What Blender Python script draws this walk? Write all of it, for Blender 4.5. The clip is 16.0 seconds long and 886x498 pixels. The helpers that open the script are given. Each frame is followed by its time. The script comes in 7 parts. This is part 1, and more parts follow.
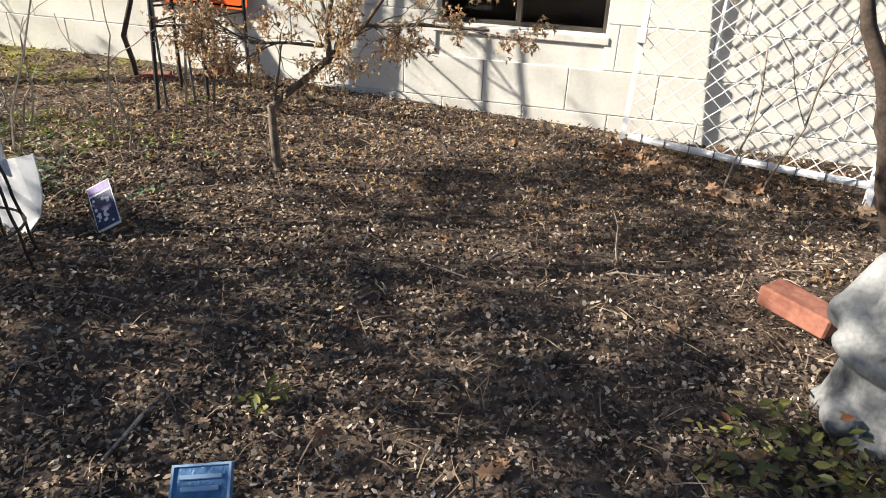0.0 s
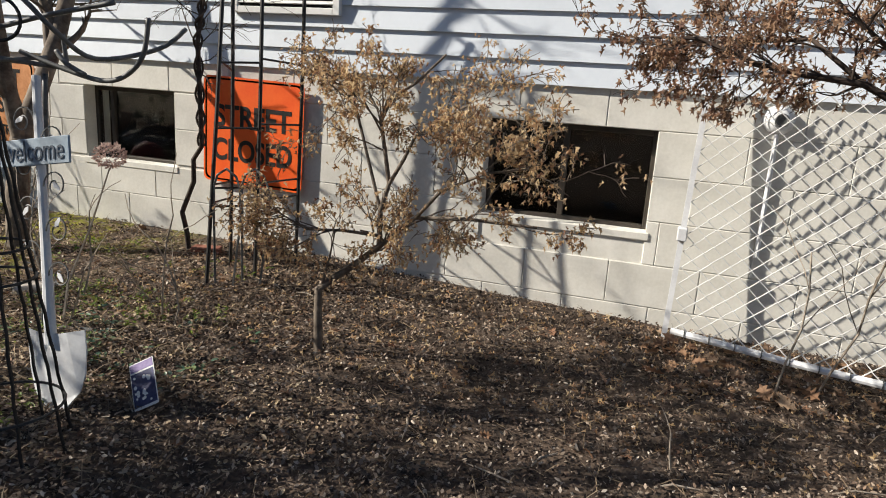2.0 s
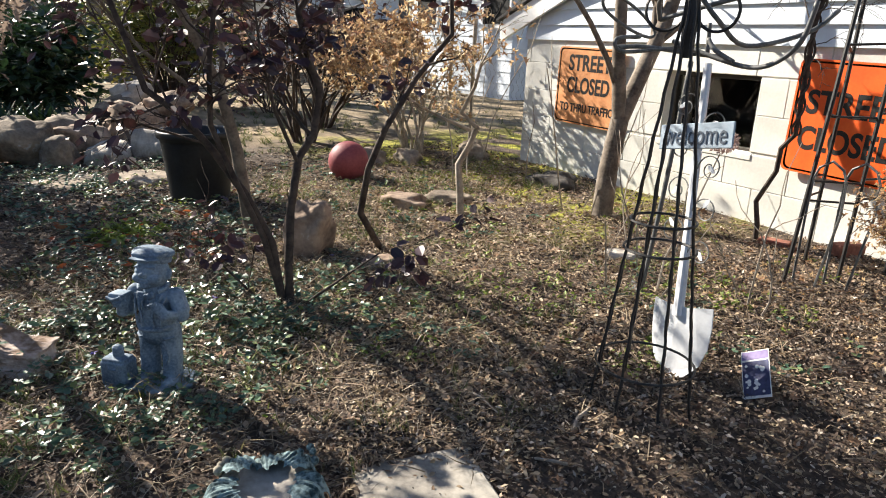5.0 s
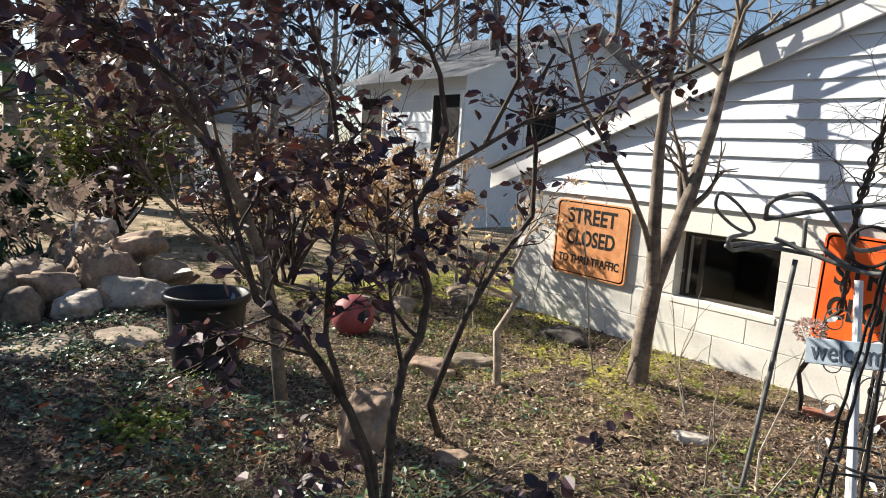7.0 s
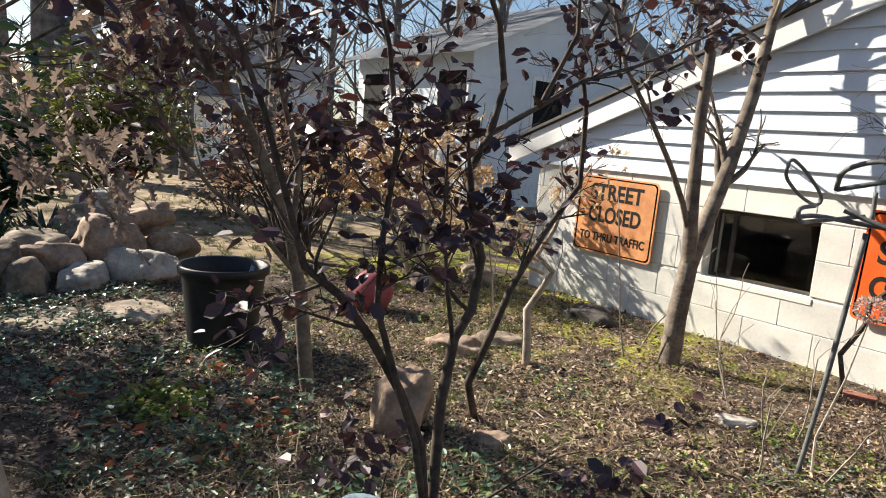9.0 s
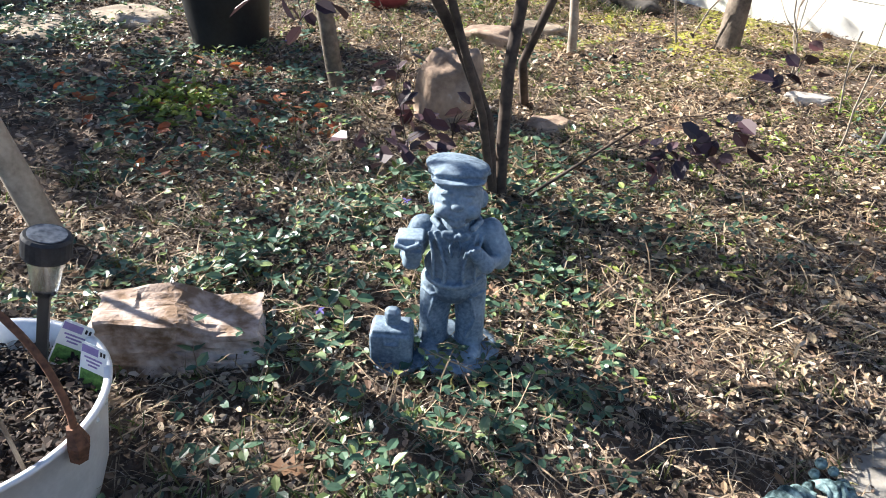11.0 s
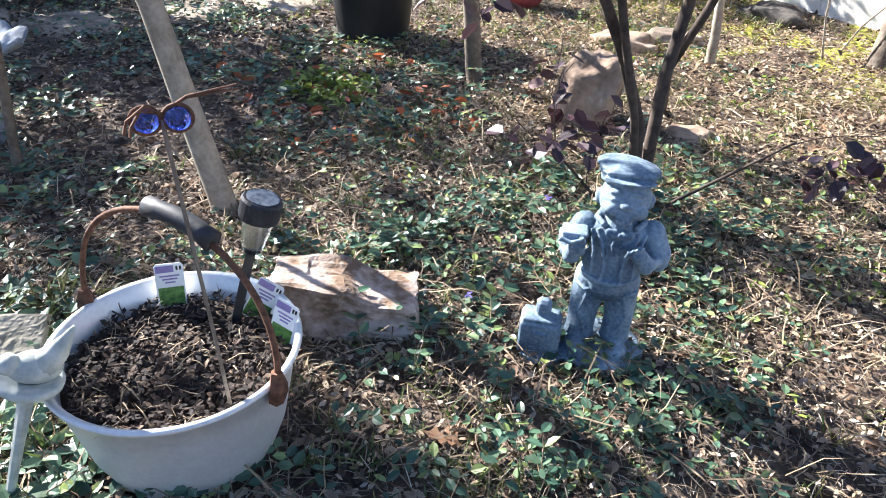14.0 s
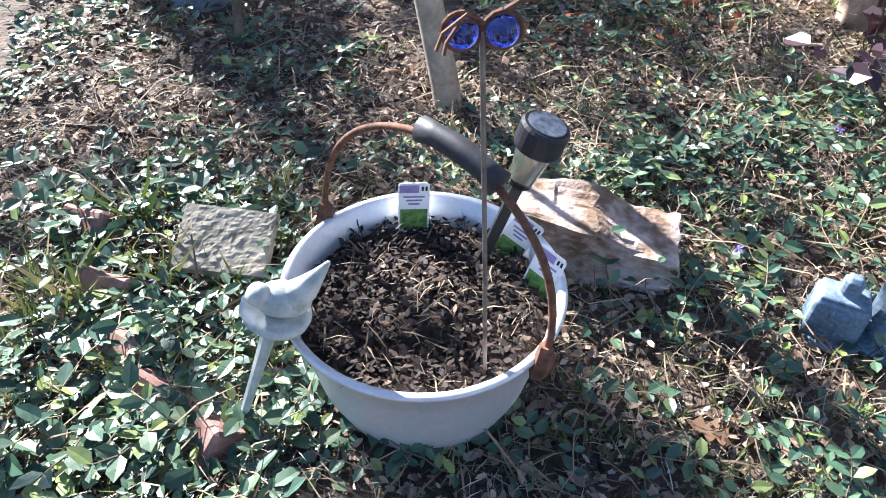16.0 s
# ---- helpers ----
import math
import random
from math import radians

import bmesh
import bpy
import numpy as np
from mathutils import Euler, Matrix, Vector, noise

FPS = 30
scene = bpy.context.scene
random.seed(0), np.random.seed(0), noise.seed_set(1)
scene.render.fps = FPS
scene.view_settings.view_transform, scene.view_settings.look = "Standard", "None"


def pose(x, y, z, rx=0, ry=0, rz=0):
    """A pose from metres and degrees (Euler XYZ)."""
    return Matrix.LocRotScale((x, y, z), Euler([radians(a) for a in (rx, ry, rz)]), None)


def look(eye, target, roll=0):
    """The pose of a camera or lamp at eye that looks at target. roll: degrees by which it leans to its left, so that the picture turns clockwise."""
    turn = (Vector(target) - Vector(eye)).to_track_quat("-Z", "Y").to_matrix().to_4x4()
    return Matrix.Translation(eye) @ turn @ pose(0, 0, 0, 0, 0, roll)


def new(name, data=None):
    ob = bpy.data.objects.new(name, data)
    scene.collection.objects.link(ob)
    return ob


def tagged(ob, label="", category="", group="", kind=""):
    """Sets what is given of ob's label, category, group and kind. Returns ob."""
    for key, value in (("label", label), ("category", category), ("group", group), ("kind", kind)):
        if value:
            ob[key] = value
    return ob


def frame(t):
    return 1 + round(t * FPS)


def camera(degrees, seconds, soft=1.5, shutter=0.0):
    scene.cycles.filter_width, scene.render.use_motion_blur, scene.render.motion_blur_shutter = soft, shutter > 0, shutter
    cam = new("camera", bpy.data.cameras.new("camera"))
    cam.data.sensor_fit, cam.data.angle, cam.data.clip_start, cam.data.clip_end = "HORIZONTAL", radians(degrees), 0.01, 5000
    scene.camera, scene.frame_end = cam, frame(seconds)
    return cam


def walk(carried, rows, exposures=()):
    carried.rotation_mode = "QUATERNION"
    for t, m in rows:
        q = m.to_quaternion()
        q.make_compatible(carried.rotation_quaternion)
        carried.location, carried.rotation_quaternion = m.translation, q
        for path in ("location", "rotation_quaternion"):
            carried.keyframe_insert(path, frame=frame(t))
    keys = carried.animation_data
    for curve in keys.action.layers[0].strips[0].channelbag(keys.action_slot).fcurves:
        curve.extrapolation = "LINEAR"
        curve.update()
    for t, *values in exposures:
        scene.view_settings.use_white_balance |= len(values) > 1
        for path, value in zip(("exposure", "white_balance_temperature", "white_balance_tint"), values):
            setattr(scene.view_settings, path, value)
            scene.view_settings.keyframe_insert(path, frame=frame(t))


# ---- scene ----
cam = camera(66.7, 16.0, soft=1.0)
PATH = [
    (0, (0.9922, -3.3411, 1.0091), (0.4918, -1.5381, 0.0138), 2.1),
    (0.5, (0.9763, -3.3263, 1.0261), (0.4675, -1.4639, 0.1505), 3.9),
    (1, (0.9593, -3.3072, 1.0823), (0.4664, -1.3324, 0.4865), 3.3),
    (1.5, (0.9625, -3.2818, 1.0939), (0.3657, -1.3112, 0.5883), 1.4),
    (2, (0.9137, -3.3157, 1.0621), (0.2586, -1.3632, 0.5576), 3.7),
    (2.5, (0.8289, -3.3623, 1.0176), (-0.1198, -1.5465, 0.4717), 2.9),
    (2.7, (0.8088, -3.3931, 1.0165), (-0.248, -1.6525, 0.4251), 3.4),
    (3, (0.8024, -3.3772, 1.0187), (-0.4335, -1.7903, 0.3477), 2.6),
    (3.5, (0.7473, -3.3252, 1.007), (-0.8416, -2.1179, 0.2915), 4.3),
    (3.7, (0.7229, -3.321, 1.0049), (-0.9572, -2.2536, 0.2745), 4.1),
    (5.8, (0.253, -3.79, 1.151), (-1.373, -2.751, 0.625), 1.6),
    (6, (0.144, -3.814, 1.19), (-1.475, -2.751, 0.691), 1.4),
    (6.5, (0.058, -3.896, 1.285), (-1.51, -2.698, 0.96), 0.6),
    (7, (-0.081, -4.031, 1.29), (-1.631, -2.796, 1.025), 3.8),
    (7.5, (-0.102, -4.073, 1.362), (-1.678, -2.863, 1.136), 1.8),
    (8, (-0.118, -4.134, 1.347), (-1.698, -2.926, 1.139), 1.8),
    (8.5, (-0.17, -4.093, 1.346), (-1.756, -2.893, 1.139), 0.7),
    (9, (-0.316, -4.073, 1.21), (-1.846, -2.825, 0.892), 4.6),
    (9.5, (-0.442, -4.011, 1.044), (-1.89, -2.76, 0.461), 3.0),
    (10, (-0.476, -4.067, 1.059), (-1.917, -2.999, 0.175), 1.1),
    (10.2, (-0.575, -4.071, 0.991), (-1.977, -2.999, 0.049), 2.1),
    (12.3, (-0.5639, -4.0598, 0.9381), (-1.8571, -2.8662, -0.2438), 0.7),
    (12.5, (-0.5629, -4.0619, 0.9445), (-1.855, -2.8705, -0.2406), 0.9),
    (13, (-0.5841, -4.081, 0.9508), (-1.9006, -2.8927, -0.2109), 2.4),
    (13.5, (-0.6074, -4.1276, 0.9551), (-1.9546, -2.9701, -0.2003), 3.2),
    (14, (-0.6074, -4.2103, 0.9572), (-2.1327, -3.2616, -0.1696), 3.3),
    (14.5, (-0.6848, -4.2697, 0.9476), (-2.2726, -3.5245, -0.2427), 3.6),
    (15, (-0.795, -4.2972, 0.936), (-2.3617, -3.7015, -0.3615), 3.5),
    (15.5, (-0.8713, -4.2845, 0.918), (-2.4157, -3.7906, -0.4484), 3.2),
    (16, (-0.8787, -4.2877, 0.9084), (-2.3691, -3.8489, -0.5342), 1.2),
]
walk(cam, [(t, look(e, g, r)) for t, e, g, r in PATH],
     [(0, 1.3, 6250, 10), (1, 0.66, 6200, 10), (2.5, 0.62, 6200, 10), (3.5, 1.6, 6300, 10), (6, 1.42, 6200, 10), (8, 1.34, 6300, 10), (9.5, 1.42, 6300, 10), (10, 1.98, 6100, 10), (12.5, 2.1, 5800, 10), (14.5, 2.45, 5600, 12), (16, 2.45, 5500, 13)])

# ---- light ----
SUN_TRAVEL = 23.0      # heading of the light over the ground, degrees from +x towards +y
SUN_HEIGHT = 31.0
world = bpy.data.worlds.new("world")
scene.world = world
world.use_nodes = True
wn = world.node_tree
sky = wn.nodes.new("ShaderNodeTexSky")
sky.sky_type, sky.sun_disc = "NISHITA", False
sky.sun_elevation = radians(SUN_HEIGHT)
sky.sun_rotation = radians(270.0 - SUN_TRAVEL)
sky.air_density, sky.dust_density, sky.ozone_density = 1.0, 0.8, 2.0
wn.links.new(sky.outputs[0], wn.nodes["Background"].inputs[0])
wn.nodes["Background"].inputs[1].default_value = 0.05
sun = new("sun", bpy.data.lights.new("sun", "SUN"))
sun.data.energy, sun.data.angle, sun.data.color = 5.0, radians(0.55), (1.0, 0.90, 0.75)
sun.matrix_world = look((0, 0, 0), (math.cos(radians(SUN_TRAVEL)) * math.cos(radians(SUN_HEIGHT)),
                                    math.sin(radians(SUN_TRAVEL)) * math.cos(radians(SUN_HEIGHT)), -math.sin(radians(SUN_HEIGHT))))


# ---- materials ----
def material(name, a, b, scale=20.0, rough=0.8, bump=0.3, fine=120.0, metal=0.0, fleck=None, rnd=0.0, dist=0.004, spec=0.4, sharp=(0.3, 0.68)):
    """Two colours mixed by coarse and fine noise, with relief; rnd varies the value from piece to piece."""
    m = bpy.data.materials.new(name)
    m.use_nodes = True
    nt = m.node_tree
    N, L = nt.nodes, nt.links
    bs = N["Principled BSDF"]
    tc = N.new("ShaderNodeTexCoord")
    n1 = N.new("ShaderNodeTexNoise")
    n1.inputs["Scale"].default_value, n1.inputs["Detail"].default_value = scale, 6.0
    n2 = N.new("ShaderNodeTexNoise")
    n2.inputs["Scale"].default_value, n2.inputs["Detail"].default_value = fine, 4.0
    L.new(tc.outputs["Object"], n1.inputs["Vector"])
    L.new(tc.outputs["Object"], n2.inputs["Vector"])
    add = N.new("ShaderNodeMath")
    add.operation = "MULTIPLY_ADD"
    add.inputs[1].default_value = 0.45
    L.new(n2.outputs["Fac"], add.inputs[0])
    sub = N.new("ShaderNodeMath")
    sub.operation = "SUBTRACT"
    sub.inputs[1].default_value = 0.22
    L.new(n1.outputs["Fac"], sub.inputs[0])
    L.new(sub.outputs[0], add.inputs[2])
    ramp = N.new("ShaderNodeValToRGB")
    ramp.color_ramp.elements[0].position, ramp.color_ramp.elements[1].position = sharp
    ramp.color_ramp.elements[0].color, ramp.color_ramp.elements[1].color = (*a, 1), (*b, 1)
    if fleck:
        e = ramp.color_ramp.elements.new(sharp[1] + 0.08)
        e.color = (*fleck, 1)
    L.new(add.outputs[0], ramp.inputs[0])
    col = ramp.outputs[0]
    if rnd:
        oi = N.new("ShaderNodeObjectInfo")
        hsv = N.new("ShaderNodeHueSaturation")
        mr = N.new("ShaderNodeMapRange")
        mr.inputs["To Min"].default_value, mr.inputs["To Max"].default_value = 1 - rnd, 1 + rnd
        L.new(oi.outputs["Random"], mr.inputs["Value"])
        L.new(mr.outputs[0], hsv.inputs["Value"])
        L.new(col, hsv.inputs["Color"])
        col = hsv.outputs[0]
    L.new(col, bs.inputs["Base Color"])
    bs.inputs["Roughness"].default_value, bs.inputs["Metallic"].default_value = rough, metal
    bs.inputs["Specular IOR Level"].default_value = spec
    if bump:
        bp = N.new("ShaderNodeBump")
        bp.inputs["Strength"].default_value, bp.inputs["Distance"].default_value = bump, dist
        L.new(add.outputs[0], bp.inputs["Height"])
        L.new(bp.outputs[0], bs.inputs["Normal"])
    return m


def leafy(name, colours, rough=0.55, through_light=0.25):
    """Foliage whose colour changes from leaf to leaf."""
    m = bpy.data.materials.new(name)
    m.use_nodes = True
    N, L = m.node_tree.nodes, m.node_tree.links
    bs = N["Principled BSDF"]
    geo = N.new("ShaderNodeNewGeometry")
    ramp = N.new("ShaderNodeValToRGB")
    el = ramp.color_ramp.elements
    while len(el) < len(colours):
        el.new(0.5)
    for i, c in enumerate(colours):
        el[i].position = i / max(1, len(colours) - 1)
    for i, c in enumerate(colours):
        el[i].color = (*c, 1)
    L.new(geo.outputs["Random Per Island"], ramp.inputs[0])
    L.new(ramp.outputs[0], bs.inputs["Base Color"])
    bs.inputs["Roughness"].default_value = rough
    tr = N.new("ShaderNodeBsdfTranslucent")
    L.new(ramp.outputs[0], tr.inputs["Color"])
    mix = N.new("ShaderNodeMixShader")
    mix.inputs[0].default_value = through_light
    L.new(bs.outputs[0], mix.inputs[1])
    L.new(tr.outputs[0], mix.inputs[2])
    L.new(mix.outputs[0], N["Material Output"].inputs["Surface"])
    return m


def glassy(name, tint=(0.02, 0.025, 0.03), rough=0.03):
    m = bpy.data.materials.new(name)
    m.use_nodes = True
    bs = m.node_tree.nodes["Principled BSDF"]
    bs.inputs["Base Color"].default_value = (*tint, 1)
    bs.inputs["Roughness"].default_value = rough
    bs.inputs["Transmission Weight"].default_value = 1.0
    bs.inputs["IOR"].default_value = 1.45
    return m


M_BLOCK = material("painted block", (0.60, 0.585, 0.53), (0.74, 0.725, 0.67), 5, 0.75, 0.35, 60, rnd=0.04, dist=0.003)
M_SIDING = material("pale blue siding", (0.62, 0.67, 0.73), (0.68, 0.73, 0.79), 3, 0.45, 0.06, 40, rnd=0.03)
M_TRIM = material("white trim", (0.70, 0.70, 0.68), (0.80, 0.80, 0.79), 4, 0.5, 0.1, 40)
# Near-black colour stands in for missing light in rooms, vent and far panes.
M_DARK = material("unlit inside black", (0.003, 0.003, 0.003), (0.007, 0.007, 0.007), 4, 0.9, 0.0)
M_SHINGLE = material("roof shingles", (0.06, 0.055, 0.05), (0.15, 0.14, 0.13), 8, 0.9, 0.5, 60)
M_BRONZE = material("dark window frame", (0.03, 0.025, 0.02), (0.06, 0.05, 0.04), 10, 0.45, 0.1)
M_GLASS = glassy("window glass", (0.9, 0.93, 0.92), 0.02)
M_ORANGE = material("orange sign", (0.86, 0.10, 0.012), (0.93, 0.15, 0.02), 6, 0.45, 0.05, 60)
M_FADED = material("faded orange sign", (0.62, 0.24, 0.08), (0.78, 0.36, 0.15), 14, 0.7, 0.1, 60)
M_BLACK = material("black paint", (0.008, 0.008, 0.008), (0.02, 0.018, 0.016), 20, 0.5, 0.1)


# ---- mesh helpers ----
def mesh_of(name, bm, mat, smooth=False):
    me = bpy.data.meshes.new(name)
    bm.normal_update()
    bm.to_mesh(me)
    bm.free()
    for m in (mat if isinstance(mat, (list, tuple)) else [mat]):
        me.materials.append(m)
    if smooth:
        me.shade_smooth()
    return me


def part(name, bm, mat, parent=None, label="", smooth=False, at=None):
    ob = new(name, mesh_of(name, bm, mat, smooth))
    if parent is not None:
        ob.parent = parent
    if at is not None:
        ob.matrix_local = at
    if label:
        ob["label"] = label
    return ob


def thing(name, m, label, category, group="", kind=""):
    ob = new(name)
    ob.matrix_world = m
    ob.empty_display_size = 0.1
    return tagged(ob, label, category, group, kind)


def box(bm, x0, x1, y0, y1, z0, z1, bevel=0.0):
    r = bmesh.ops.create_cube(bm, size=1.0)
    for v in r["verts"]:
        v.co = Vector((x0 + (v.co.x + 0.5) * (x1 - x0), y0 + (v.co.y + 0.5) * (y1 - y0), z0 + (v.co.z + 0.5) * (z1 - z0)))
    if bevel:
        es = list({e for v in r["verts"] for e in v.link_edges})
        bmesh.ops.bevel(bm, geom=es, offset=bevel, segments=1, affect="EDGES")
    return bm


def tube(bm, pts, radii, sides=6, cap=True):
    """A round rod along a line of points, with a radius at each."""
    pts = [Vector(p) for p in pts]
    if not isinstance(radii, (list, tuple)):
        radii = [radii] * len(pts)
    rings, ref = [], None
    for i, p in enumerate(pts):
        d = (pts[min(i + 1, len(pts) - 1)] - pts[max(i - 1, 0)])
        if d.length < 1e-9:
            d = Vector((0, 0, 1))
        d.normalize()
        if ref is None:
            ref = d.orthogonal().normalized()
        u = (ref - d * ref.dot(d))
        u = u.normalized() if u.length > 1e-6 else d.orthogonal().normalized()
        ref = u
        w = d.cross(u)
        rings.append([bm.verts.new(p + (u * math.cos(a) + w * math.sin(a)) * radii[i]) for a in (2 * math.pi * k / sides for k in range(sides))])
    for a, b in zip(rings, rings[1:]):
        for k in range(sides):
            bm.faces.new((a[k], a[(k + 1) % sides], b[(k + 1) % sides], b[k]))
    if cap:
        bm.faces.new(rings[0][::-1])
        bm.faces.new(rings[-1])
    return bm


def lathe(bm, profile, sides=32, axis=(0, 0)):
    """A turned body from (radius, height) pairs."""
    rings = []
    for r, z in profile:
        rings.append([bm.verts.new((axis[0] + r * math.cos(2 * math.pi * k / sides), axis[1] + r * math.sin(2 * math.pi * k / sides), z)) for k in range(sides)])
    for a, b in zip(rings, rings[1:]):
        for k in range(sides):
            bm.faces.new((a[k], a[(k + 1) % sides], b[(k + 1) % sides], b[k]))
    if profile[0][0] > 1e-6:
        bm.faces.new(rings[0][::-1])
    if profile[-1][0] > 1e-6:
        bm.faces.new(rings[-1])
    return bm


def plate(bm, outline, y0, y1):
    """A flat plate in x and z with a thickness in y."""
    a = [bm.verts.new((x, y0, z)) for x, z in outline]
    b = [bm.verts.new((x, y1, z)) for x, z in outline]
    n = len(a)
    bm.faces.new(a)
    bm.faces.new(b[::-1])
    for k in range(n):
        bm.faces.new((a[k], b[k], b[(k + 1) % n], a[(k + 1) % n]))
    bmesh.ops.recalc_face_normals(bm, faces=bm.faces)
    return bm


def ground_z(x, y):
    z = 0.02 - 0.065 * math.tanh(0.8 * x + 0.1)
    z += 0.018 * noise.noise(Vector((x * 0.9, y * 0.9, 3.0))) + 0.010 * noise.noise(Vector((x * 3.1, y * 3.1, 8.0)))
    return z


def words(text, size, mat, parent, m, width=None, thick=0.0006, name="lettering", heavy=0.0):
    """Raised letters, as a mesh."""
    cu = bpy.data.curves.new(name, "FONT")
    cu.body, cu.size, cu.extrude, cu.align_x, cu.align_y, cu.offset = text, size, thick, "CENTER", "CENTER", heavy
    tmp = bpy.data.objects.new("tmp", cu)
    scene.collection.objects.link(tmp)
    me = bpy.data.meshes.new_from_object(tmp.evaluated_get(bpy.context.evaluated_depsgraph_get()))
    bpy.data.objects.remove(tmp)
    xs = [v.co.x for v in me.vertices]
    if width:
        s = width / (max(xs) - min(xs))
        for v in me.vertices:
            v.co.x *= s
    me.materials.clear()
    me.materials.append(mat)
    ob = new(name, me)
    ob.parent = parent
    ob.matrix_local = m
    return ob


# ---- ground ----
def ground_material():
    """Soil, with moss in the corner by the house and dry lawn further out."""
    m = material("soil and moss", (0.028, 0.020, 0.015), (0.13, 0.092, 0.066), 9, 0.95, 0.9, 70, fleck=(0.22, 0.16, 0.11), dist=0.02)
    N, L = m.node_tree.nodes, m.node_tree.links
    bs = N["Principled BSDF"]
    soil = bs.inputs["Base Color"].links[0].from_socket
    tc = N.new("ShaderNodeTexCoord")
    sep = N.new("ShaderNodeSeparateXYZ")
    L.new(tc.outputs["Object"], sep.inputs[0])
    no = N.new("ShaderNodeTexNoise")
    no.inputs["Scale"].default_value, no.inputs["Detail"].default_value = 2.6, 8.0
    L.new(tc.outputs["Object"], no.inputs["Vector"])

    def band(socket, a, b):
        r = N.new("ShaderNodeMapRange")
        r.interpolation_type = "SMOOTHSTEP"
        r.inputs["From Min"].default_value, r.inputs["From Max"].default_value = a, b
        L.new(socket, r.inputs["Value"])
        return r.outputs[0]

    def times(a, b):
        t = N.new("ShaderNodeMath")
        t.operation = "MULTIPLY"
        L.new(a, t.inputs[0])
        L.new(b, t.inputs[1])
        return t.outputs[0]

    def paint(base, mask, a, b, scale):
        q = N.new("ShaderNodeTexNoise")
        q.inputs["Scale"].default_value, q.inputs["Detail"].default_value = scale, 6.0
        L.new(tc.outputs["Object"], q.inputs["Vector"])
        ramp = N.new("ShaderNodeValToRGB")
        ramp.color_ramp.elements[0].position, ramp.color_ramp.elements[1].position = 0.35, 0.65
        ramp.color_ramp.elements[0].color, ramp.color_ramp.elements[1].color = (*a, 1), (*b, 1)
        L.new(q.outputs["Fac"], ramp.inputs[0])
        mix = N.new("ShaderNodeMix")
        mix.data_type = "RGBA"
        L.new(mask, mix.inputs["Factor"])
        L.new(base, mix.inputs["A"])
        L.new(ramp.outputs[0], mix.inputs["B"])
        return mix.outputs["Result"]

    moss = times(times(band(sep.outputs["X"], -1.5, -2.3), band(sep.outputs["Y"], -2.0, -1.0)), band(no.outputs["Fac"], 0.45, 0.56))
    col = paint(soil, moss, (0.12, 0.125, 0.018), (0.42, 0.40, 0.05), 24)
    col = paint(col, band(sep.outputs["X"], -5.0, -6.8), (0.12, 0.095, 0.05), (0.36, 0.27, 0.17), 3)
    L.new(col, bs.inputs["Base Color"])
    return m


def build_ground():
    bm = bmesh.new()
    xs = [-300, -120, -60, -30, -18, -12, -9] + [-8 + 0.06 * i for i in range(int(11.5 / 0.06))] + [4.5, 7, 12, 30, 80, 250]
    ys = [-250, -90, -40, -20, -12, -8, -6.5] + [-6 + 0.06 * i for i in range(int(6.6 / 0.06))] + [1.5, 3, 6, 12, 25, 60, 200]
    grid = [[bm.verts.new((x, y, ground_z(x, y) + (0.006 * noise.noise(Vector((x * 14, y * 14, 1))) if -8 < x < 4 and -6 < y < 1 else 0))) for y in ys] for x in xs]
    for i in range(len(xs) - 1):
        for j in range(len(ys) - 1):
            bm.faces.new((grid[i][j], grid[i + 1][j], grid[i + 1][j + 1], grid[i][j + 1]))
    ob = part("ground", bm, ground_material(), smooth=True)
    tagged(ob, "dark brown garden soil with leaf litter and patches of moss", "ground", kind="structure")


build_ground()

# ---- house wall ----
COURSE, BLOCK, TOP = 0.213, 0.424, 1.125
WALL_L, WALL_R = -4.15, 4.6
WIN = {"window_1": (-0.01, 0.817, 0.425, 0.912), "window_2": (-2.62, -1.935, 0.470, 0.918)}


def wall_core():
    bm = bmesh.new()
    xs = sorted({WALL_L, WALL_R} | {v for w in WIN.values() for v in w[:2]})
    for a, b in zip(xs, xs[1:]):
        holes = [w for w in WIN.values() if w[0] <= (a + b) / 2 <= w[1]]
        if holes:
            box(bm, a, b, 0.008, 0.2, -0.4, holes[0][2])
            box(bm, a, b, 0.008, 0.2, holes[0][3], TOP + 0.03)
        else:
            box(bm, a, b, 0.008, 0.2, -0.4, TOP + 0.03)
    box(bm, WALL_L, WALL_L + 0.2, 0.2, 6.0, -0.4, 1.2)
    ob = part("wall_front", bm, M_BLOCK)
    return tagged(ob, "cream-painted concrete block wall of the house", "wall", kind="structure")


wall = wall_core()


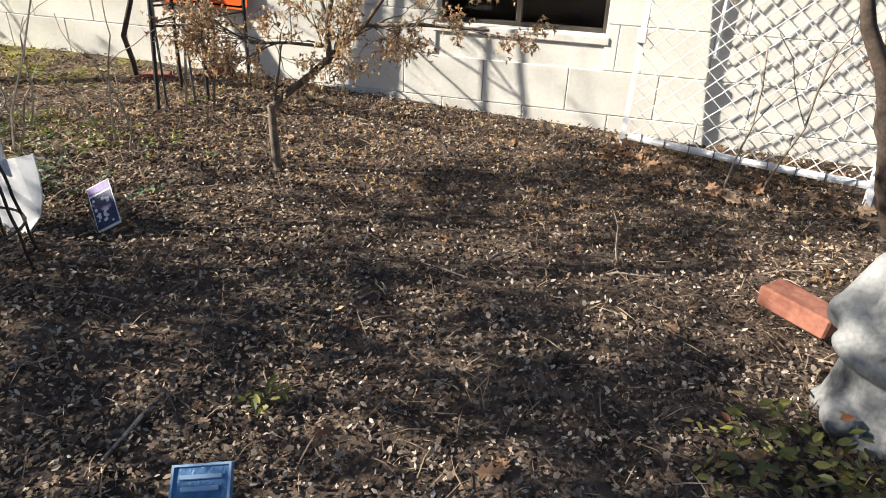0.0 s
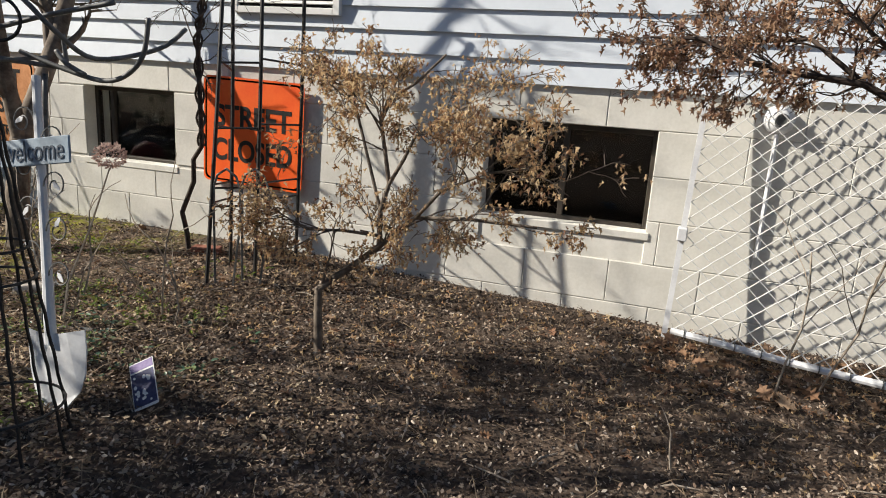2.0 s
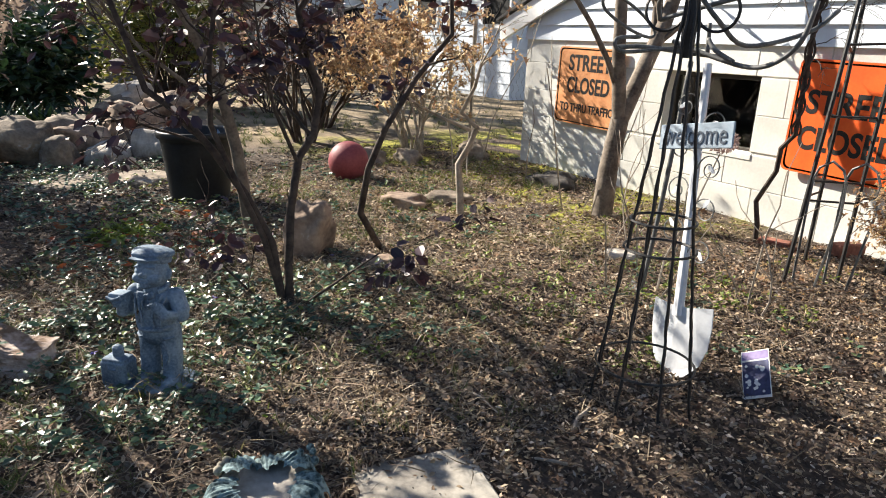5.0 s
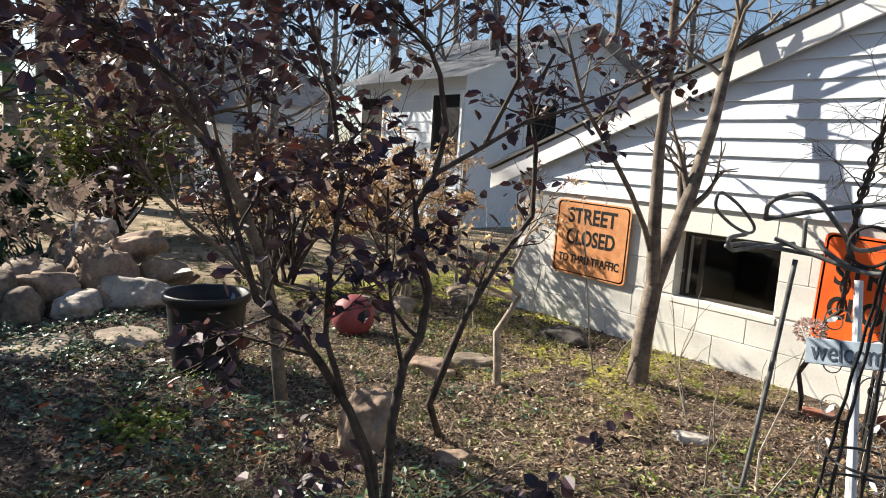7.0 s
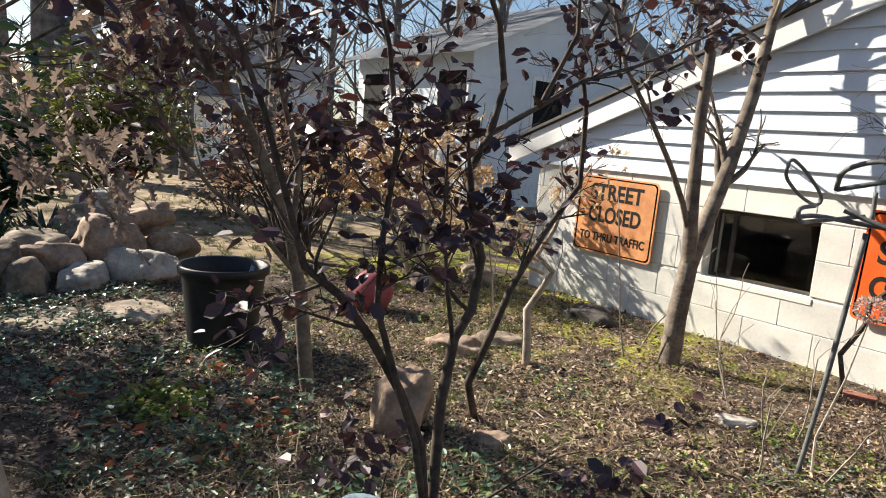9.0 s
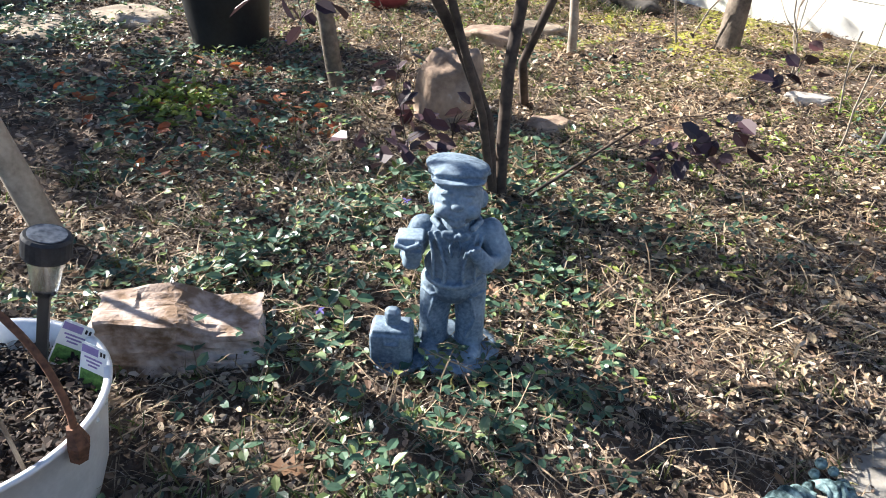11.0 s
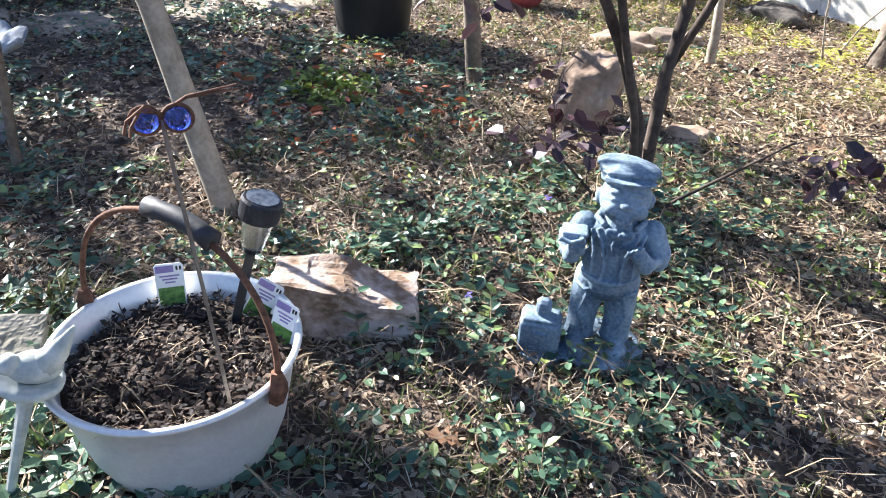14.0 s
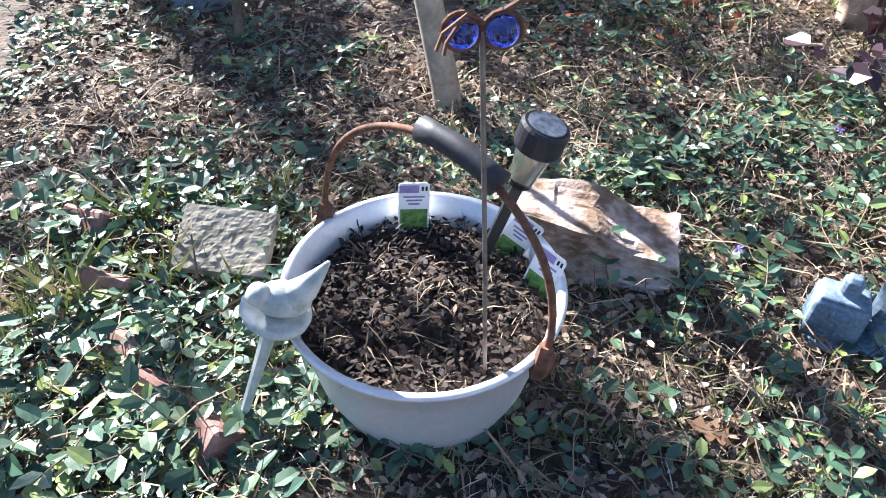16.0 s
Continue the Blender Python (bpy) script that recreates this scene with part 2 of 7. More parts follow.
def wall_blocks():
    shared = {}
    z0s = [0.912 - COURSE * k for k in range(1, 6)] + [0.912]
    for ci, z0 in enumerate(z0s):
        z1 = min(z0 + COURSE, TOP)
        row = round((z0 - 0.912) / COURSE)
        shift = 0.152 + (BLOCK / 2 if row % 2 else 0) + (0.09 if row <= -3 else 0)
        x = shift - BLOCK * math.ceil((shift - WALL_L) / BLOCK)
        while x < WALL_R:
            spans = [(max(x, WALL_L), min(x + BLOCK, WALL_R))]
            for a, b, c, d in WIN.values():
                if z1 > c + 0.02 and z0 < d - 0.02:
                    spans = [s for q in spans for s in ((q[0], min(q[1], a)), (max(q[0], b), q[1])) if s[1] - s[0] > 0.03]
            for a, b in spans:
                lo, hi = z0, z1
                for wa, wb, c, d in WIN.values():
                    if a < wb and b > wa:
                        if lo < c < hi: hi = c
                        if lo < d < hi: lo = d
                key = (round(b - a, 3), round(hi - lo, 3))
                if key not in shared:
                    bm = bmesh.new()
                    w, h = b - a, hi - lo
                    box(bm, -w / 2 + 0.0014, w / 2 - 0.0014, 0, 0.03, -h / 2 + 0.0014, h / 2 - 0.0014, 0.003)
                    shared[key] = mesh_of("block", bm, M_BLOCK)
                ob = new("block", shared[key])
                ob.parent = wall
                ob.location = ((a + b) / 2, random.uniform(-0.0012, 0.0012), (lo + hi) / 2)
            x += BLOCK


wall_blocks()


def build_window(name, a, b, c, d, split):
    w = thing(name, pose((a + b) / 2, 0.0, c), "dark basement slider window in a bronze metal frame", "window", kind="structure")
    W, H = b - a, d - c
    bm = bmesh.new()
    t = 0.022
    for q in ((-W / 2, -W / 2 + t, 0, H), (W / 2 - t, W / 2, 0, H), (-W / 2 + t, W / 2 - t, 0, t), (-W / 2 + t, W / 2 - t, H - t * 1.3, H)):
        box(bm, q[0], q[1], 0.085, 0.13, q[2], q[3], 0.003)
    part("window_frame", bm, M_BRONZE, w)
    bm = bmesh.new()
    box(bm, split - 0.014, split + 0.014, 0.09, 0.12, t, H - t * 1.3, 0.003)
    part("mullion", bm, M_BRONZE, w)
    for k, (p, q) in enumerate(((-W / 2 + t, split - 0.014), (split + 0.014, W / 2 - t))):
        bm = bmesh.new()
        box(bm, p, q, 0.1 + 0.008 * k, 0.104 + 0.008 * k, t, H - t * 1.3)
        ob = part("pane", bm, M_GLASS, w)
        ob.visible_shadow = False
    bm = bmesh.new()
    box(bm, -W / 2 - 0.02, W / 2 + 0.02, -0.006, 0.09, -0.035, 0.004, 0.004)
    part("window_sill", bm, M_BLOCK, w)
    # Room box: its darkness is put into the colour, sunlight still gets in.
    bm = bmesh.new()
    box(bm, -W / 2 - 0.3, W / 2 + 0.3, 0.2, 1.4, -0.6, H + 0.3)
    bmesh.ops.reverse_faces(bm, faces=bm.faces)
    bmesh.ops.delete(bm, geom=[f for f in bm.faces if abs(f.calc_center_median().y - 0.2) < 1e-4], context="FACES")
    part("room", bm, M_DARK, w, "cellar room coloured near-black as if unlit, behind the glass")


build_window("window_1", *WIN["window_1"], -0.02)
build_window("window_2", *WIN["window_2"], -0.21)

# ---- gable with lap siding ----
RAKE = lambda x: 1.234 + 0.385 * (x + 4.27) if x < 1.3 else 1.234 + 0.385 * 5.57 - 0.385 * (x - 1.3)
LAP = 0.112


def build_gable():
    bm = bmesh.new()
    plate(bm, [(WALL_L, TOP), (WALL_R, TOP), (WALL_R, RAKE(WALL_R)), (1.3, RAKE(1.3)), (WALL_L, RAKE(WALL_L))], 0.012, 0.2)
    g = part("wall_gable", bm, M_SIDING)
    tagged(g, "pale blue lap-sided gable above the block wall", "wall", kind="structure")
    k = 0
    while TOP + LAP * k < RAKE(1.3) - 0.02:
        z0, z1 = TOP + LAP * k - 0.036, TOP + LAP * (k + 1) - 0.026
        lo0, lo1 = (max(WALL_L, -4.27 + (z - 1.234) / 0.385) for z in (z0, z1))
        hi0, hi1 = (min(WALL_R, 1.3 + (RAKE(1.3) - z) / 0.385) for z in (z0, z1))
        if hi1 - lo1 < 0.05:
            break
        bm = bmesh.new()
        f = [bm.verts.new(v) for v in ((lo0, -0.022, z0), (hi0, -0.022, z0), (hi1, -0.002, z1), (lo1, -0.002, z1))]
        b = [bm.verts.new(v) for v in ((lo0, 0.012, z0), (hi0, 0.012, z0), (hi1, 0.012, z1), (lo1, 0.012, z1))]
        bm.faces.new(f)
        bm.faces.new(b[::-1])
        for i in range(4):
            j = (i + 1) % 4
            bm.faces.new((f[i], b[i], b[j], f[j]))
        bmesh.ops.recalc_face_normals(bm, faces=bm.faces)
        part("siding_board", bm, M_SIDING, g)
        k += 1
    # rake board, soffit and roof
    for s in (-1, 1):
        x0, x1 = (-4.45, 1.3) if s < 0 else (1.3, 5.2)
        r = RAKE(-4.45) if s < 0 else RAKE(5.2)
        p = (x0, r) if s < 0 else (1.3, RAKE(1.3))
        q = (1.3, RAKE(1.3)) if s < 0 else (x1, r)
        bm = bmesh.new()
        plate(bm, [(p[0], p[1] - 0.10), (q[0], q[1] - 0.10), (q[0], q[1] + 0.06), (p[0], p[1] + 0.06)], -0.075, -0.045)
        tagged(part("trim", bm, M_TRIM), "white painted rake board under the roof edge", "trim", kind="structure")
        bm = bmesh.new()
        plate(bm, [(p[0], p[1] + 0.03), (q[0], q[1] + 0.03), (q[0], q[1] + 0.06), (p[0], p[1] + 0.06)], -0.045, 0.0)
        tagged(part("trim", bm, M_TRIM), "white soffit under the roof overhang", "trim", kind="structure")
        bm = bmesh.new()
        plate(bm, [(p[0] - 0.03, p[1] + 0.062), (q[0], q[1] + 0.062), (q[0], q[1] + 0.085), (p[0] - 0.03, p[1] + 0.085)], -0.10, 7.0)
        tagged(part("roof", bm, M_SHINGLE), "grey shingle roof of the house", "roof", kind="structure")


build_gable()


def build_sign(name, m, W, H, mat, lines, label):
    s = thing(name, m, label, "sign")
    bm = bmesh.new()
    r = 0.035
    out = []
    for cx, cz, a0 in ((W / 2 - r, H / 2 - r, 0), (-W / 2 + r, H / 2 - r, 90), (-W / 2 + r, -H / 2 + r, 180), (W / 2 - r, -H / 2 + r, 270)):
        out += [(cx + r * math.cos(radians(a0 + 18 * i)), cz + r * math.sin(radians(a0 + 18 * i))) for i in range(6)]
    plate(bm, out, 0, 0.003)
    part("panel", bm, mat, s)
    bm = bmesh.new()
    n = len(out)
    i1 = [bm.verts.new((x * (1 - 0.036), -0.0008, z * (1 - 0.036))) for x, z in out]
    i2 = [bm.verts.new((x * (1 - 0.066), -0.0008, z * (1 - 0.066))) for x, z in out]
    for k in range(n):
        bm.faces.new((i1[k], i1[(k + 1) % n], i2[(k + 1) % n], i2[k]))
    bmesh.ops.solidify(bm, geom=bm.faces[:], thickness=0.0006)
    part("border", bm, M_BLACK, s)
    for text, size, z, width in lines:
        words(text, size, M_BLACK, s, pose(0, -0.001, z, 90, 0, 0), width, heavy=0.004 * size / 0.15)
    return s


build_sign("road_sign", pose(-1.365, -0.04, 0.722, 0, 1.5, 0), 0.655, 0.60, M_ORANGE, (("STREET", 0.17, 0.075, 0.50), ("CLOSED", 0.17, -0.115, 0.52)),
           "bright orange road sign leaning against the block wall")
build_sign("road_sign", pose(-3.34, -0.03, 0.755, 0, 1.0, 0), 0.70, 0.57, M_FADED, (("STREET", 0.16, 0.165, 0.46), ("CLOSED", 0.16, 0.0, 0.46), ("TO THRU TRAFFIC", 0.085, -0.165, 0.58)),
           "faded orange road sign fixed to the block wall")

# ---- materials of the things ----
M_IRON = material("black iron", (0.010, 0.010, 0.011), (0.030, 0.027, 0.025), 30, 0.5, 0.2, 160, dist=0.001)
M_GREY_IRON = material("weathered grey metal", (0.06, 0.065, 0.065), (0.17, 0.17, 0.165), 25, 0.55, 0.3, 140, dist=0.001)
M_RUST = material("rusty iron", (0.06, 0.028, 0.017), (0.18, 0.085, 0.048), 40, 0.85, 0.4, 160, dist=0.001)
M_BARK = material("grey-brown bark", (0.075, 0.058, 0.045), (0.225, 0.185, 0.145), 14, 0.9, 0.8, 70, dist=0.006)
M_BARK_FAR = material("grey winter bark", (0.075, 0.068, 0.062), (0.21, 0.19, 0.175), 8, 0.9, 0.7, 50, dist=0.01)
M_BARK_DARK = material("dark bark", (0.030, 0.022, 0.018), (0.095, 0.070, 0.055), 20, 0.9, 0.7, 90, dist=0.004)
M_BARK_PALE = material("pale maple bark", (0.20, 0.165, 0.125), (0.42, 0.36, 0.29), 18, 0.85, 0.5, 90, dist=0.003)
M_ROCK = material("tan fieldstone", (0.16, 0.11, 0.08), (0.42, 0.31, 0.225), 7, 0.9, 0.8, 45, fleck=(0.52, 0.46, 0.40), dist=0.012)
M_ROCK_GREY = material("grey fieldstone", (0.12, 0.092, 0.068), (0.34, 0.275, 0.205), 7, 0.9, 0.8, 45, fleck=(0.46, 0.43, 0.38), dist=0.012)
M_ROCK_WHITE = material("pale quartz stone", (0.26, 0.235, 0.20), (0.54, 0.49, 0.43), 8, 0.85, 0.7, 45, dist=0.01)
M_ROCK_DARK = material("dark slate stone", (0.025, 0.022, 0.02), (0.09, 0.08, 0.07), 10, 0.9, 0.8, 50, dist=0.01)
M_CONCRETE = material("rough concrete", (0.19, 0.17, 0.145), (0.38, 0.35, 0.30), 9, 0.92, 0.5, 90, dist=0.004)
M_STATUE = material("blue-grey weathered statue", (0.055, 0.092, 0.140), (0.29, 0.365, 0.44), 9, 0.75, 0.5, 130, fleck=(0.42, 0.48, 0.53), dist=0.003, sharp=(0.34, 0.72))
M_STATUE_GREY = material("grey cement statue", (0.10, 0.105, 0.11), (0.28, 0.285, 0.285), 11, 0.88, 0.5, 90, dist=0.005)
M_BLUEGREY = material("blue-grey cast stone", (0.12, 0.145, 0.18), (0.27, 0.31, 0.36), 10, 0.8, 0.4, 80, dist=0.004)
M_VERDIGRIS = material("grey-green cast leaves", (0.015, 0.040, 0.045), (0.20, 0.29, 0.30), 40, 0.75, 0.6, 120, sharp=(0.38, 0.62), dist=0.006)
M_ALU = material("dull aluminium tub", (0.58, 0.59, 0.61), (0.74, 0.75, 0.77), 8, 0.45, 0.15, 120, metal=0.4, dist=0.001)
M_RUBBER = material("black rubber grip", (0.008, 0.009, 0.012), (0.03, 0.032, 0.04), 40, 0.6, 0.3, 200, dist=0.001)
M_PLASTIC = material("black plastic pot", (0.008, 0.009, 0.011), (0.022, 0.024, 0.027), 8, 0.5, 0.1, 60)
M_COMPOST = material("dark potting mulch", (0.010, 0.007, 0.005), (0.06, 0.038, 0.024), 30, 0.95, 1.0, 110, fleck=(0.16, 0.11, 0.07), dist=0.012)
M_WHITE_METAL = material("white painted metal", (0.62, 0.63, 0.65), (0.78, 0.79, 0.80), 12, 0.45, 0.15, 90, dist=0.001)
M_WIRE = material("weathered white wire", (0.55, 0.55, 0.54), (0.70, 0.70, 0.69), 30, 0.5, 0.1)
M_BRICK = material("red brick", (0.17, 0.065, 0.042), (0.33, 0.14, 0.095), 14, 0.92, 0.6, 70, dist=0.004)
M_BRICK_OLD = material("weathered pink brick", (0.17, 0.085, 0.065), (0.34, 0.20, 0.165), 20, 0.92, 0.6, 90, dist=0.003)
M_ROCK_PINK = material("pinkish layered rock", (0.17, 0.11, 0.07), (0.46, 0.37, 0.32), 12, 0.92, 0.9, 60, fleck=(0.50, 0.44, 0.40), sharp=(0.36, 0.60), dist=0.012)
M_RED = material("dull red ball", (0.20, 0.035, 0.045), (0.32, 0.08, 0.085), 7, 0.6, 0.3, 60)
M_TAG = material("white plastic tag", (0.74, 0.74, 0.72), (0.82, 0.82, 0.80), 10, 0.4, 0.0)
M_TAG_PURPLE = material("purple tag print", (0.20, 0.15, 0.33), (0.28, 0.22, 0.42), 30, 0.4, 0.0)
M_TAG_GREEN = material("leaf print on tag", (0.015, 0.06, 0.015), (0.16, 0.30, 0.07), 90, 0.4, 0.0, 300)
M_TAG_BLUE = material("dark blue tag print", (0.015, 0.02, 0.07), (0.05, 0.06, 0.15), 30, 0.4, 0.0)
M_BLUE = material("blue plaque", (0.035, 0.11, 0.24), (0.08, 0.20, 0.38), 14, 0.55, 0.3, 90, dist=0.002)
M_BLUE_PALE = material("pale blue relief", (0.20, 0.32, 0.48), (0.32, 0.44, 0.58), 14, 0.6, 0.3, 90, dist=0.002)
M_WELCOME = material("grey-blue sign board", (0.24, 0.31, 0.38), (0.36, 0.42, 0.48), 12, 0.6, 0.2, 80)
M_SCRIPT = material("dark painted script", (0.03, 0.045, 0.07), (0.06, 0.08, 0.11), 20, 0.6, 0.0)
M_BEAD = glassy("blue glass bead", (0.10, 0.16, 0.85), 0.03)
M_CLEAR = glassy("frosted clear plastic", (0.93, 0.94, 0.93), 0.25)
M_SOLAR = material("solar cell", (0.07, 0.08, 0.10), (0.22, 0.24, 0.27), 60, 0.2, 0.0)
M_STONEWARE = material("mossy white cast plaque", (0.16, 0.15, 0.11), (0.36, 0.32, 0.25), 20, 0.85, 0.6, 70, dist=0.004)
M_GNOME = material("chalky grey figurine", (0.30, 0.33, 0.31), (0.55, 0.56, 0.51), 30, 0.85, 0.5, 110, dist=0.003)
M_BROWN = material("brown wooden fence", (0.06, 0.035, 0.024), (0.14, 0.085, 0.055), 6, 0.85, 0.4, 60, rnd=0.2)
M_GREY_ROOF = material("grey metal roof", (0.20, 0.21, 0.23), (0.32, 0.33, 0.35), 3, 0.5, 0.1, 30)
M_MULCH = leafy("mulch chips", [(0.012, 0.008, 0.006), (0.07, 0.046, 0.032), (0.02, 0.013, 0.010), (0.24, 0.165, 0.115), (0.03, 0.02, 0.014), (0.42, 0.33, 0.25), (0.05, 0.034, 0.024), (0.58, 0.50, 0.41)], 0.9, 0.02)
M_TUBMULCH = leafy("dark bark chips", [(0.006, 0.004, 0.003), (0.024, 0.015, 0.011), (0.008, 0.005, 0.004), (0.04, 0.024, 0.017), (0.012, 0.008, 0.006), (0.07, 0.042, 0.029), (0.009, 0.006, 0.005), (0.22, 0.15, 0.10)], 0.85, 0.02)
M_LITTER = leafy("bleached leaf litter", [(0.30, 0.22, 0.13), (0.50, 0.40, 0.26), (0.20, 0.13, 0.075), (0.62, 0.52, 0.37), (0.38, 0.27, 0.16), (0.15, 0.09, 0.05)], 0.8, 0.2)
M_SPROUT = leafy("fresh green sprouts", [(0.10, 0.17, 0.025), (0.22, 0.30, 0.04), (0.07, 0.12, 0.02), (0.32, 0.36, 0.07), (0.15, 0.20, 0.04)], 0.5, 0.3)
M_DEADSTEM = leafy("fine dead stems", [(0.05, 0.04, 0.032), (0.22, 0.18, 0.13), (0.10, 0.078, 0.058), (0.40, 0.34, 0.27), (0.16, 0.125, 0.09), (0.55, 0.49, 0.40), (0.03, 0.024, 0.02)], 0.8, 0.1)
M_CRUMB = leafy("soil crumbs", [(0.05, 0.038, 0.03), (0.20, 0.155, 0.12), (0.09, 0.068, 0.052), (0.30, 0.24, 0.19), (0.13, 0.10, 0.078), (0.40, 0.34, 0.27)], 0.95, 0.02)
M_STRAW = leafy("dry stems", [(0.10, 0.07, 0.045), (0.28, 0.21, 0.13), (0.18, 0.125, 0.08), (0.42, 0.33, 0.22)], 0.8, 0.1)
M_DRYLEAF = leafy("fallen brown leaves", [(0.17, 0.085, 0.045), (0.30, 0.18, 0.10), (0.12, 0.065, 0.04), (0.40, 0.28, 0.18), (0.22, 0.11, 0.06)], 0.75, 0.2)
M_PALELEAF = leafy("small pale dry leaves", [(0.24, 0.15, 0.095), (0.42, 0.31, 0.22), (0.15, 0.085, 0.055), (0.52, 0.42, 0.32), (0.30, 0.20, 0.13)], 0.75, 0.25)
M_TANLEAF = leafy("withered maple leaves", [(0.46, 0.31, 0.16), (0.70, 0.53, 0.30), (0.30, 0.17, 0.09), (0.80, 0.66, 0.44), (0.48, 0.30, 0.16), (0.22, 0.12, 0.08)], 0.75, 0.5)
M_HANGLEAF = leafy("hanging pinkish leaves", [(0.20, 0.15, 0.12), (0.32, 0.25, 0.20), (0.13, 0.09, 0.075)], 0.7, 0.35)
M_BROWNLEAF = leafy("brown withered leaves", [(0.22, 0.12, 0.075), (0.44, 0.29, 0.18), (0.12, 0.06, 0.045), (0.52, 0.37, 0.24), (0.26, 0.13, 0.08)], 0.75, 0.35)
M_PURPLE = leafy("purple-bronze leaves", [(0.035, 0.020, 0.030), (0.058, 0.028, 0.038), (0.028, 0.019, 0.028), (0.085, 0.045, 0.052), (0.045, 0.025, 0.036), (0.13, 0.04, 0.028)], 0.45, 0.12)
M_VINCA = leafy("periwinkle leaves", [(0.030, 0.068, 0.042), (0.075, 0.140, 0.080), (0.045, 0.095, 0.064), (0.115, 0.185, 0.100), (0.055, 0.112, 0.075), (0.020, 0.050, 0.034), (0.16, 0.22, 0.11), (0.25, 0.31, 0.08)], 0.38, 0.18)
M_EUON = leafy("variegated leaves", [(0.05, 0.075, 0.018), (0.20, 0.19, 0.045), (0.09, 0.10, 0.025), (0.28, 0.25, 0.08), (0.22, 0.085, 0.05)], 0.45, 0.25)
M_GRASS = leafy("grass blades", [(0.05, 0.085, 0.02), (0.10, 0.14, 0.035), (0.22, 0.19, 0.08), (0.07, 0.11, 0.03)], 0.6, 0.25)
M_EVERGREEN = leafy("dark evergreen leaves", [(0.012, 0.032, 0.014), (0.03, 0.06, 0.022), (0.02, 0.045, 0.018), (0.055, 0.085, 0.03)], 0.4, 0.15)
M_YELLOWGREEN = leafy("yellow-green leaves", [(0.09, 0.11, 0.02), (0.18, 0.18, 0.035), (0.06, 0.085, 0.018), (0.26, 0.22, 0.06)], 0.5, 0.3)
M_REDLEAF = leafy("rusty red leaves", [(0.30, 0.07, 0.025), (0.45, 0.13, 0.04), (0.20, 0.05, 0.03), (0.38, 0.20, 0.08)], 0.6, 0.3)
M_FLOWER = leafy("dried flower head", [(0.42, 0.30, 0.26), (0.58, 0.45, 0.40), (0.34, 0.23, 0.20)], 0.8, 0.3)
M_VIOLET = leafy("violet petals", [(0.16, 0.13, 0.42), (0.22, 0.18, 0.5)], 0.6, 0.2)
rng = np.random.default_rng(7)


# ---- leaf and twig helpers ----
def leaf_shape(kind):
    """Corner points and faces of one leaf or chip, about one unit long."""
    if kind == "oval":
        v = [(0, 0, 0), (0.30, 0.22, 0.05), (0.70, 0.20, 0.04), (1, 0, -0.06), (0.70, -0.20, 0.04), (0.30, -0.22, 0.05), (0.5, 0, -0.02)]
        f = [(0, 1, 6), (1, 2, 6), (2, 3, 6), (3, 4, 6), (4, 5, 6), (5, 0, 6)]
    elif kind == "round":
        v = [(0, 0, 0), (0.26, 0.28, 0.07), (0.66, 0.32, 0.06), (1, 0, -0.06), (0.66, -0.32, 0.06), (0.26, -0.28, 0.07), (0.5, 0, -0.03)]
        f = [(0, 1, 6), (1, 2, 6), (2, 3, 6), (3, 4, 6), (4, 5, 6), (5, 0, 6)]
    elif kind == "chip":
        v = [(0, 0.05, 0), (0.45, 0.26, 0.08), (1, 0.08, 0.0), (0.9, -0.14, 0.05), (0.4, -0.24, -0.02)]
        f = [(0, 1, 4), (1, 2, 3), (1, 3, 4)]
    elif kind == "blade":
        v = [(0, 0.03, 0), (0, -0.03, 0), (0.5, 0.03, 0.22), (0.5, -0.03, 0.22), (1, 0, 0.2)]
        f = [(0, 1, 3, 2), (2, 3, 4)]
    elif kind == "maple":
        tip = [(0, 0), (0.10, 0.44), (0.34, 0.16), (0.55, 0.55), (0.62, 0.12), (1.0, 0.0), (0.62, -0.12), (0.55, -0.55), (0.34, -0.16), (0.10, -0.5)]
        v = [(x + 0.35 * abs(y), y * 0.42, 1.0 * abs(y) * (1 if i % 3 else 0.4) - 0.40 * x * x) for i, (x, y) in enumerate(tip)] + [(0.28, 0, 0.0)]
        f = [(i, (i + 1) % 10, 10) for i in range(10)]
    elif kind == "oak":
        tip = [(0, 0), (0.16, 0.06), (0.22, 0.26), (0.36, 0.10), (0.46, 0.34), (0.60, 0.12), (0.74, 0.27), (0.82, 0.08), (1, 0)]
        full = tip + [(x, -y) for x, y in tip[-2:0:-1]]
        v = [(x, y, 0.30 * abs(y) + 0.05 * math.sin(6 * x)) for x, y in full] + [(0.5, 0, 0)]
        n = len(full)
        f = [(i, (i + 1) % n, n) for i in range(n)]
    return np.array(v, float), f


def frames_from(dirs, ups):
    d = dirs / np.linalg.norm(dirs, axis=1, keepdims=True)
    s = np.cross(ups, d)
    s /= np.maximum(np.linalg.norm(s, axis=1, keepdims=True), 1e-6)
    return np.stack([d, s, np.cross(d, s)], axis=2)


def scatter(name, mat, kind, pts, dirs, ups, sizes, parent=None, widths=1.0):
    """Many leaves or chips joined into one mesh."""
    v, f = leaf_shape(kind)
    n, k = len(pts), len(v)
    R = frames_from(dirs, ups)
    base = v[None] * np.stack([sizes, sizes * widths, sizes], axis=1)[:, None, :]
    co = np.einsum("nij,nkj->nki", R, base) + pts[:, None, :]
    me = bpy.data.meshes.new(name)
    faces = [tuple(i + j * k for i in q) for j in range(n) for q in f]
    me.from_pydata(co.reshape(-1, 3).tolist(), [], faces)
    me.materials.append(mat)
    ob = new(name, me)
    if parent is not None:
        ob.parent = parent
    return ob


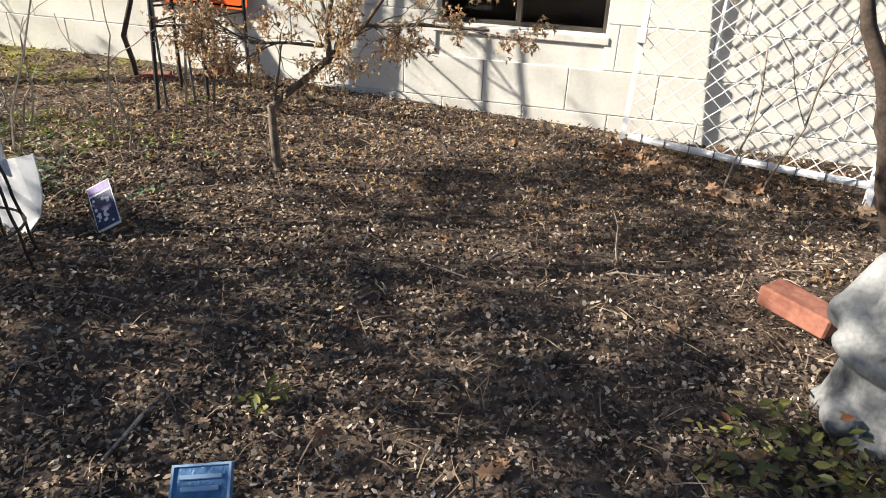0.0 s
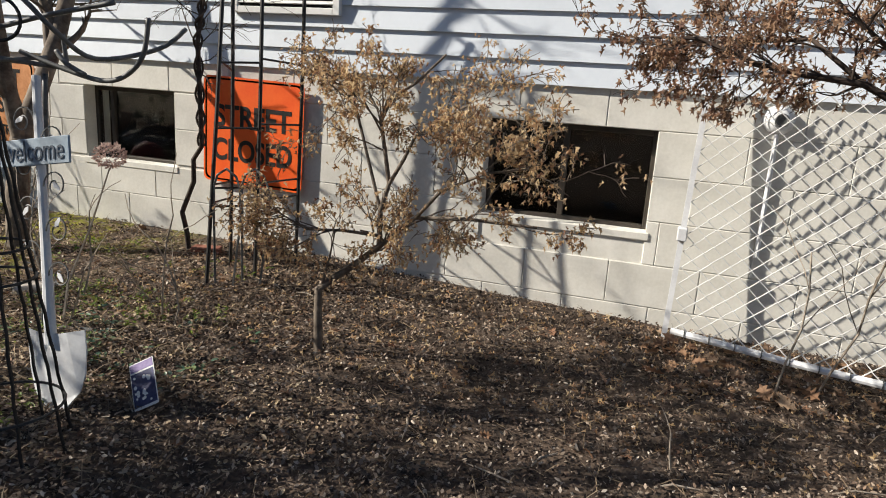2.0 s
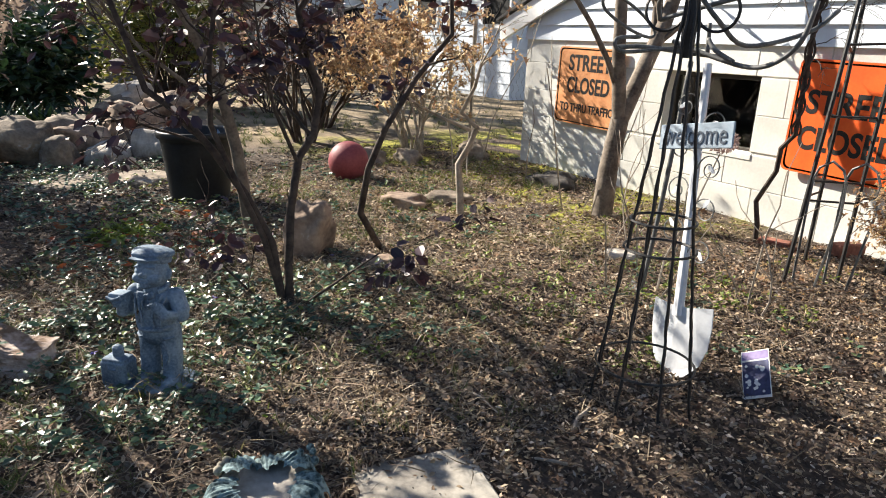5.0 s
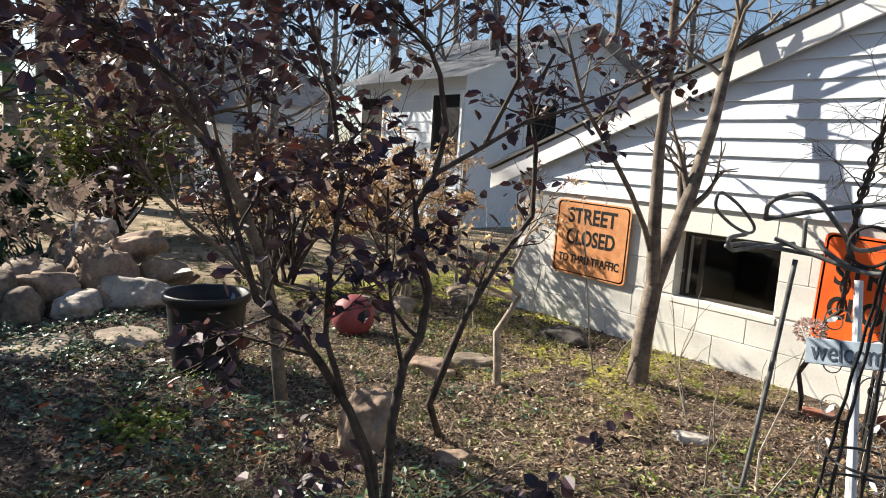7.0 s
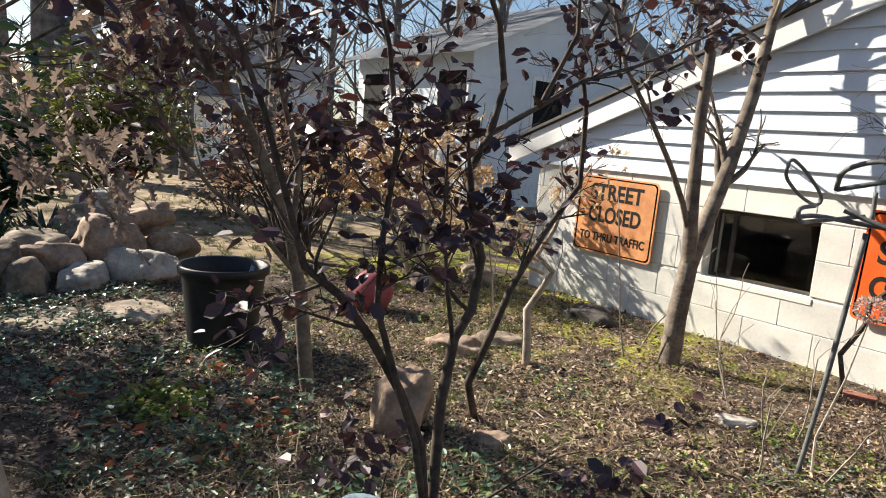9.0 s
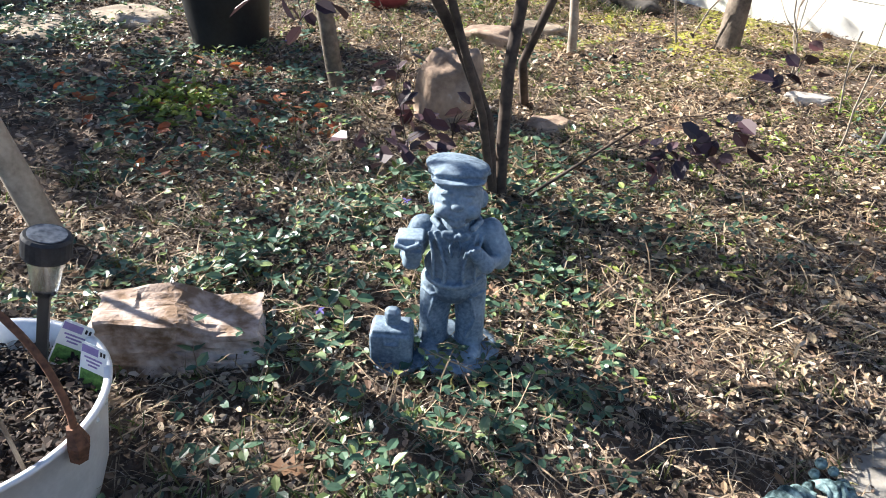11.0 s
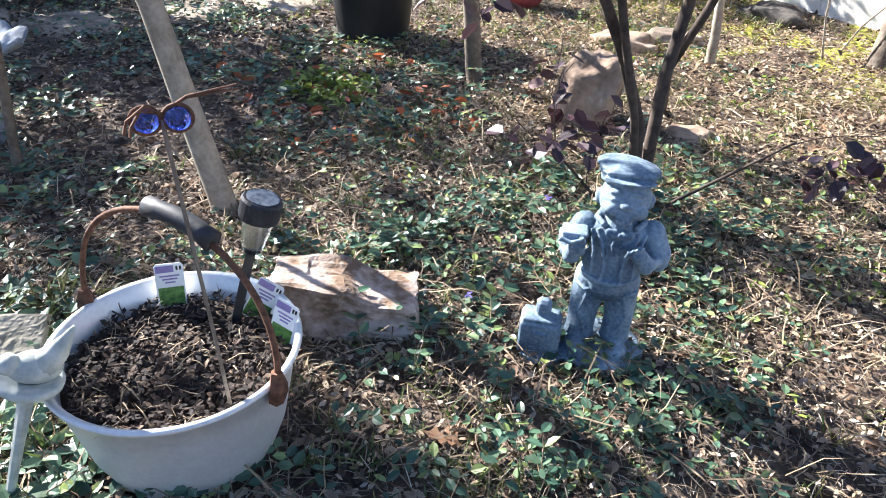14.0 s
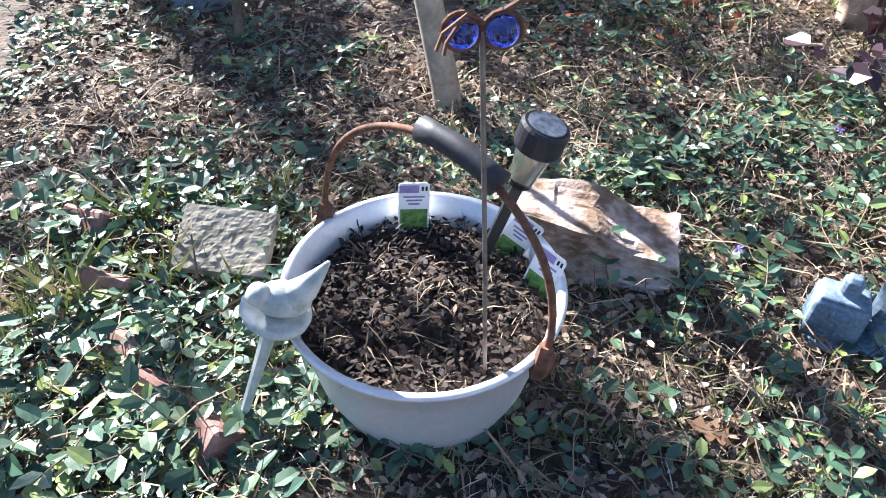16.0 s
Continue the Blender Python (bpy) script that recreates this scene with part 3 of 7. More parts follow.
def rand_dirs(n, flat=0.3):
    a = rng.uniform(0, 2 * math.pi, n)
    return np.stack([np.cos(a), np.sin(a), rng.normal(0, flat, n)], axis=1)


def grow(bm, tips, p, d, length, r, depth, rnd, droop=0.0, sides=5, splits=(2, 3), spread=0.7, shrink=0.68):
    """A branch that forks; the ends of the finest twigs are noted in tips."""
    pts, radii, q, way = [p.copy()], [r], p.copy(), d.normalized()
    n = 4
    for i in range(n):
        way = (way + Vector((rnd.gauss(0, 0.16), rnd.gauss(0, 0.16), rnd.gauss(0, 0.13) - droop))).normalized()
        q = q + way * (length / n)
        pts.append(q.copy())
        radii.append(max(0.0012, r * (1 - 0.42 * (i + 1) / n)))
        if depth <= 1:
            tips.append((q.copy(), way.copy()))
    tube(bm, pts, radii, max(3, sides), cap=False)
    if depth > 0:
        for k in range(rnd.randint(*splits)):
            at = pts[rnd.randint(2, n)]
            side = Vector((rnd.gauss(0, 1), rnd.gauss(0, 1), rnd.gauss(0.1, 0.8)))
            grow(bm, tips, at, way + side.normalized() * spread, length * shrink * rnd.uniform(0.75, 1.15), radii[-1] * 0.85, depth - 1, rnd, droop, sides - 1, splits, spread, shrink)


def stems(bm, tips, line, r0, r1, rnd, twigs=6, depth=2, length=0.25, sides=8, droop=0.0, first=0.3):
    """A main limb along a line, with forking twigs from its upper part."""
    pts = [Vector(p) for p in line]
    n = len(pts)
    radii = [r0 + (r1 - r0) * i / (n - 1) for i in range(n)]
    tube(bm, pts, radii, sides, cap=False)
    for k in range(twigs):
        s = rnd.uniform(first, 1.0) * (n - 1)
        i = min(int(s), n - 2)
        p = pts[i].lerp(pts[i + 1], s - i)
        way = (pts[i + 1] - pts[i]).normalized() + Vector((rnd.gauss(0, 0.8), rnd.gauss(0, 0.8), rnd.gauss(0.2, 0.5)))
        grow(bm, tips, p, way, length * rnd.uniform(0.6, 1.2), max(0.0018, radii[i] * 0.5), depth, rnd, droop, 4)


def leaves_at(name, mat, kind, tips, per, size, spread, parent, hang=0.3, var=0.35):
    pts = np.array([t[0] for t in tips for _ in range(per)])
    way = np.array([t[1] for t in tips for _ in range(per)])
    n = len(pts)
    pts = pts + rng.normal(0, spread, (n, 3))
    dirs = way * 0.4 + rand_dirs(n, 0.4) + np.array([0, 0, -hang])
    ups = rng.normal(0, 0.6, (n, 3)) + np.array([0, 0, 0.8])
    return scatter(name, mat, kind, pts, dirs, ups, size * rng.uniform(1 - var, 1 + var, n), parent)


def rock(name, m, size, mat, seed, label, flat=0.0, facets=0.35, group=""):
    bm = bmesh.new()
    bmesh.ops.create_icosphere(bm, subdivisions=4, radius=1.0)
    off = Vector((seed * 3.7, seed * 1.3, seed * 2.1))
    for v in bm.verts:
        d = v.co.normalized()
        k = 1 + facets * noise.noise(d * 1.1 + off) + 0.5 * facets * noise.noise(d * 2.3 + off) + 0.06 * noise.noise(d * 6 + off)
        c = [abs(a) ** 0.75 * (1 if a > 0 else -1) for a in d]
        v.co = Vector((c[0] * size[0] / 2, c[1] * size[1] / 2, c[2] * size[2] / 2)) * k
        v.co += d * 0.012 * noise.noise(d * 14 + off) * min(size)
    ob = part(name, bm, mat, smooth=True)
    ob.matrix_world = m
    return tagged(ob, label, "rock", group)


# ---- fence panel against the wall ----
def build_fence():
    f = thing("fence_panel", pose(0, 0, 0), "white chain-link gate panel leaning against the house wall", "fence")
    a0, a1 = Vector((0.966, -0.19, -0.05)), Vector((1.005, -0.10, 1.20))
    b0, b1 = Vector((1.93, -0.56, -0.07)), Vector((2.02, -0.13, 1.22))
    for p, q in ((a0, a1), (b0, b1)):
        bm = bmesh.new()
        d = (q - p)
        tube(bm, [p, q], 0.017, 4)
        part("post", bm, M_WHITE_METAL, f)
    lo_a, lo_b = a0 + Vector((0.03, 0.005, 0.075)), b0 + (b1 - b0) * 0.09
    bm = bmesh.new()
    tube(bm, [lo_a, lo_a.lerp(lo_b, 0.5) + Vector((0, 0, -0.008)), lo_b], 0.016, 8)
    part("rail", bm, M_WHITE_METAL, f)
    bm = bmesh.new()
    p = a0.lerp(a1, 0.42)
    box(bm, p.x - 0.022, p.x + 0.02, p.y - 0.03, p.y + 0.012, p.z - 0.03, p.z + 0.03, 0.004)
    part("clamp", bm, M_WHITE_METAL, f)
    for k in range(9):
        bm = bmesh.new()
        c = lo_a.lerp(lo_b, 0.06 + 0.11 * k)
        tube(bm, [c + Vector((0.0, 0.021 * math.cos(t), 0.021 * math.sin(t))) for t in (i * 0.7 for i in range(10))], 0.0025, 4)
        part("tie_wire", bm, M_GREY_IRON, f)
    # woven mesh: zigzag wires side by side, linked at their corners
    up_a, up_b = a0.lerp(a1, 0.985), b0.lerp(b1, 0.985)
    cols, rows = 23, 31
    bm = bmesh.new()
    for c in range(cols + 1):
        pts = []
        for r in range(rows + 1):
            u = (c + (1.03 if (r + c) % 2 else -0.03)) / (cols + 1)
            v = r / rows
            lo, hi = lo_a.lerp(lo_b, u), up_a.lerp(up_b, u)
            p = lo.lerp(hi, v)
            p.y += 0.004 * (1 if (r + c) % 2 else -1)
            p.x += 0.004 * noise.noise(Vector((c * 0.7, r * 0.5, 2)))
            pts.append(p)
        tube(bm, pts, 0.0036, 5, cap=False)
    part("mesh_wire", bm, M_WIRE, f, "white chain-link mesh")
    return f


build_fence()


def build_wall_light():
    w = thing("wall_light", pose(1.31, 0.0, 1.0), "round white outdoor light with a conduit on the block wall", "lamp")
    bm = bmesh.new()
    lathe(bm, [(0.0, 0.062), (0.03, 0.058), (0.052, 0.04), (0.062, 0.012), (0.066, 0.0)], 24)
    part("cover", bm, M_WHITE_METAL, w, smooth=True, at=pose(0, -0.002, 0, 90, 0, 0))
    bm = bmesh.new()
    lathe(bm, [(0.018, 0.064), (0.026, 0.07), (0.03, 0.062)], 14)
    part("knob", bm, M_GREY_IRON, w, at=pose(0.006, -0.002, 0.0, 90, 0, 0))
    bm = bmesh.new()
    tube(bm, [(0, -0.014, -0.06), (0.004, -0.014, -0.5), (0.004, -0.014, -0.62)], 0.011, 8)
    part("conduit", bm, M_WHITE_METAL, w)


build_wall_light()


def build_vent():
    v = thing("gable_vent", pose(-1.16, -0.035, 1.37), "white louvred vent let into the siding", "vent")
    bm = bmesh.new()
    for q in ((-0.33, -0.29, 0, 0.5), (0.29, 0.33, 0, 0.5), (-0.29, 0.29, 0, 0.035), (-0.29, 0.29, 0.465, 0.5)):
        box(bm, q[0], q[1], -0.012, 0.02, q[2], q[3], 0.003)
    part("frame", bm, M_TRIM, v)
    # Near-black sheet painted as the shade behind the slats.
    bm = bmesh.new()
    box(bm, -0.29, 0.29, 0.012, 0.018, 0.035, 0.465)
    part("backing", bm, M_DARK, v)
    for k in range(9):
        bm = bmesh.new()
        box(bm, -0.288, 0.288, -0.012, 0.012, -0.003, 0.003)
        part("slat", bm, M_TRIM, v, at=pose(0, 0.0, 0.06 + 0.047 * k, 40, 0, 0))


build_vent()


# ---- trellis, vine and bricks by the sign ----
def build_trellis():
    t = thing("trellis", pose(-1.05, -0.5, 0.05), "dark metal garden trellis in front of the wall", "trellis")
    O = Vector((-1.05, -0.5, 0.05))
    legs = [((-1.12, -0.77, 0.02), (-1.10, -0.60, 1.75)), ((-1.00, -0.55, 0.02), (-0.975, -0.50, 1.80)), ((-0.95, -0.25, 0.02), (-0.86, -0.33, 1.75)), ((-1.24, -0.42, 0.02), (-1.20, -0.42, 1.7))]
    for p, q in legs:
        bm = bmesh.new()
        tube(bm, [Vector(p) - O, Vector(p).lerp(Vector(q), 0.5) - O + Vector((0.006, 0, 0)), Vector(q) - O], 0.0095, 6)
        part("leg", bm, M_IRON, t)
    for h in (0.24, 0.29, 0.45, 0.62, 0.95):
        ps = [Vector(p).lerp(Vector(q), h) - O for p, q in legs]
        for i, j in ((0, 1), (1, 2), (3, 0)):
            bm = bmesh.new()
            tube(bm, [ps[i], ps[j] + Vector((0, 0, 0.015 if (i + int(h * 10)) % 2 else -0.02))], 0.0055, 5)
            part("rung", bm, M_IRON, t)
    for dx, ph in ((0.0, 0.0), (0.09, 0.4)):
        bm = bmesh.new()
        c = Vector((-1.03 + dx, -0.72 + dx, 0.0)) - O
        pts = [c + Vector((-0.075, 0, 0.05)), c + Vector((-0.075, 0, 0.4))] + [c + Vector((-0.075 * math.cos(a), 0.0, 0.50 + 0.12 * math.sin(a))) for a in (0.3, 0.8, 1.57, 2.3, 2.8)] + [c + Vector((0.075, 0, 0.4)), c + Vector((0.02, 0, 0.02))]
        tube(bm, pts, 0.006, 5)
        part("hoop", bm, M_GREY_IRON, t)


build_trellis()


def build_vine():
    v = thing("vine", pose(-1.57, -0.34, 0.08), "bare twisted vine climbing the trellis and siding", "vine")
    O = Vector((-1.57, -0.34, 0.08))
    rnd = random.Random(5)
    line = [(-1.58, -0.33, 0.06), (-1.57, -0.35, 0.17), (-1.60, -0.35, 0.29), (-1.51, -0.36, 0.47), (-1.50, -0.37, 0.59), (-1.42, -0.4, 0.67), (-1.41, -0.42, 0.91), (-1.40, -0.44, 1.19), (-1.37, -0.44, 1.35), (-1.36, -0.42, 1.50), (-1.30, -0.4, 1.75)]
    bm = bmesh.new()
    tips = []
    stems(bm, tips, [Vector(p) - O for p in line], 0.014, 0.011, rnd, 0)
    for turn in (0.0, 3.1):
        pts = []
        for i in range(60):
            s = i / 59 * (len(line) - 6) + 5
            k = min(int(s), len(line) - 2)
            p = Vector(line[k]).lerp(Vector(line[k + 1]), s - k) - O
            a = i * 0.55 + turn
            pts.append(p + Vector((0.020 * math.cos(a), 0.020 * math.sin(a), 0)))
        tube(bm, pts, 0.006, 5)
    for k in range(26):
        s = rnd.uniform(0.62, 1.0) * (len(line) - 1)
        i = min(int(s), len(line) - 2)
        p = Vector(line[i]).lerp(Vector(line[i + 1]), s - i) - O
        grow(bm, tips, p, Vector((rnd.uniform(-0.6, 1.4), rnd.uniform(-0.5, 0.4), rnd.uniform(-0.2, 1.0))), rnd.uniform(0.12, 0.34), 0.0035, 2, rnd, 0.05, 4)
    part("stem", bm, M_BARK_DARK, v)


build_vine()


def build_brick(m, label, mat=None):
    bm = bmesh.new()
    box(bm, -0.1, 0.1, -0.047, 0.047, 0, 0.062, 0.006)
    bmesh.ops.subdivide_edges(bm, edges=bm.edges[:], cuts=2, use_grid_fill=True)
    for v in bm.verts:
        v.co += v.co.normalized() * 0.004 * noise.noise(v.co * 30)
    ob = part("brick", bm, mat or M_BRICK)
    ob.matrix_world = m
    tagged(ob, label, "brick")
    return ob


build_brick(pose(-1.50, -0.28, 0.045, 4, 0, 20) @ Matrix.Scale(0.8, 4), "dark red brick lying against the wall by the vine")
build_brick(pose(-1.20, -0.13, 0.06, 0, 0, 72) @ Matrix.Diagonal((0.8, 0.8, 1.25, 1)), "red brick standing near the trellis foot")
build_brick(pose(1.52, -1.56, 0.0, 0, 3, -38), "red clay brick on the soil beside the cement figure")
for px, py, rz, rx in ((-1.615, -4.585, -40, 12), (-1.515, -4.54, -48, -10), (-1.435, -4.475, -55, 10), (-1.93, -4.66, -30, 8), (-1.76, -4.63, -36, -8)):
    build_brick(pose(px, py, ground_z(px, py) - 0.066, rx, 42, rz), "tilted pinkish-red brick edging half hidden in periwinkle", M_BRICK_OLD)["group"] = "brick edging"


# ---- garden obelisk ----
def build_obelisk():
    c = Vector((-0.665, -2.15, 0.0))
    o = thing("garden_obelisk", pose(c.x, c.y, 0.05), "black twisted-iron wire garden obelisk standing in the bed", "obelisk")
    z0, zc, zt = -0.03, 1.13, 1.30
    n = 8
    top_r, base_r = 0.014, 0.155
    for k in range(n):
        a = 2 * math.pi * k / n + 0.3
        bm = bmesh.new()
        pts = []
        for i in range(40):
            s = i / 39
            r = base_r + (top_r - base_r) * s
            w = s * 60
            pts.append((r * math.cos(a) + 0.0016 * math.cos(w), r * math.sin(a) + 0.0016 * math.sin(w), z0 + (zc - z0) * s))
        tube(bm, pts, 0.0044, 5)
        part("leg", bm, M_IRON, o)
    for h, nm in ((0.12, "ring"), (0.47, "ring"), (0.55, "ring")):
        r = base_r + (top_r - base_r) * (h - z0) / (zc - z0) + 0.004
        bm = bmesh.new()
        tube(bm, [(r * math.cos(t), r * math.sin(t), h) for t in (2 * math.pi * i / 28 for i in range(29))], 0.004, 5, cap=False)
        part(nm, bm, M_IRON, o)
    bm = bmesh.new()
    lathe(bm, [(0.016, 0.98), (0.019, 1.06), (0.017, 1.12), (0.028, 1.13), (0.028, 1.16), (0.015, 1.17), (0.013, 1.20), (0.024, 1.205), (0.024, 1.222), (0.012, 1.23), (0.010, 1.27), (0.003, 1.32)], 10)
    part("finial", bm, M_IRON, o)
    for s in (-1, 1):
        bm = bmesh.new()
        d = Vector((0.83, 0.55, 0)) * s
        pts = [d * (0.014 + 0.052 * (1 - math.cos(t)) * 0.95) + Vector((0, 0, 1.095 - 0.05 * math.sin(t))) for t in (2 * math.pi * i / 22 for i in range(20))]
        tube(bm, pts, 0.0042, 5)
        part("scroll", bm, M_IRON, o)


build_obelisk()


# ---- welcome spade ----
def build_spade():
    s = thing("welcome_spade", pose(-0.712, -1.965, 0.055, -9, -9.0, 0), "white metal garden spade with a small welcome board", "garden sign")
    bm = bmesh.new()
    out = [(-0.112, 0.240), (-0.03, 0.229), (0.03, 0.229), (0.112, 0.240), (0.114, 0.18), (0.108, 0.11), (0.088, 0.055), (0.045, 0.012), (0, 0.0), (-0.045, 0.012), (-0.088, 0.055), (-0.110, 0.12), (-0.116, 0.20)]
    plate(bm, out, -0.002, 0.002)
    bmesh.ops.subdivide_edges(bm, edges=bm.edges[:], cuts=2, use_grid_fill=True)
    for v in bm.verts:
        v.co.y += 1.6 * v.co.x ** 2
    part("blade", bm, M_WHITE_METAL, s)
    bm = bmesh.new()
    tube(bm, [(0, 0, 0.20), (0, 0, 0.5), (0, 0, 0.98)], [0.017, 0.0135, 0.0125], 10)
    part("shaft", bm, M_WHITE_METAL, s)
    bm = bmesh.new()
    box(bm, -0.136, 0.136, -0.022, -0.014, 0.720, 0.798, 0.002)
    brd = part("board", bm, M_WELCOME, s)
    words("welcome", 0.085, M_SCRIPT, brd, pose(0, -0.024, 0.759, 90, 0, 0), 0.235)
    rnd = random.Random(2)
    for k in range(8):
        side = -1 if k % 2 else 1
        z = 0.40 + 0.065 * k
        bm = bmesh.new()
        pts, r = [], 0.05
        for i in range(26):
            a = i * 0.33
            r = 0.045 * (1 - i / 34)
            pts.append((side * (0.012 + 0.045 - r * math.cos(a)), -0.006, z + r * math.sin(a)))
        tube(bm, pts, 0.0022, 4)
        part("scroll", bm, M_GREY_IRON, s)
        bm = bmesh.new()
        plate(bm, [(0, 0), (0.012, 0.008), (0.03, 0.004), (0.036, 0), (0.03, -0.006), (0.012, -0.008)], -0.001, 0.001)
        part("metal_leaf", bm, M_WHITE_METAL, s, at=pose(side * 0.05, -0.008, z + 0.01, 0, rnd.uniform(-60, 60) + (180 if side < 0 else 0), 0))


build_spade()


# ---- bent-pipe garden hook ----
def build_hook():
    h = thing("pipe_sculpture", pose(-1.27, -1.52, 0.06), "bent grey pipe stand with curling arms on a crossed foot", "sculpture")
    O = Vector((-1.27, -1.42, 0.08))
    rods = {"pole": [(-1.27, -1.42, 0.09), (-1.23, -1.41, 0.5), (-1.19, -1.40, 1.03)],
            "crossbar": [(-1.32, -1.66, 1.07), (-1.31, -1.52, 1.075), (-1.22, -1.40, 1.06), (-1.12, -1.34, 1.05)],
            "arm": [(-1.26, -1.43, 1.10), (-1.10, -1.40, 1.05), (-0.96, -1.38, 1.02), (-0.87, -1.37, 1.04), (-0.80, -1.36, 1.11), (-0.77, -1.36, 1.23)],
            "straight_arm": [(-1.27, -1.50, 1.17), (-1.10, -1.45, 1.22), (-0.87, -1.40, 1.27)],
            "stub": [(-1.22, -1.28, 1.06), (-1.22, -1.29, 1.17)],
            "short_arm": [(-1.12, -1.41, 1.11), (-1.08, -1.41, 1.07), (-1.01, -1.40, 1.035)],
            "loop": [(-1.34, -1.72, 1.25), (-1.35, -1.70, 1.20), (-1.35, -1.58, 1.14), (-1.34, -1.47, 1.11), (-1.33, -1.46, 1.14), (-1.34, -1.56, 1.21), (-1.34, -1.68, 1.255), (-1.34, -1.72, 1.25)],
            "lip": [(-1.22, -1.36, 1.085), (-1.30, -1.55, 1.06), (-1.30, -1.66, 1.06), (-1.305, -1.67, 1.10), (-1.31, -1.55, 1.11)],
            "leaf_arm": [(-1.27, -1.50, 1.17), (-1.23, -1.55, 1.24), (-1.10, -1.56, 1.27), (-1.02, -1.50, 1.17), (-1.00, -1.36, 1.09), (-0.92, -1.15, 1.14), (-0.88, -1.05, 1.22)]}
    rad = {"pole": 0.0095, "loop": 0.006, "lip": 0.0075}
    for nm, line in rods.items():
        bm = bmesh.new()
        pts = [Vector(p) - O for p in line]
        smooth_pts = []
        for i in range(len(pts) - 1):
            p0, p1, p2, p3 = pts[max(i - 1, 0)], pts[i], pts[i + 1], pts[min(i + 2, len(pts) - 1)]
            for k in range(5):
                t = k / 5
                smooth_pts.append(0.5 * ((2 * p1) + (p2 - p0) * t + (2 * p0 - 5 * p1 + 4 * p2 - p3) * t * t + (3 * p1 - p0 - 3 * p2 + p3) * t ** 3))
        smooth_pts.append(pts[-1])
        tube(bm, smooth_pts, rad.get(nm, 0.0085), 7)
        part(nm, bm, M_GREY_IRON, h, smooth=True)
    for d in (Vector((0.19, 0.05, 0)), Vector((-0.12, 0.08, 0)), Vector((-0.02, -0.17, 0))):
        bm = bmesh.new()
        tube(bm, [(0, 0, 0.012), d + Vector((0, 0, 0.010))], 0.013, 7)
        part("foot", bm, M_GREY_IRON, h)


build_hook()


# ---- trees and shrubs that stand in the bed ----
def build_plant(name, base, lines, bark, label, category, leaf, seed, twigs, depth, length, radii, droop=0.0, hang=0.3, first=0.3, above=-9.0):
    t = thing(name, pose(*base), label, category)
    O = Vector(base)
    rnd = random.Random(seed)
    tips = []
    for i, line in enumerate(lines):
        bm = bmesh.new()
        stems(bm, tips, [Vector(p) - O for p in line], radii[i][0], radii[i][1], rnd, twigs[i] if isinstance(twigs, (list, tuple)) else twigs, depth, length, 8, droop, first)
        part("trunk" if i == 0 else "limb", bm, bark, t, smooth=True)
    if leaf:
        mat, kind, per, size, spread, share = leaf
        rnd.shuffle(tips)
        tips = [q for q in tips if q[0].z > above]
        leaves_at("foliage", mat, kind, tips[:int(len(tips) * share)], per, size, spread, t, hang)
    return t


build_plant("maple_sapling", (-0.29, -1.16, 0.03),
            [[(-0.29, -1.16, 0.0), (-0.295, -1.16, 0.18), (-0.295, -1.16, 0.28), (-0.25, -1.15, 0.32), (-0.16, -1.14, 0.39), (-0.07, -1.12, 0.47), (-0.01, -1.1, 0.53), (0.06, -1.1, 0.59), (0.27, -1.08, 0.605), (0.49, -1.05, 0.60)],
             [(-0.07, -1.12, 0.47), (-0.08, -1.1, 0.60), (-0.05, -1.1, 0.70), (-0.07, -1.1, 0.81), (-0.10, -1.08, 0.91), (-0.08, -1.08, 0.99), (0.02, -1.06, 1.06), (0.12, -1.05, 1.16)],
             [(-0.05, -1.1, 0.70), (0.02, -1.14, 0.80), (0.06, -1.15, 0.88), (0.14, -1.15, 0.94), (0.25, -1.16, 1.0)],
             [(-0.08, -1.1, 0.60), (-0.19, -1.12, 0.99), (-0.30, -1.1, 1.04)],
             [(-0.07, -1.12, 0.51), (-0.20, -1.16, 0.52), (-0.34, -1.18, 0.51), (-0.46, -1.2, 0.57)],
             [(-0.28, -1.16, 0.3), (-0.23, -1.2, 0.42), (-0.2, -1.22, 0.52)],
             [(0.06, -1.1, 0.59), (0.2, -1.25, 0.72), (0.36, -1.3, 0.80), (0.5, -1.32, 0.83)]],
            M_BARK, "small bare Japanese maple with withered tan leaves", "tree", (M_TANLEAF, "maple", 4, 0.020, 0.016, 0.24), 11,
            [12, 12, 11, 11, 12, 3, 12], 3, 0.16, [(0.0185, 0.005), (0.011, 0.004), (0.008, 0.003), (0.007, 0.003), (0.007, 0.003), (0.006, 0.002), (0.007, 0.003)], 0.02, 0.9, 0.4)

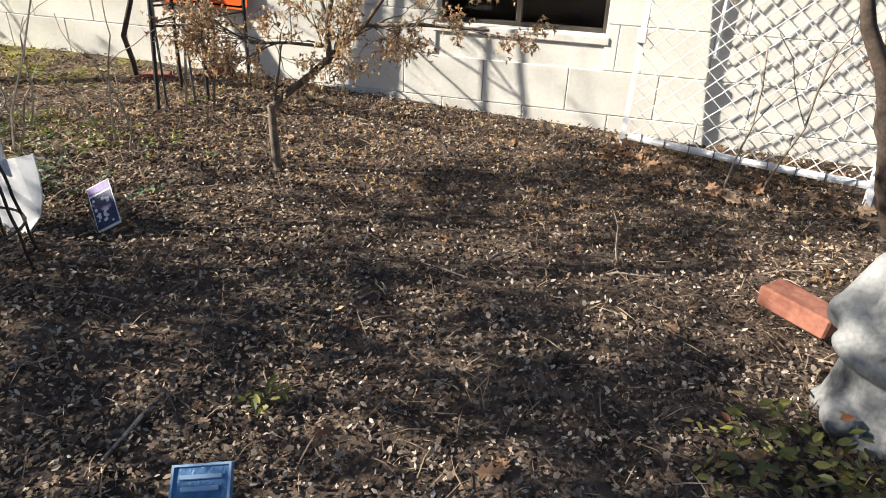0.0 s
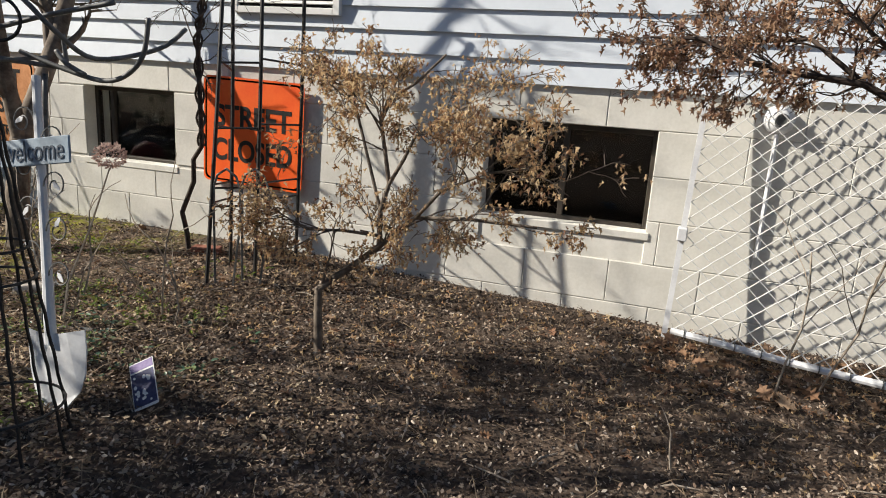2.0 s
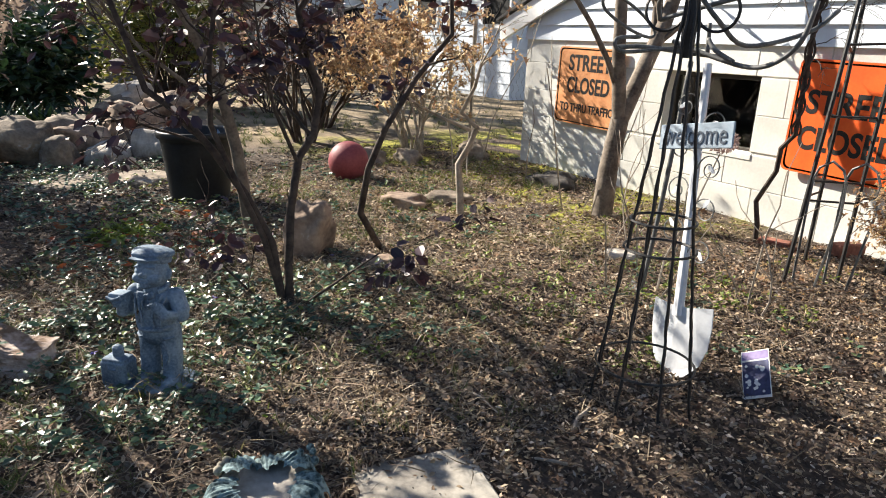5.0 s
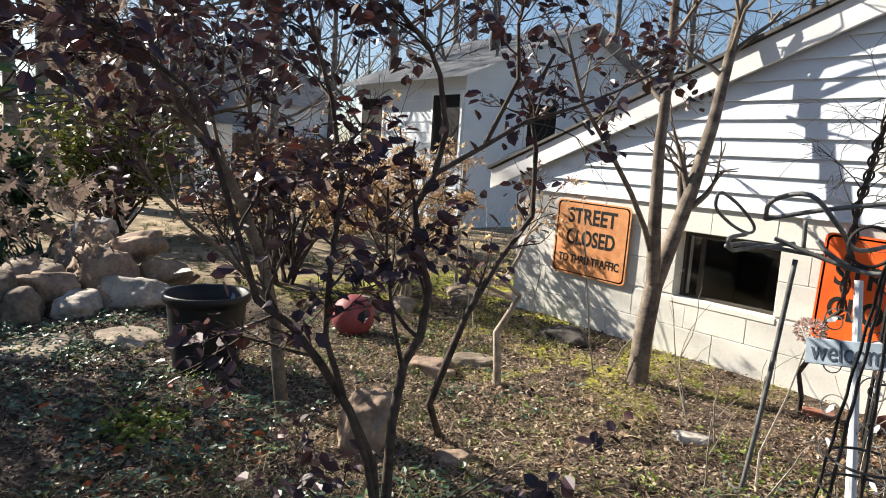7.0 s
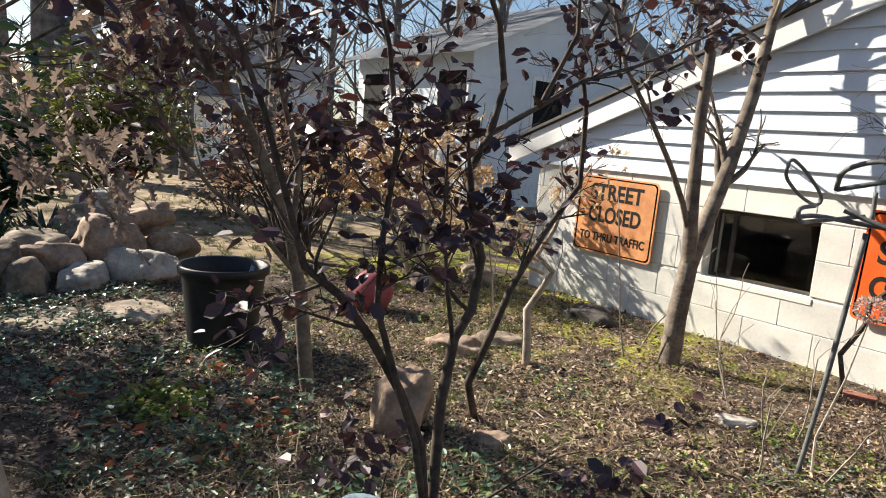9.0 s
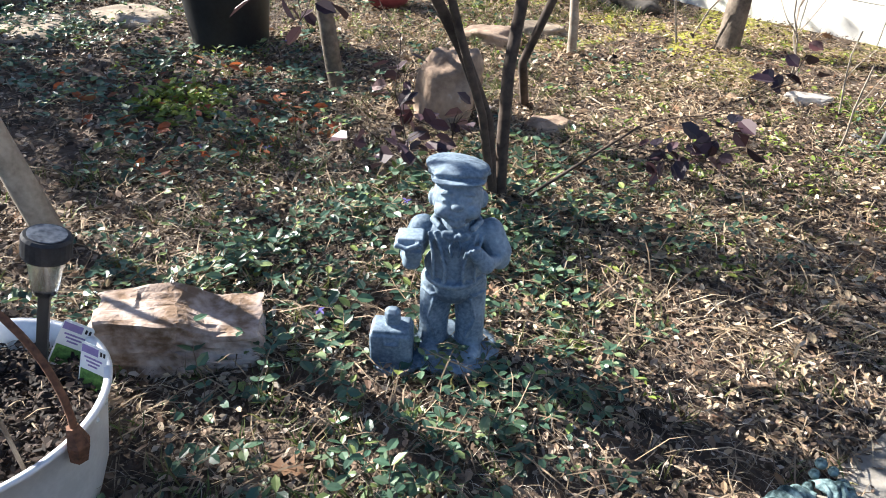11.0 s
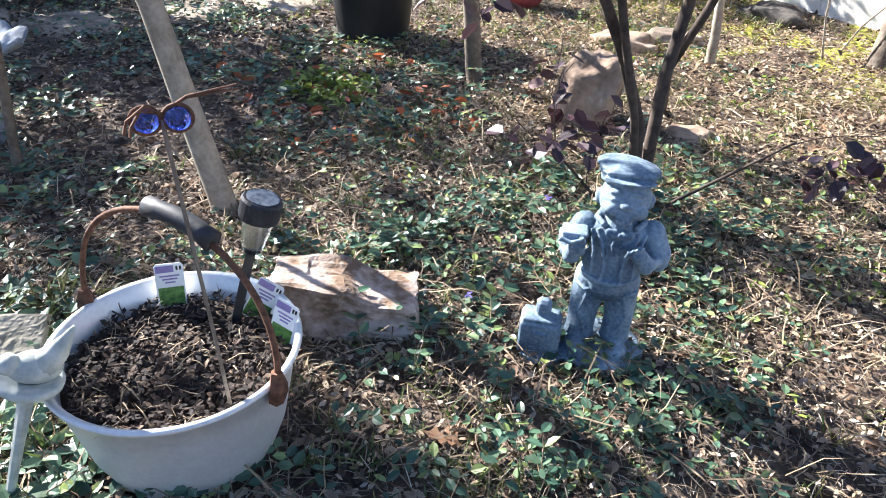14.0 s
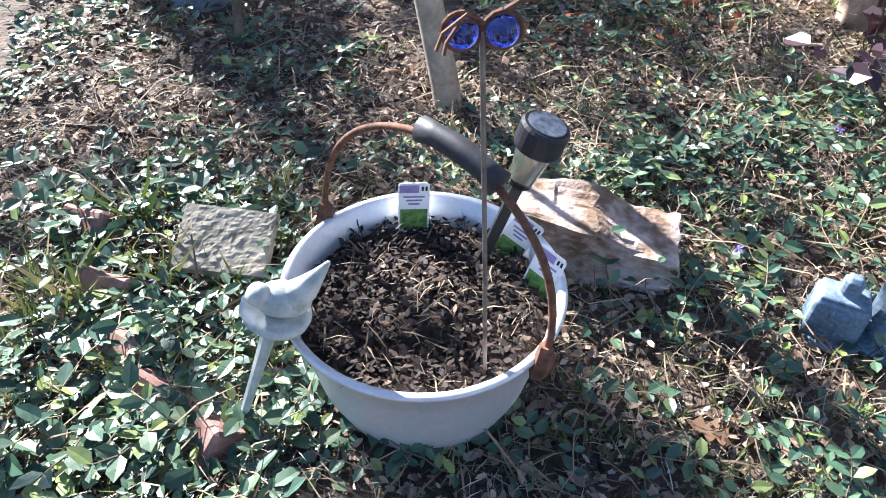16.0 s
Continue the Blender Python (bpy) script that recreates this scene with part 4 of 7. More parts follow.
build_plant("maple_tree", (2.0, -0.78, -0.05),
            [[(2.0, -0.78, -0.12), (1.86, -0.86, 0.16), (1.80, -0.9, 0.37), (1.73, -0.9, 0.55), (1.65, -0.9, 0.68), (1.62, -0.9, 0.77), (1.66, -0.9, 0.83), (1.68, -0.9, 0.92), (1.62, -0.88, 1.04), (1.56, -0.85, 1.2), (1.6, -0.8, 1.5)],
             [(1.62, -0.88, 1.04), (1.42, -0.9, 1.14), (1.24, -0.92, 1.16), (1.11, -0.94, 1.18), (0.93, -0.96, 1.25), (0.78, -0.96, 1.25)],
             [(1.42, -0.9, 1.14), (1.26, -0.85, 1.27), (1.10, -0.8, 1.26), (0.88, -0.8, 1.25)],
             [(1.59, -0.86, 1.1), (1.50, -0.9, 1.22), (1.33, -0.95, 1.34), (1.2, -1.0, 1.45)],
             [(1.64, -0.88, 0.98), (1.8, -0.95, 1.1), (2.0, -1.0, 1.2)]],
            M_BARK_DARK, "crooked dark Japanese maple with clinging brown leaves", "tree", (M_BROWNLEAF, "maple", 3, 0.026, 0.016, 0.22), 12,
            [5, 18, 16, 16, 12], 3, 0.17, [(0.030, 0.014), (0.013, 0.004), (0.009, 0.003), (0.010, 0.004), (0.010, 0.004)], 0.03, 0.9, 0.15)

build_plant("purple_shrub", (-1.75, -2.87, 0.05),
            [[(-1.75, -2.88, 0.0), (-1.76, -2.92, 0.33), (-1.78, -3.0, 0.51), (-1.79, -3.1, 0.67), (-1.81, -3.19, 0.79), (-1.82, -3.29, 0.87), (-1.84, -3.33, 1.02), (-1.85, -3.40, 1.25)],
             [(-1.74, -2.87, 0.0), (-1.76, -2.86, 0.25), (-1.78, -2.84, 0.44), (-1.79, -2.80, 0.63), (-1.79, -2.74, 0.71), (-1.80, -2.71, 0.87), (-1.81, -2.75, 0.98), (-1.81, -2.78, 1.13), (-1.82, -2.70, 1.24)],
             [(-2.30, -2.20, 0.02), (-2.15, -2.40, 0.30), (-2.04, -2.41, 0.52), (-2.04, -2.33, 0.69), (-2.03, -2.19, 0.90), (-2.02, -2.03, 1.08), (-2.01, -2.05, 1.35), (-2.01, -2.11, 1.54), (-2.0, -2.0, 1.73)],
             [(-1.82, -2.70, 1.24), (-1.82, -2.50, 1.34), (-1.83, -2.30, 1.44), (-1.84, -2.02, 1.52), (-1.84, -1.75, 1.62), (-1.85, -1.45, 1.75)],
             [(-1.82, -2.70, 1.24), (-1.80, -2.68, 1.38), (-1.80, -2.72, 1.55), (-1.80, -2.77, 1.63), (-1.80, -2.88, 1.71), (-1.80, -3.0, 1.79), (-1.80, -3.08, 1.95)],
             [(-1.83, -2.49, 1.34), (-1.82, -2.36, 1.58), (-1.81, -2.39, 1.76), (-1.81, -2.35, 1.92), (-1.80, -2.25, 2.05)],
             [(-1.75, -2.87, 0.0), (-1.75, -2.95, 0.35), (-1.75, -3.04, 0.57), (-1.75, -3.11, 0.76), (-1.76, -3.10, 0.95), (-1.78, -3.06, 1.18), (-1.77, -3.11, 1.43), (-1.77, -3.17, 1.59), (-1.76, -3.22, 1.75)],
             [(-1.85, -3.40, 1.25), (-1.86, -3.47, 1.42), (-1.88, -3.59, 1.51), (-1.89, -3.70, 1.56), (-1.90, -3.80, 1.66)],
             [(-1.74, -2.88, 0.02), (-1.68, -2.80, 0.12), (-1.60, -2.70, 0.22), (-1.52, -2.60, 0.32)],
             [(-1.76, -2.90, 0.02), (-1.84, -3.0, 0.14), (-1.90, -3.1, 0.26)],
             [(-1.79, -2.80, 0.60), (-1.72, -2.90, 0.80), (-1.70, -2.95, 1.0), (-1.68, -2.97, 1.2)]],
            M_BARK_DARK, "open purple-leaved shrub with several dark stems", "shrub", (M_PURPLE, "round", 2, 0.047, 0.026, 0.23), 21,
            [8, 5, 9, 16, 20, 16, 14, 20, 2, 3, 12], 2, 0.20, [(0.017, 0.008), (0.018, 0.011), (0.017, 0.007), (0.010, 0.004), (0.011, 0.004), (0.009, 0.004), (0.012, 0.005), (0.008, 0.003), (0.007, 0.003), (0.006, 0.003), (0.008, 0.003)], 0.0, 0.5, 0.35, 0.12)

build_plant("forked_tree", (-2.29, -0.79, 0.06),
            [[(-2.29, -0.80, -0.05), (-2.29, -0.78, 0.12), (-2.29, -0.77, 0.36), (-2.29, -0.72, 0.65), (-2.29, -0.61, 0.87), (-2.29, -0.45, 1.19), (-2.29, -0.30, 1.60), (-2.3, -0.2, 1.95), (-2.3, -0.1, 2.35), (-2.3, -0.15, 2.9)],
             [(-2.29, -0.72, 0.62), (-2.28, -0.79, 1.0), (-2.28, -0.82, 1.40), (-2.27, -0.82, 1.9), (-2.27, -0.84, 2.4), (-2.25, -0.9, 3.0)],
             [(-2.29, -0.75, 0.80), (-2.29, -0.86, 0.98), (-2.3, -1.00, 1.17), (-2.3, -1.24, 1.41), (-2.32, -1.43, 1.60), (-2.35, -1.55, 1.9)],
             [(-2.3, -0.19, 2.0), (-2.2, -0.25, 2.25), (-1.95, -0.3, 2.45), (-1.6, -0.35, 2.7)]],
            M_BARK, "grey-brown forked tree standing close to the house wall", "tree", None, 31,
            [10, 10, 8, 8], 2, 0.4, [(0.066, 0.022), (0.042, 0.015), (0.018, 0.008), (0.013, 0.006)], 0.0, 0.3, 0.5)

build_plant("slender_tree", (-2.85, -2.70, 0.08),
            [[(-2.85, -2.69, 0.0), (-2.85, -2.72, 0.14), (-2.86, -2.76, 0.50), (-2.87, -2.81, 0.75), (-2.88, -2.91, 1.02), (-2.88, -2.99, 1.18), (-2.89, -3.14, 1.37), (-2.90, -3.27, 1.59), (-2.92, -3.35, 1.95)],
             [(-2.87, -2.81, 0.75), (-2.85, -2.80, 1.06), (-2.85, -2.89, 1.35), (-2.85, -2.94, 1.61), (-2.84, -2.92, 2.0)],
             [(-2.86, -2.80, 0.62), (-2.87, -2.99, 0.83), (-2.88, -3.15, 0.96), (-2.90, -3.28, 1.13), (-2.92, -3.38, 1.35)]],
            M_BARK, "slender grey-barked young tree in the periwinkle", "tree", (M_PURPLE, "oval", 2, 0.055, 0.03, 0.5), 41,
            [12, 11, 8], 2, 0.3, [(0.038, 0.010), (0.016, 0.006), (0.012, 0.005)], 0.0, 0.4, 0.5)

# Leaves above 2.25 m are out of view, added to shade the ground beyond.
build_plant("leaning_tree", (-2.21, -3.90, 0.07),
            [[(-2.20, -3.88, 0.0), (-2.21, -3.90, 0.14), (-2.23, -3.94, 0.36), (-2.25, -3.98, 0.60), (-2.28, -4.07, 0.9), (-2.33, -4.27, 1.35), (-2.4, -4.6, 2.0), (-2.45, -4.8, 2.8)],
             [(-2.35, -4.42, 1.5), (-2.45, -4.25, 1.9), (-2.5, -4.0, 2.3)],
             [(-2.37, -4.5, 1.7), (-2.2, -4.6, 2.2), (-2.1, -4.7, 2.8)]],
            M_BARK_PALE, "leaning smooth-barked young tree behind the planter tub, with an unseen crown added for shade", "tree", (M_BROWNLEAF, "oval", 3, 0.075, 0.05, 1.0), 43,
            [14, 12, 12], 2, 0.4, [(0.036, 0.016), (0.014, 0.006), (0.014, 0.006)], 0.0, 0.4, 0.75, 2.25)

build_plant("oak_sapling", (-2.62, -4.35, 0.07),
            [[(-2.62, -4.35, 0.0), (-2.6, -4.3, 0.5), (-2.55, -4.2, 0.95), (-2.45, -4.05, 1.3), (-2.3, -3.85, 1.48), (-2.15, -3.65, 1.5)],
             [(-2.55, -4.2, 0.95), (-2.35, -4.1, 1.15), (-2.2, -3.95, 1.2), (-2.05, -3.8, 1.15)],
             [(-2.45, -4.05, 1.3), (-2.5, -3.8, 1.5), (-2.55, -3.55, 1.62)]],
            M_BARK, "young oak with pinkish tan leaves still hanging", "tree", (M_HANGLEAF, "oak", 2, 0.046, 0.025, 0.42), 45,
            [7, 7, 7], 2, 0.24, [(0.014, 0.004), (0.007, 0.003), (0.007, 0.003)], 0.03, 1.2, 0.4)

build_plant("crooked_sapling", (-2.64, -1.55, 0.08),
            [[(-2.64, -1.55, 0.0), (-2.645, -1.56, 0.22), (-2.66, -1.57, 0.38), (-2.61, -1.53, 0.50), (-2.56, -1.52, 0.60), (-2.60, -1.60, 0.68), (-2.54, -1.56, 0.82), (-2.50, -1.55, 0.95)],
             [(-2.61, -1.53, 0.58), (-2.68, -1.66, 0.64), (-2.74, -1.78, 0.70), (-2.8, -1.9, 0.8)]],
            M_BARK_PALE, "thin crooked sapling trunk with a sharp bend", "tree", (M_TANLEAF, "maple", 1, 0.04, 0.02, 0.4), 51,
            [6, 6], 2, 0.2, [(0.024, 0.008), (0.011, 0.004)], 0.0, 0.8, 0.5)


# ---- boulders, slabs and the like ----
rock("boulder", pose(-2.32, -2.58, 0.17, 0, 14, 30), (0.19, 0.20, 0.36), M_ROCK, 1, "upright tan boulder standing at the foot of the shrub")
rock("flat_stone", pose(-3.13, -0.47, 0.10, 0, 0, 10), (0.38, 0.24, 0.15), M_ROCK_DARK, 2, "dark flat stone lying in the moss")
rock("stone", pose(-1.65, -1.24, 0.09, 0, 0, 40), (0.17, 0.11, 0.05), M_ROCK_WHITE, 3, "small pale flat stone on the soil")
rock("stone", pose(-3.02, -1.72, 0.09, 0, 0, 20), (0.32, 0.22, 0.12), M_ROCK, 4, "low tan stone half buried in the bed")
rock("stone", pose(-3.0, -1.4, 0.09, 0, 0, 60), (0.30, 0.2, 0.10), M_ROCK_GREY, 5, "low grey stone half buried in the bed")
rock("stone", pose(-2.05, -2.35, 0.08, 0, 0, 60), (0.16, 0.12, 0.08), M_ROCK, 6, "small tan stone beside the boulder")
for k, (px, py, sx) in enumerate(((-4.35, -1.0, 0.30), (-4.45, -1.3, 0.26), (-4.3, -0.4, 0.3), (-4.6, -0.2, 0.25))):
    rock("stone", pose(px, py, 0.11, 0, 0, 40 * k), (sx, 0.2, 0.16), M_ROCK_GREY, 60 + k, "grey border stone lying in the moss", group="border stones")


def build_long_rock():
    bm = bmesh.new()
    bmesh.ops.create_cube(bm, size=1.0)
    bmesh.ops.subdivide_edges(bm, edges=bm.edges[:], cuts=17, use_grid_fill=True)
    L, W, H = 0.29, 0.125, 0.122
    for v in bm.verts:
        x, y, z = v.co
        top = 1.0 - 0.26 / (1 + math.exp(-26 * (x - 0.08))) - 0.06 * x
        p = Vector((x * L, y * W * (1.0 + 0.15 * x), (z + 0.5) * H * top))
        ledge = noise.cell(Vector((x * 4.2 + 3, y * 2.5, z * 3.4 + 1)))
        p += Vector((0.006 * ledge, math.copysign(0.011, y) * ledge * (0.3 + abs(y)), 0.004 * ledge if z > 0.3 else 0))
        q = Vector((x * 3.0, y * 2.4, z * 5.5))
        p += noise.noise_vector(q) * 0.010 + noise.noise_vector(q * 3.5) * 0.0045
        v.co = p
    bmesh.ops.smooth_vert(bm, verts=bm.verts[:], factor=0.4, use_axis_x=True, use_axis_y=True, use_axis_z=True)
    ob = part("long_rock", bm, M_ROCK_PINK, smooth=False)
    ob.matrix_world = pose(-1.66, -3.79, 0.062, 0, 3, 63)
    tagged(ob, "long layered pinkish-tan rock lying beside the planter tub", "rock")


build_long_rock()


def build_paver():
    bm = bmesh.new()
    box(bm, -0.157, 0.157, -0.155, 0.155, 0, 0.05, 0.006)
    bmesh.ops.subdivide_edges(bm, edges=bm.edges[:], cuts=5, use_grid_fill=True)
    for v in bm.verts:
        v.co += Vector((noise.noise(v.co * 18), noise.noise(v.co * 18 + Vector((3, 1, 0))), 0.5 * noise.noise(v.co * 22))) * 0.004
    ob = part("paving_slab", bm, M_CONCRETE)
    ob.matrix_world = pose(-0.57, -2.93, ground_z(-0.57, -2.93) - 0.034, 1, -2, -12)
    tagged(ob, "square concrete paving slab sunk in the soil", "paver")


build_paver()

for k, (px, py, sx, sy, rz) in enumerate(((-4.75, -2.92, 0.5, 0.36, 10), (-4.75, -3.42, 0.55, 0.38, -15), (-4.6, -3.95, 0.5, 0.42, 25), (-4.9, -4.4, 0.5, 0.4, 5))):
    o = rock("stepping_stone", pose(px + 0.4, py - 0.1, 0.085, 0, 0, rz), (sx, sy, 0.07), M_ROCK_GREY, 20 + k, "flat grey stepping stone beside the rock border", group="stepping stones", facets=0.15)

for k, (px, py, pz, sx, sy, sz, mt) in enumerate((
        (-5.25, -3.75, 0.17, 0.50, 0.45, 0.34, M_ROCK), (-5.45, -3.35, 0.24, 0.42, 0.38, 0.34, M_ROCK_GREY), (-5.25, -3.12, 0.15, 0.26, 0.26, 0.26, M_ROCK_GREY),
        (-5.55, -2.95, 0.20, 0.46, 0.36, 0.28, M_ROCK), (-5.30, -2.80, 0.14, 0.42, 0.24, 0.18, M_ROCK_WHITE), (-5.75, -2.55, 0.30, 0.50, 0.44, 0.40, M_ROCK),
        (-5.35, -2.42, 0.18, 0.46, 0.30, 0.26, M_ROCK_WHITE), (-6.05, -2.25, 0.42, 0.42, 0.36, 0.24, M_ROCK), (-5.9, -2.1, 0.2, 0.5, 0.35, 0.25, M_ROCK_GREY),
        (-6.5, -2.45, 0.48, 0.36, 0.30, 0.26, M_ROCK_WHITE), (-5.3, -4.35, 0.2, 0.55, 0.5, 0.36, M_ROCK), (-6.3, -2.6, 0.25, 0.5, 0.4, 0.4, M_ROCK_GREY), (-5.8, -3.0, 0.22, 0.4, 0.4, 0.4, M_ROCK_GREY))):
    rock("fieldstone", pose(px + 0.22, py - 0.38, pz, 10 * (k % 3), 8 * (k % 2), 37 * k), (sx, sy, sz), mt, 30 + k, "rounded fieldstone piled in the rock border", group="rock border")


def build_ball():
    bm = bmesh.new()
    bmesh.ops.create_uvsphere(bm, u_segments=32, v_segments=20, radius=0.145)
    ob = part("garden_ball", bm, M_RED, smooth=True)
    ob.matrix_world = pose(-3.92, -1.71, 0.20)
    tagged(ob, "dull red gazing ball lying on the mossy ground", "ball")


build_ball()


def build_pot():
    p = thing("plant_pot", pose(-3.63, -2.80, 0.07), "large black plastic nursery pot half filled with soil", "plant pot")
    bm = bmesh.new()
    lathe(bm, [(0.165, 0.0), (0.17, 0.02), (0.205, 0.36), (0.212, 0.385), (0.226, 0.39), (0.229, 0.425), (0.222, 0.432), (0.208, 0.428), (0.198, 0.36), (0.18, 0.30)], 40)
    part("body", bm, M_PLASTIC, p, smooth=True)
    bm = bmesh.new()
    lathe(bm, [(0.19, 0.34), (0.1, 0.35), (0.0, 0.352)], 30)
    part("soil", bm, M_COMPOST, p, smooth=True)
    bm = bmesh.new()
    plate(bm, [(-0.018, 0), (0.018, 0), (0.012, 0.09), (-0.006, 0.1)], -0.001, 0.001)
    part("label_stick", bm, M_BLUE_PALE, p, at=pose(0.08, 0.10, 0.345, 10, 15, 40))


build_pot()


# ---- planter tub and what stands in it ----
TUB = Vector((-1.485, -4.135, 0.065))


def build_tub():
    t = thing("planter_tub", Matrix.Translation(TUB), "old aluminium cooking pot used as a planter", "planter")
    bm = bmesh.new()
    prof = [(0.0, 0.0), (0.118, 0.0), (0.138, 0.012), (0.155, 0.06), (0.172, 0.15), (0.181, 0.196), (0.188, 0.200), (0.190, 0.206), (0.186, 0.210), (0.178, 0.206), (0.168, 0.15), (0.160, 0.11)]
    lathe(bm, prof, 64)
    part("body", bm, M_ALU, t, smooth=True)
    bm = bmesh.new()
    rings = [(0.172, 0.158), (0.14, 0.168), (0.10, 0.163), (0.05, 0.172), (0.0, 0.170)]
    lathe(bm, rings, 48)
    for v in bm.verts:
        v.co.z += 0.008 * noise.noise(v.co * 28) + 0.006 * noise.noise(v.co * 70)
    part("soil", bm, M_COMPOST, t)
    lug_a, lug_b = Vector((-0.155, -0.10, 0.205)), Vector((0.155, 0.10, 0.205))
    side = Vector((-0.10, 0.155, 0)).normalized()
    up = (Vector((0, 0, 1)) * 0.97 + Vector((0.02, 0.03, 0)) * 2).normalized()
    mid = (lug_a + lug_b) / 2
    half = (lug_b - lug_a) / 2
    bm = bmesh.new()
    arc = [mid + half * (-math.cos(a)) * 1.06 + up * 0.225 * math.sin(a) ** 0.8 for a in (0.02 + (math.pi - 0.04) * i / 26 for i in range(27))]
    tube(bm, arc, 0.0048, 6)
    bail = part("bail_handle", bm, M_RUST, t, "rusty wire bail handle", smooth=True)
    bm = bmesh.new()
    g = [arc[i] + up * 0.006 for i in (12, 13, 14, 15, 16, 17)]
    tube(bm, g, [0.016, 0.0135, 0.0145, 0.0145, 0.0135, 0.016], 12)
    part("grip", bm, M_RUBBER, bail, "black rubber grip", smooth=True)
    for l, s in ((lug_a, -1), (lug_b, 1)):
        bm = bmesh.new()
        d = half.normalized() * s
        tube(bm, [l + d * 0.004 + Vector((0, 0, -0.03)), l + d * 0.012, l + d * 0.010 + Vector((0, 0, 0.028))], [0.012, 0.015, 0.008], 6)
        part("lug", bm, M_RUST, t, "rusty handle lug")
    for k in range(6):
        a = 0.9 + 0.22 * (k % 2) + (math.pi if k >= 3 else 0) + 0.1 * k
        bm = bmesh.new()
        bmesh.ops.create_uvsphere(bm, u_segments=8, v_segments=6, radius=0.005)
        part("rivet", bm, M_ALU, t, at=pose(0.176 * math.cos(a), 0.176 * math.sin(a), 0.18))


build_tub()
SOIL_Z = TUB.z + 0.165


def mulch_bits(n, r):
    a, q = rng.uniform(0, 2 * math.pi, n), np.sqrt(rng.uniform(0, 1, n)) * r
    return np.stack([TUB.x + q * np.cos(a), TUB.y + q * np.sin(a), SOIL_Z + 0.006 + rng.uniform(0, 0.008, n)], axis=1)


p = mulch_bits(2600, 0.163)
tagged(scatter("tub_mulch", M_TUBMULCH, "chip", p, rand_dirs(len(p), 0.5), rng.normal(0, 0.5, (len(p), 3)) + [0, 0, 1], rng.uniform(0.006, 0.018, len(p))), "dark bark mulch and dry bits in the tub", "mulch", kind="stuff")
p = mulch_bits(230, 0.16)
tagged(scatter("tub_straw", M_STRAW, "blade", p, rand_dirs(len(p), 0.3), rng.normal(0, 0.8, (len(p), 3)) + [0, 0, 1], rng.uniform(0.015, 0.05, len(p)), widths=0.8), "dry stems lying on the tub mulch", "mulch", kind="stuff")


def build_tag(m, kind, label):
    t = thing("plant_tag", m, label, "plant tag")
    w, h = 0.046, 0.082
    bm = bmesh.new()
    plate(bm, [(-w / 2, 0), (w / 2, 0), (w / 2, h - 0.004), (w / 2 - 0.004, h), (-w / 2 + 0.004, h), (-w / 2, h - 0.004)], 0, 0.0012)
    part("card", bm, M_TAG, t)
    bm = bmesh.new()
    plate(bm, [(-w * 0.44, 0.004), (w * 0.44, 0.004), (w * 0.44, 0.038), (-w * 0.44, 0.038)], -0.0008, 0.0)
    part("picture", bm, M_TAG_GREEN if kind != "blue" else M_TAG_BLUE, t)
    bm = bmesh.new()
    plate(bm, [(-w * 0.46, 0.066), (w * 0.16, 0.066), (w * 0.16, 0.078), (-w * 0.46, 0.078)], -0.0008, 0.0)
    part("heading", bm, M_TAG_PURPLE, t)
    for k, q in enumerate((0.058, 0.052, 0.046)):
        bm = bmesh.new()
        plate(bm, [(-w * (0.34 - 0.08 * k), q), (w * (0.34 - 0.08 * k), q), (w * (0.34 - 0.08 * k), q + 0.0025), (-w * (0.34 - 0.08 * k), q + 0.0025)], -0.0008, 0.0)
        part("print_line", bm, M_TAG_PURPLE, t)
    bm = bmesh.new()
    for a in (0.24, 0.36):
        box(bm, w * a, w * (a + 0.07), -0.0008, 0, 0.069, 0.076)
    part("code_mark", bm, M_BLACK, t)
    return t


build_tag(pose(-1.625, -4.115, SOIL_Z + 0.005, -8, 2, 80), "green", "white plant tag with a leaf picture in the tub")
build_tag(pose(-1.545, -4.005, SOIL_Z - 0.006, -14, 28, 52), "green", "white plant tag leaning behind the solar light")
build_tag(pose(-1.462, -3.987, SOIL_Z - 0.008, -16, 8, 30), "green", "white plant tag against the tub rim")


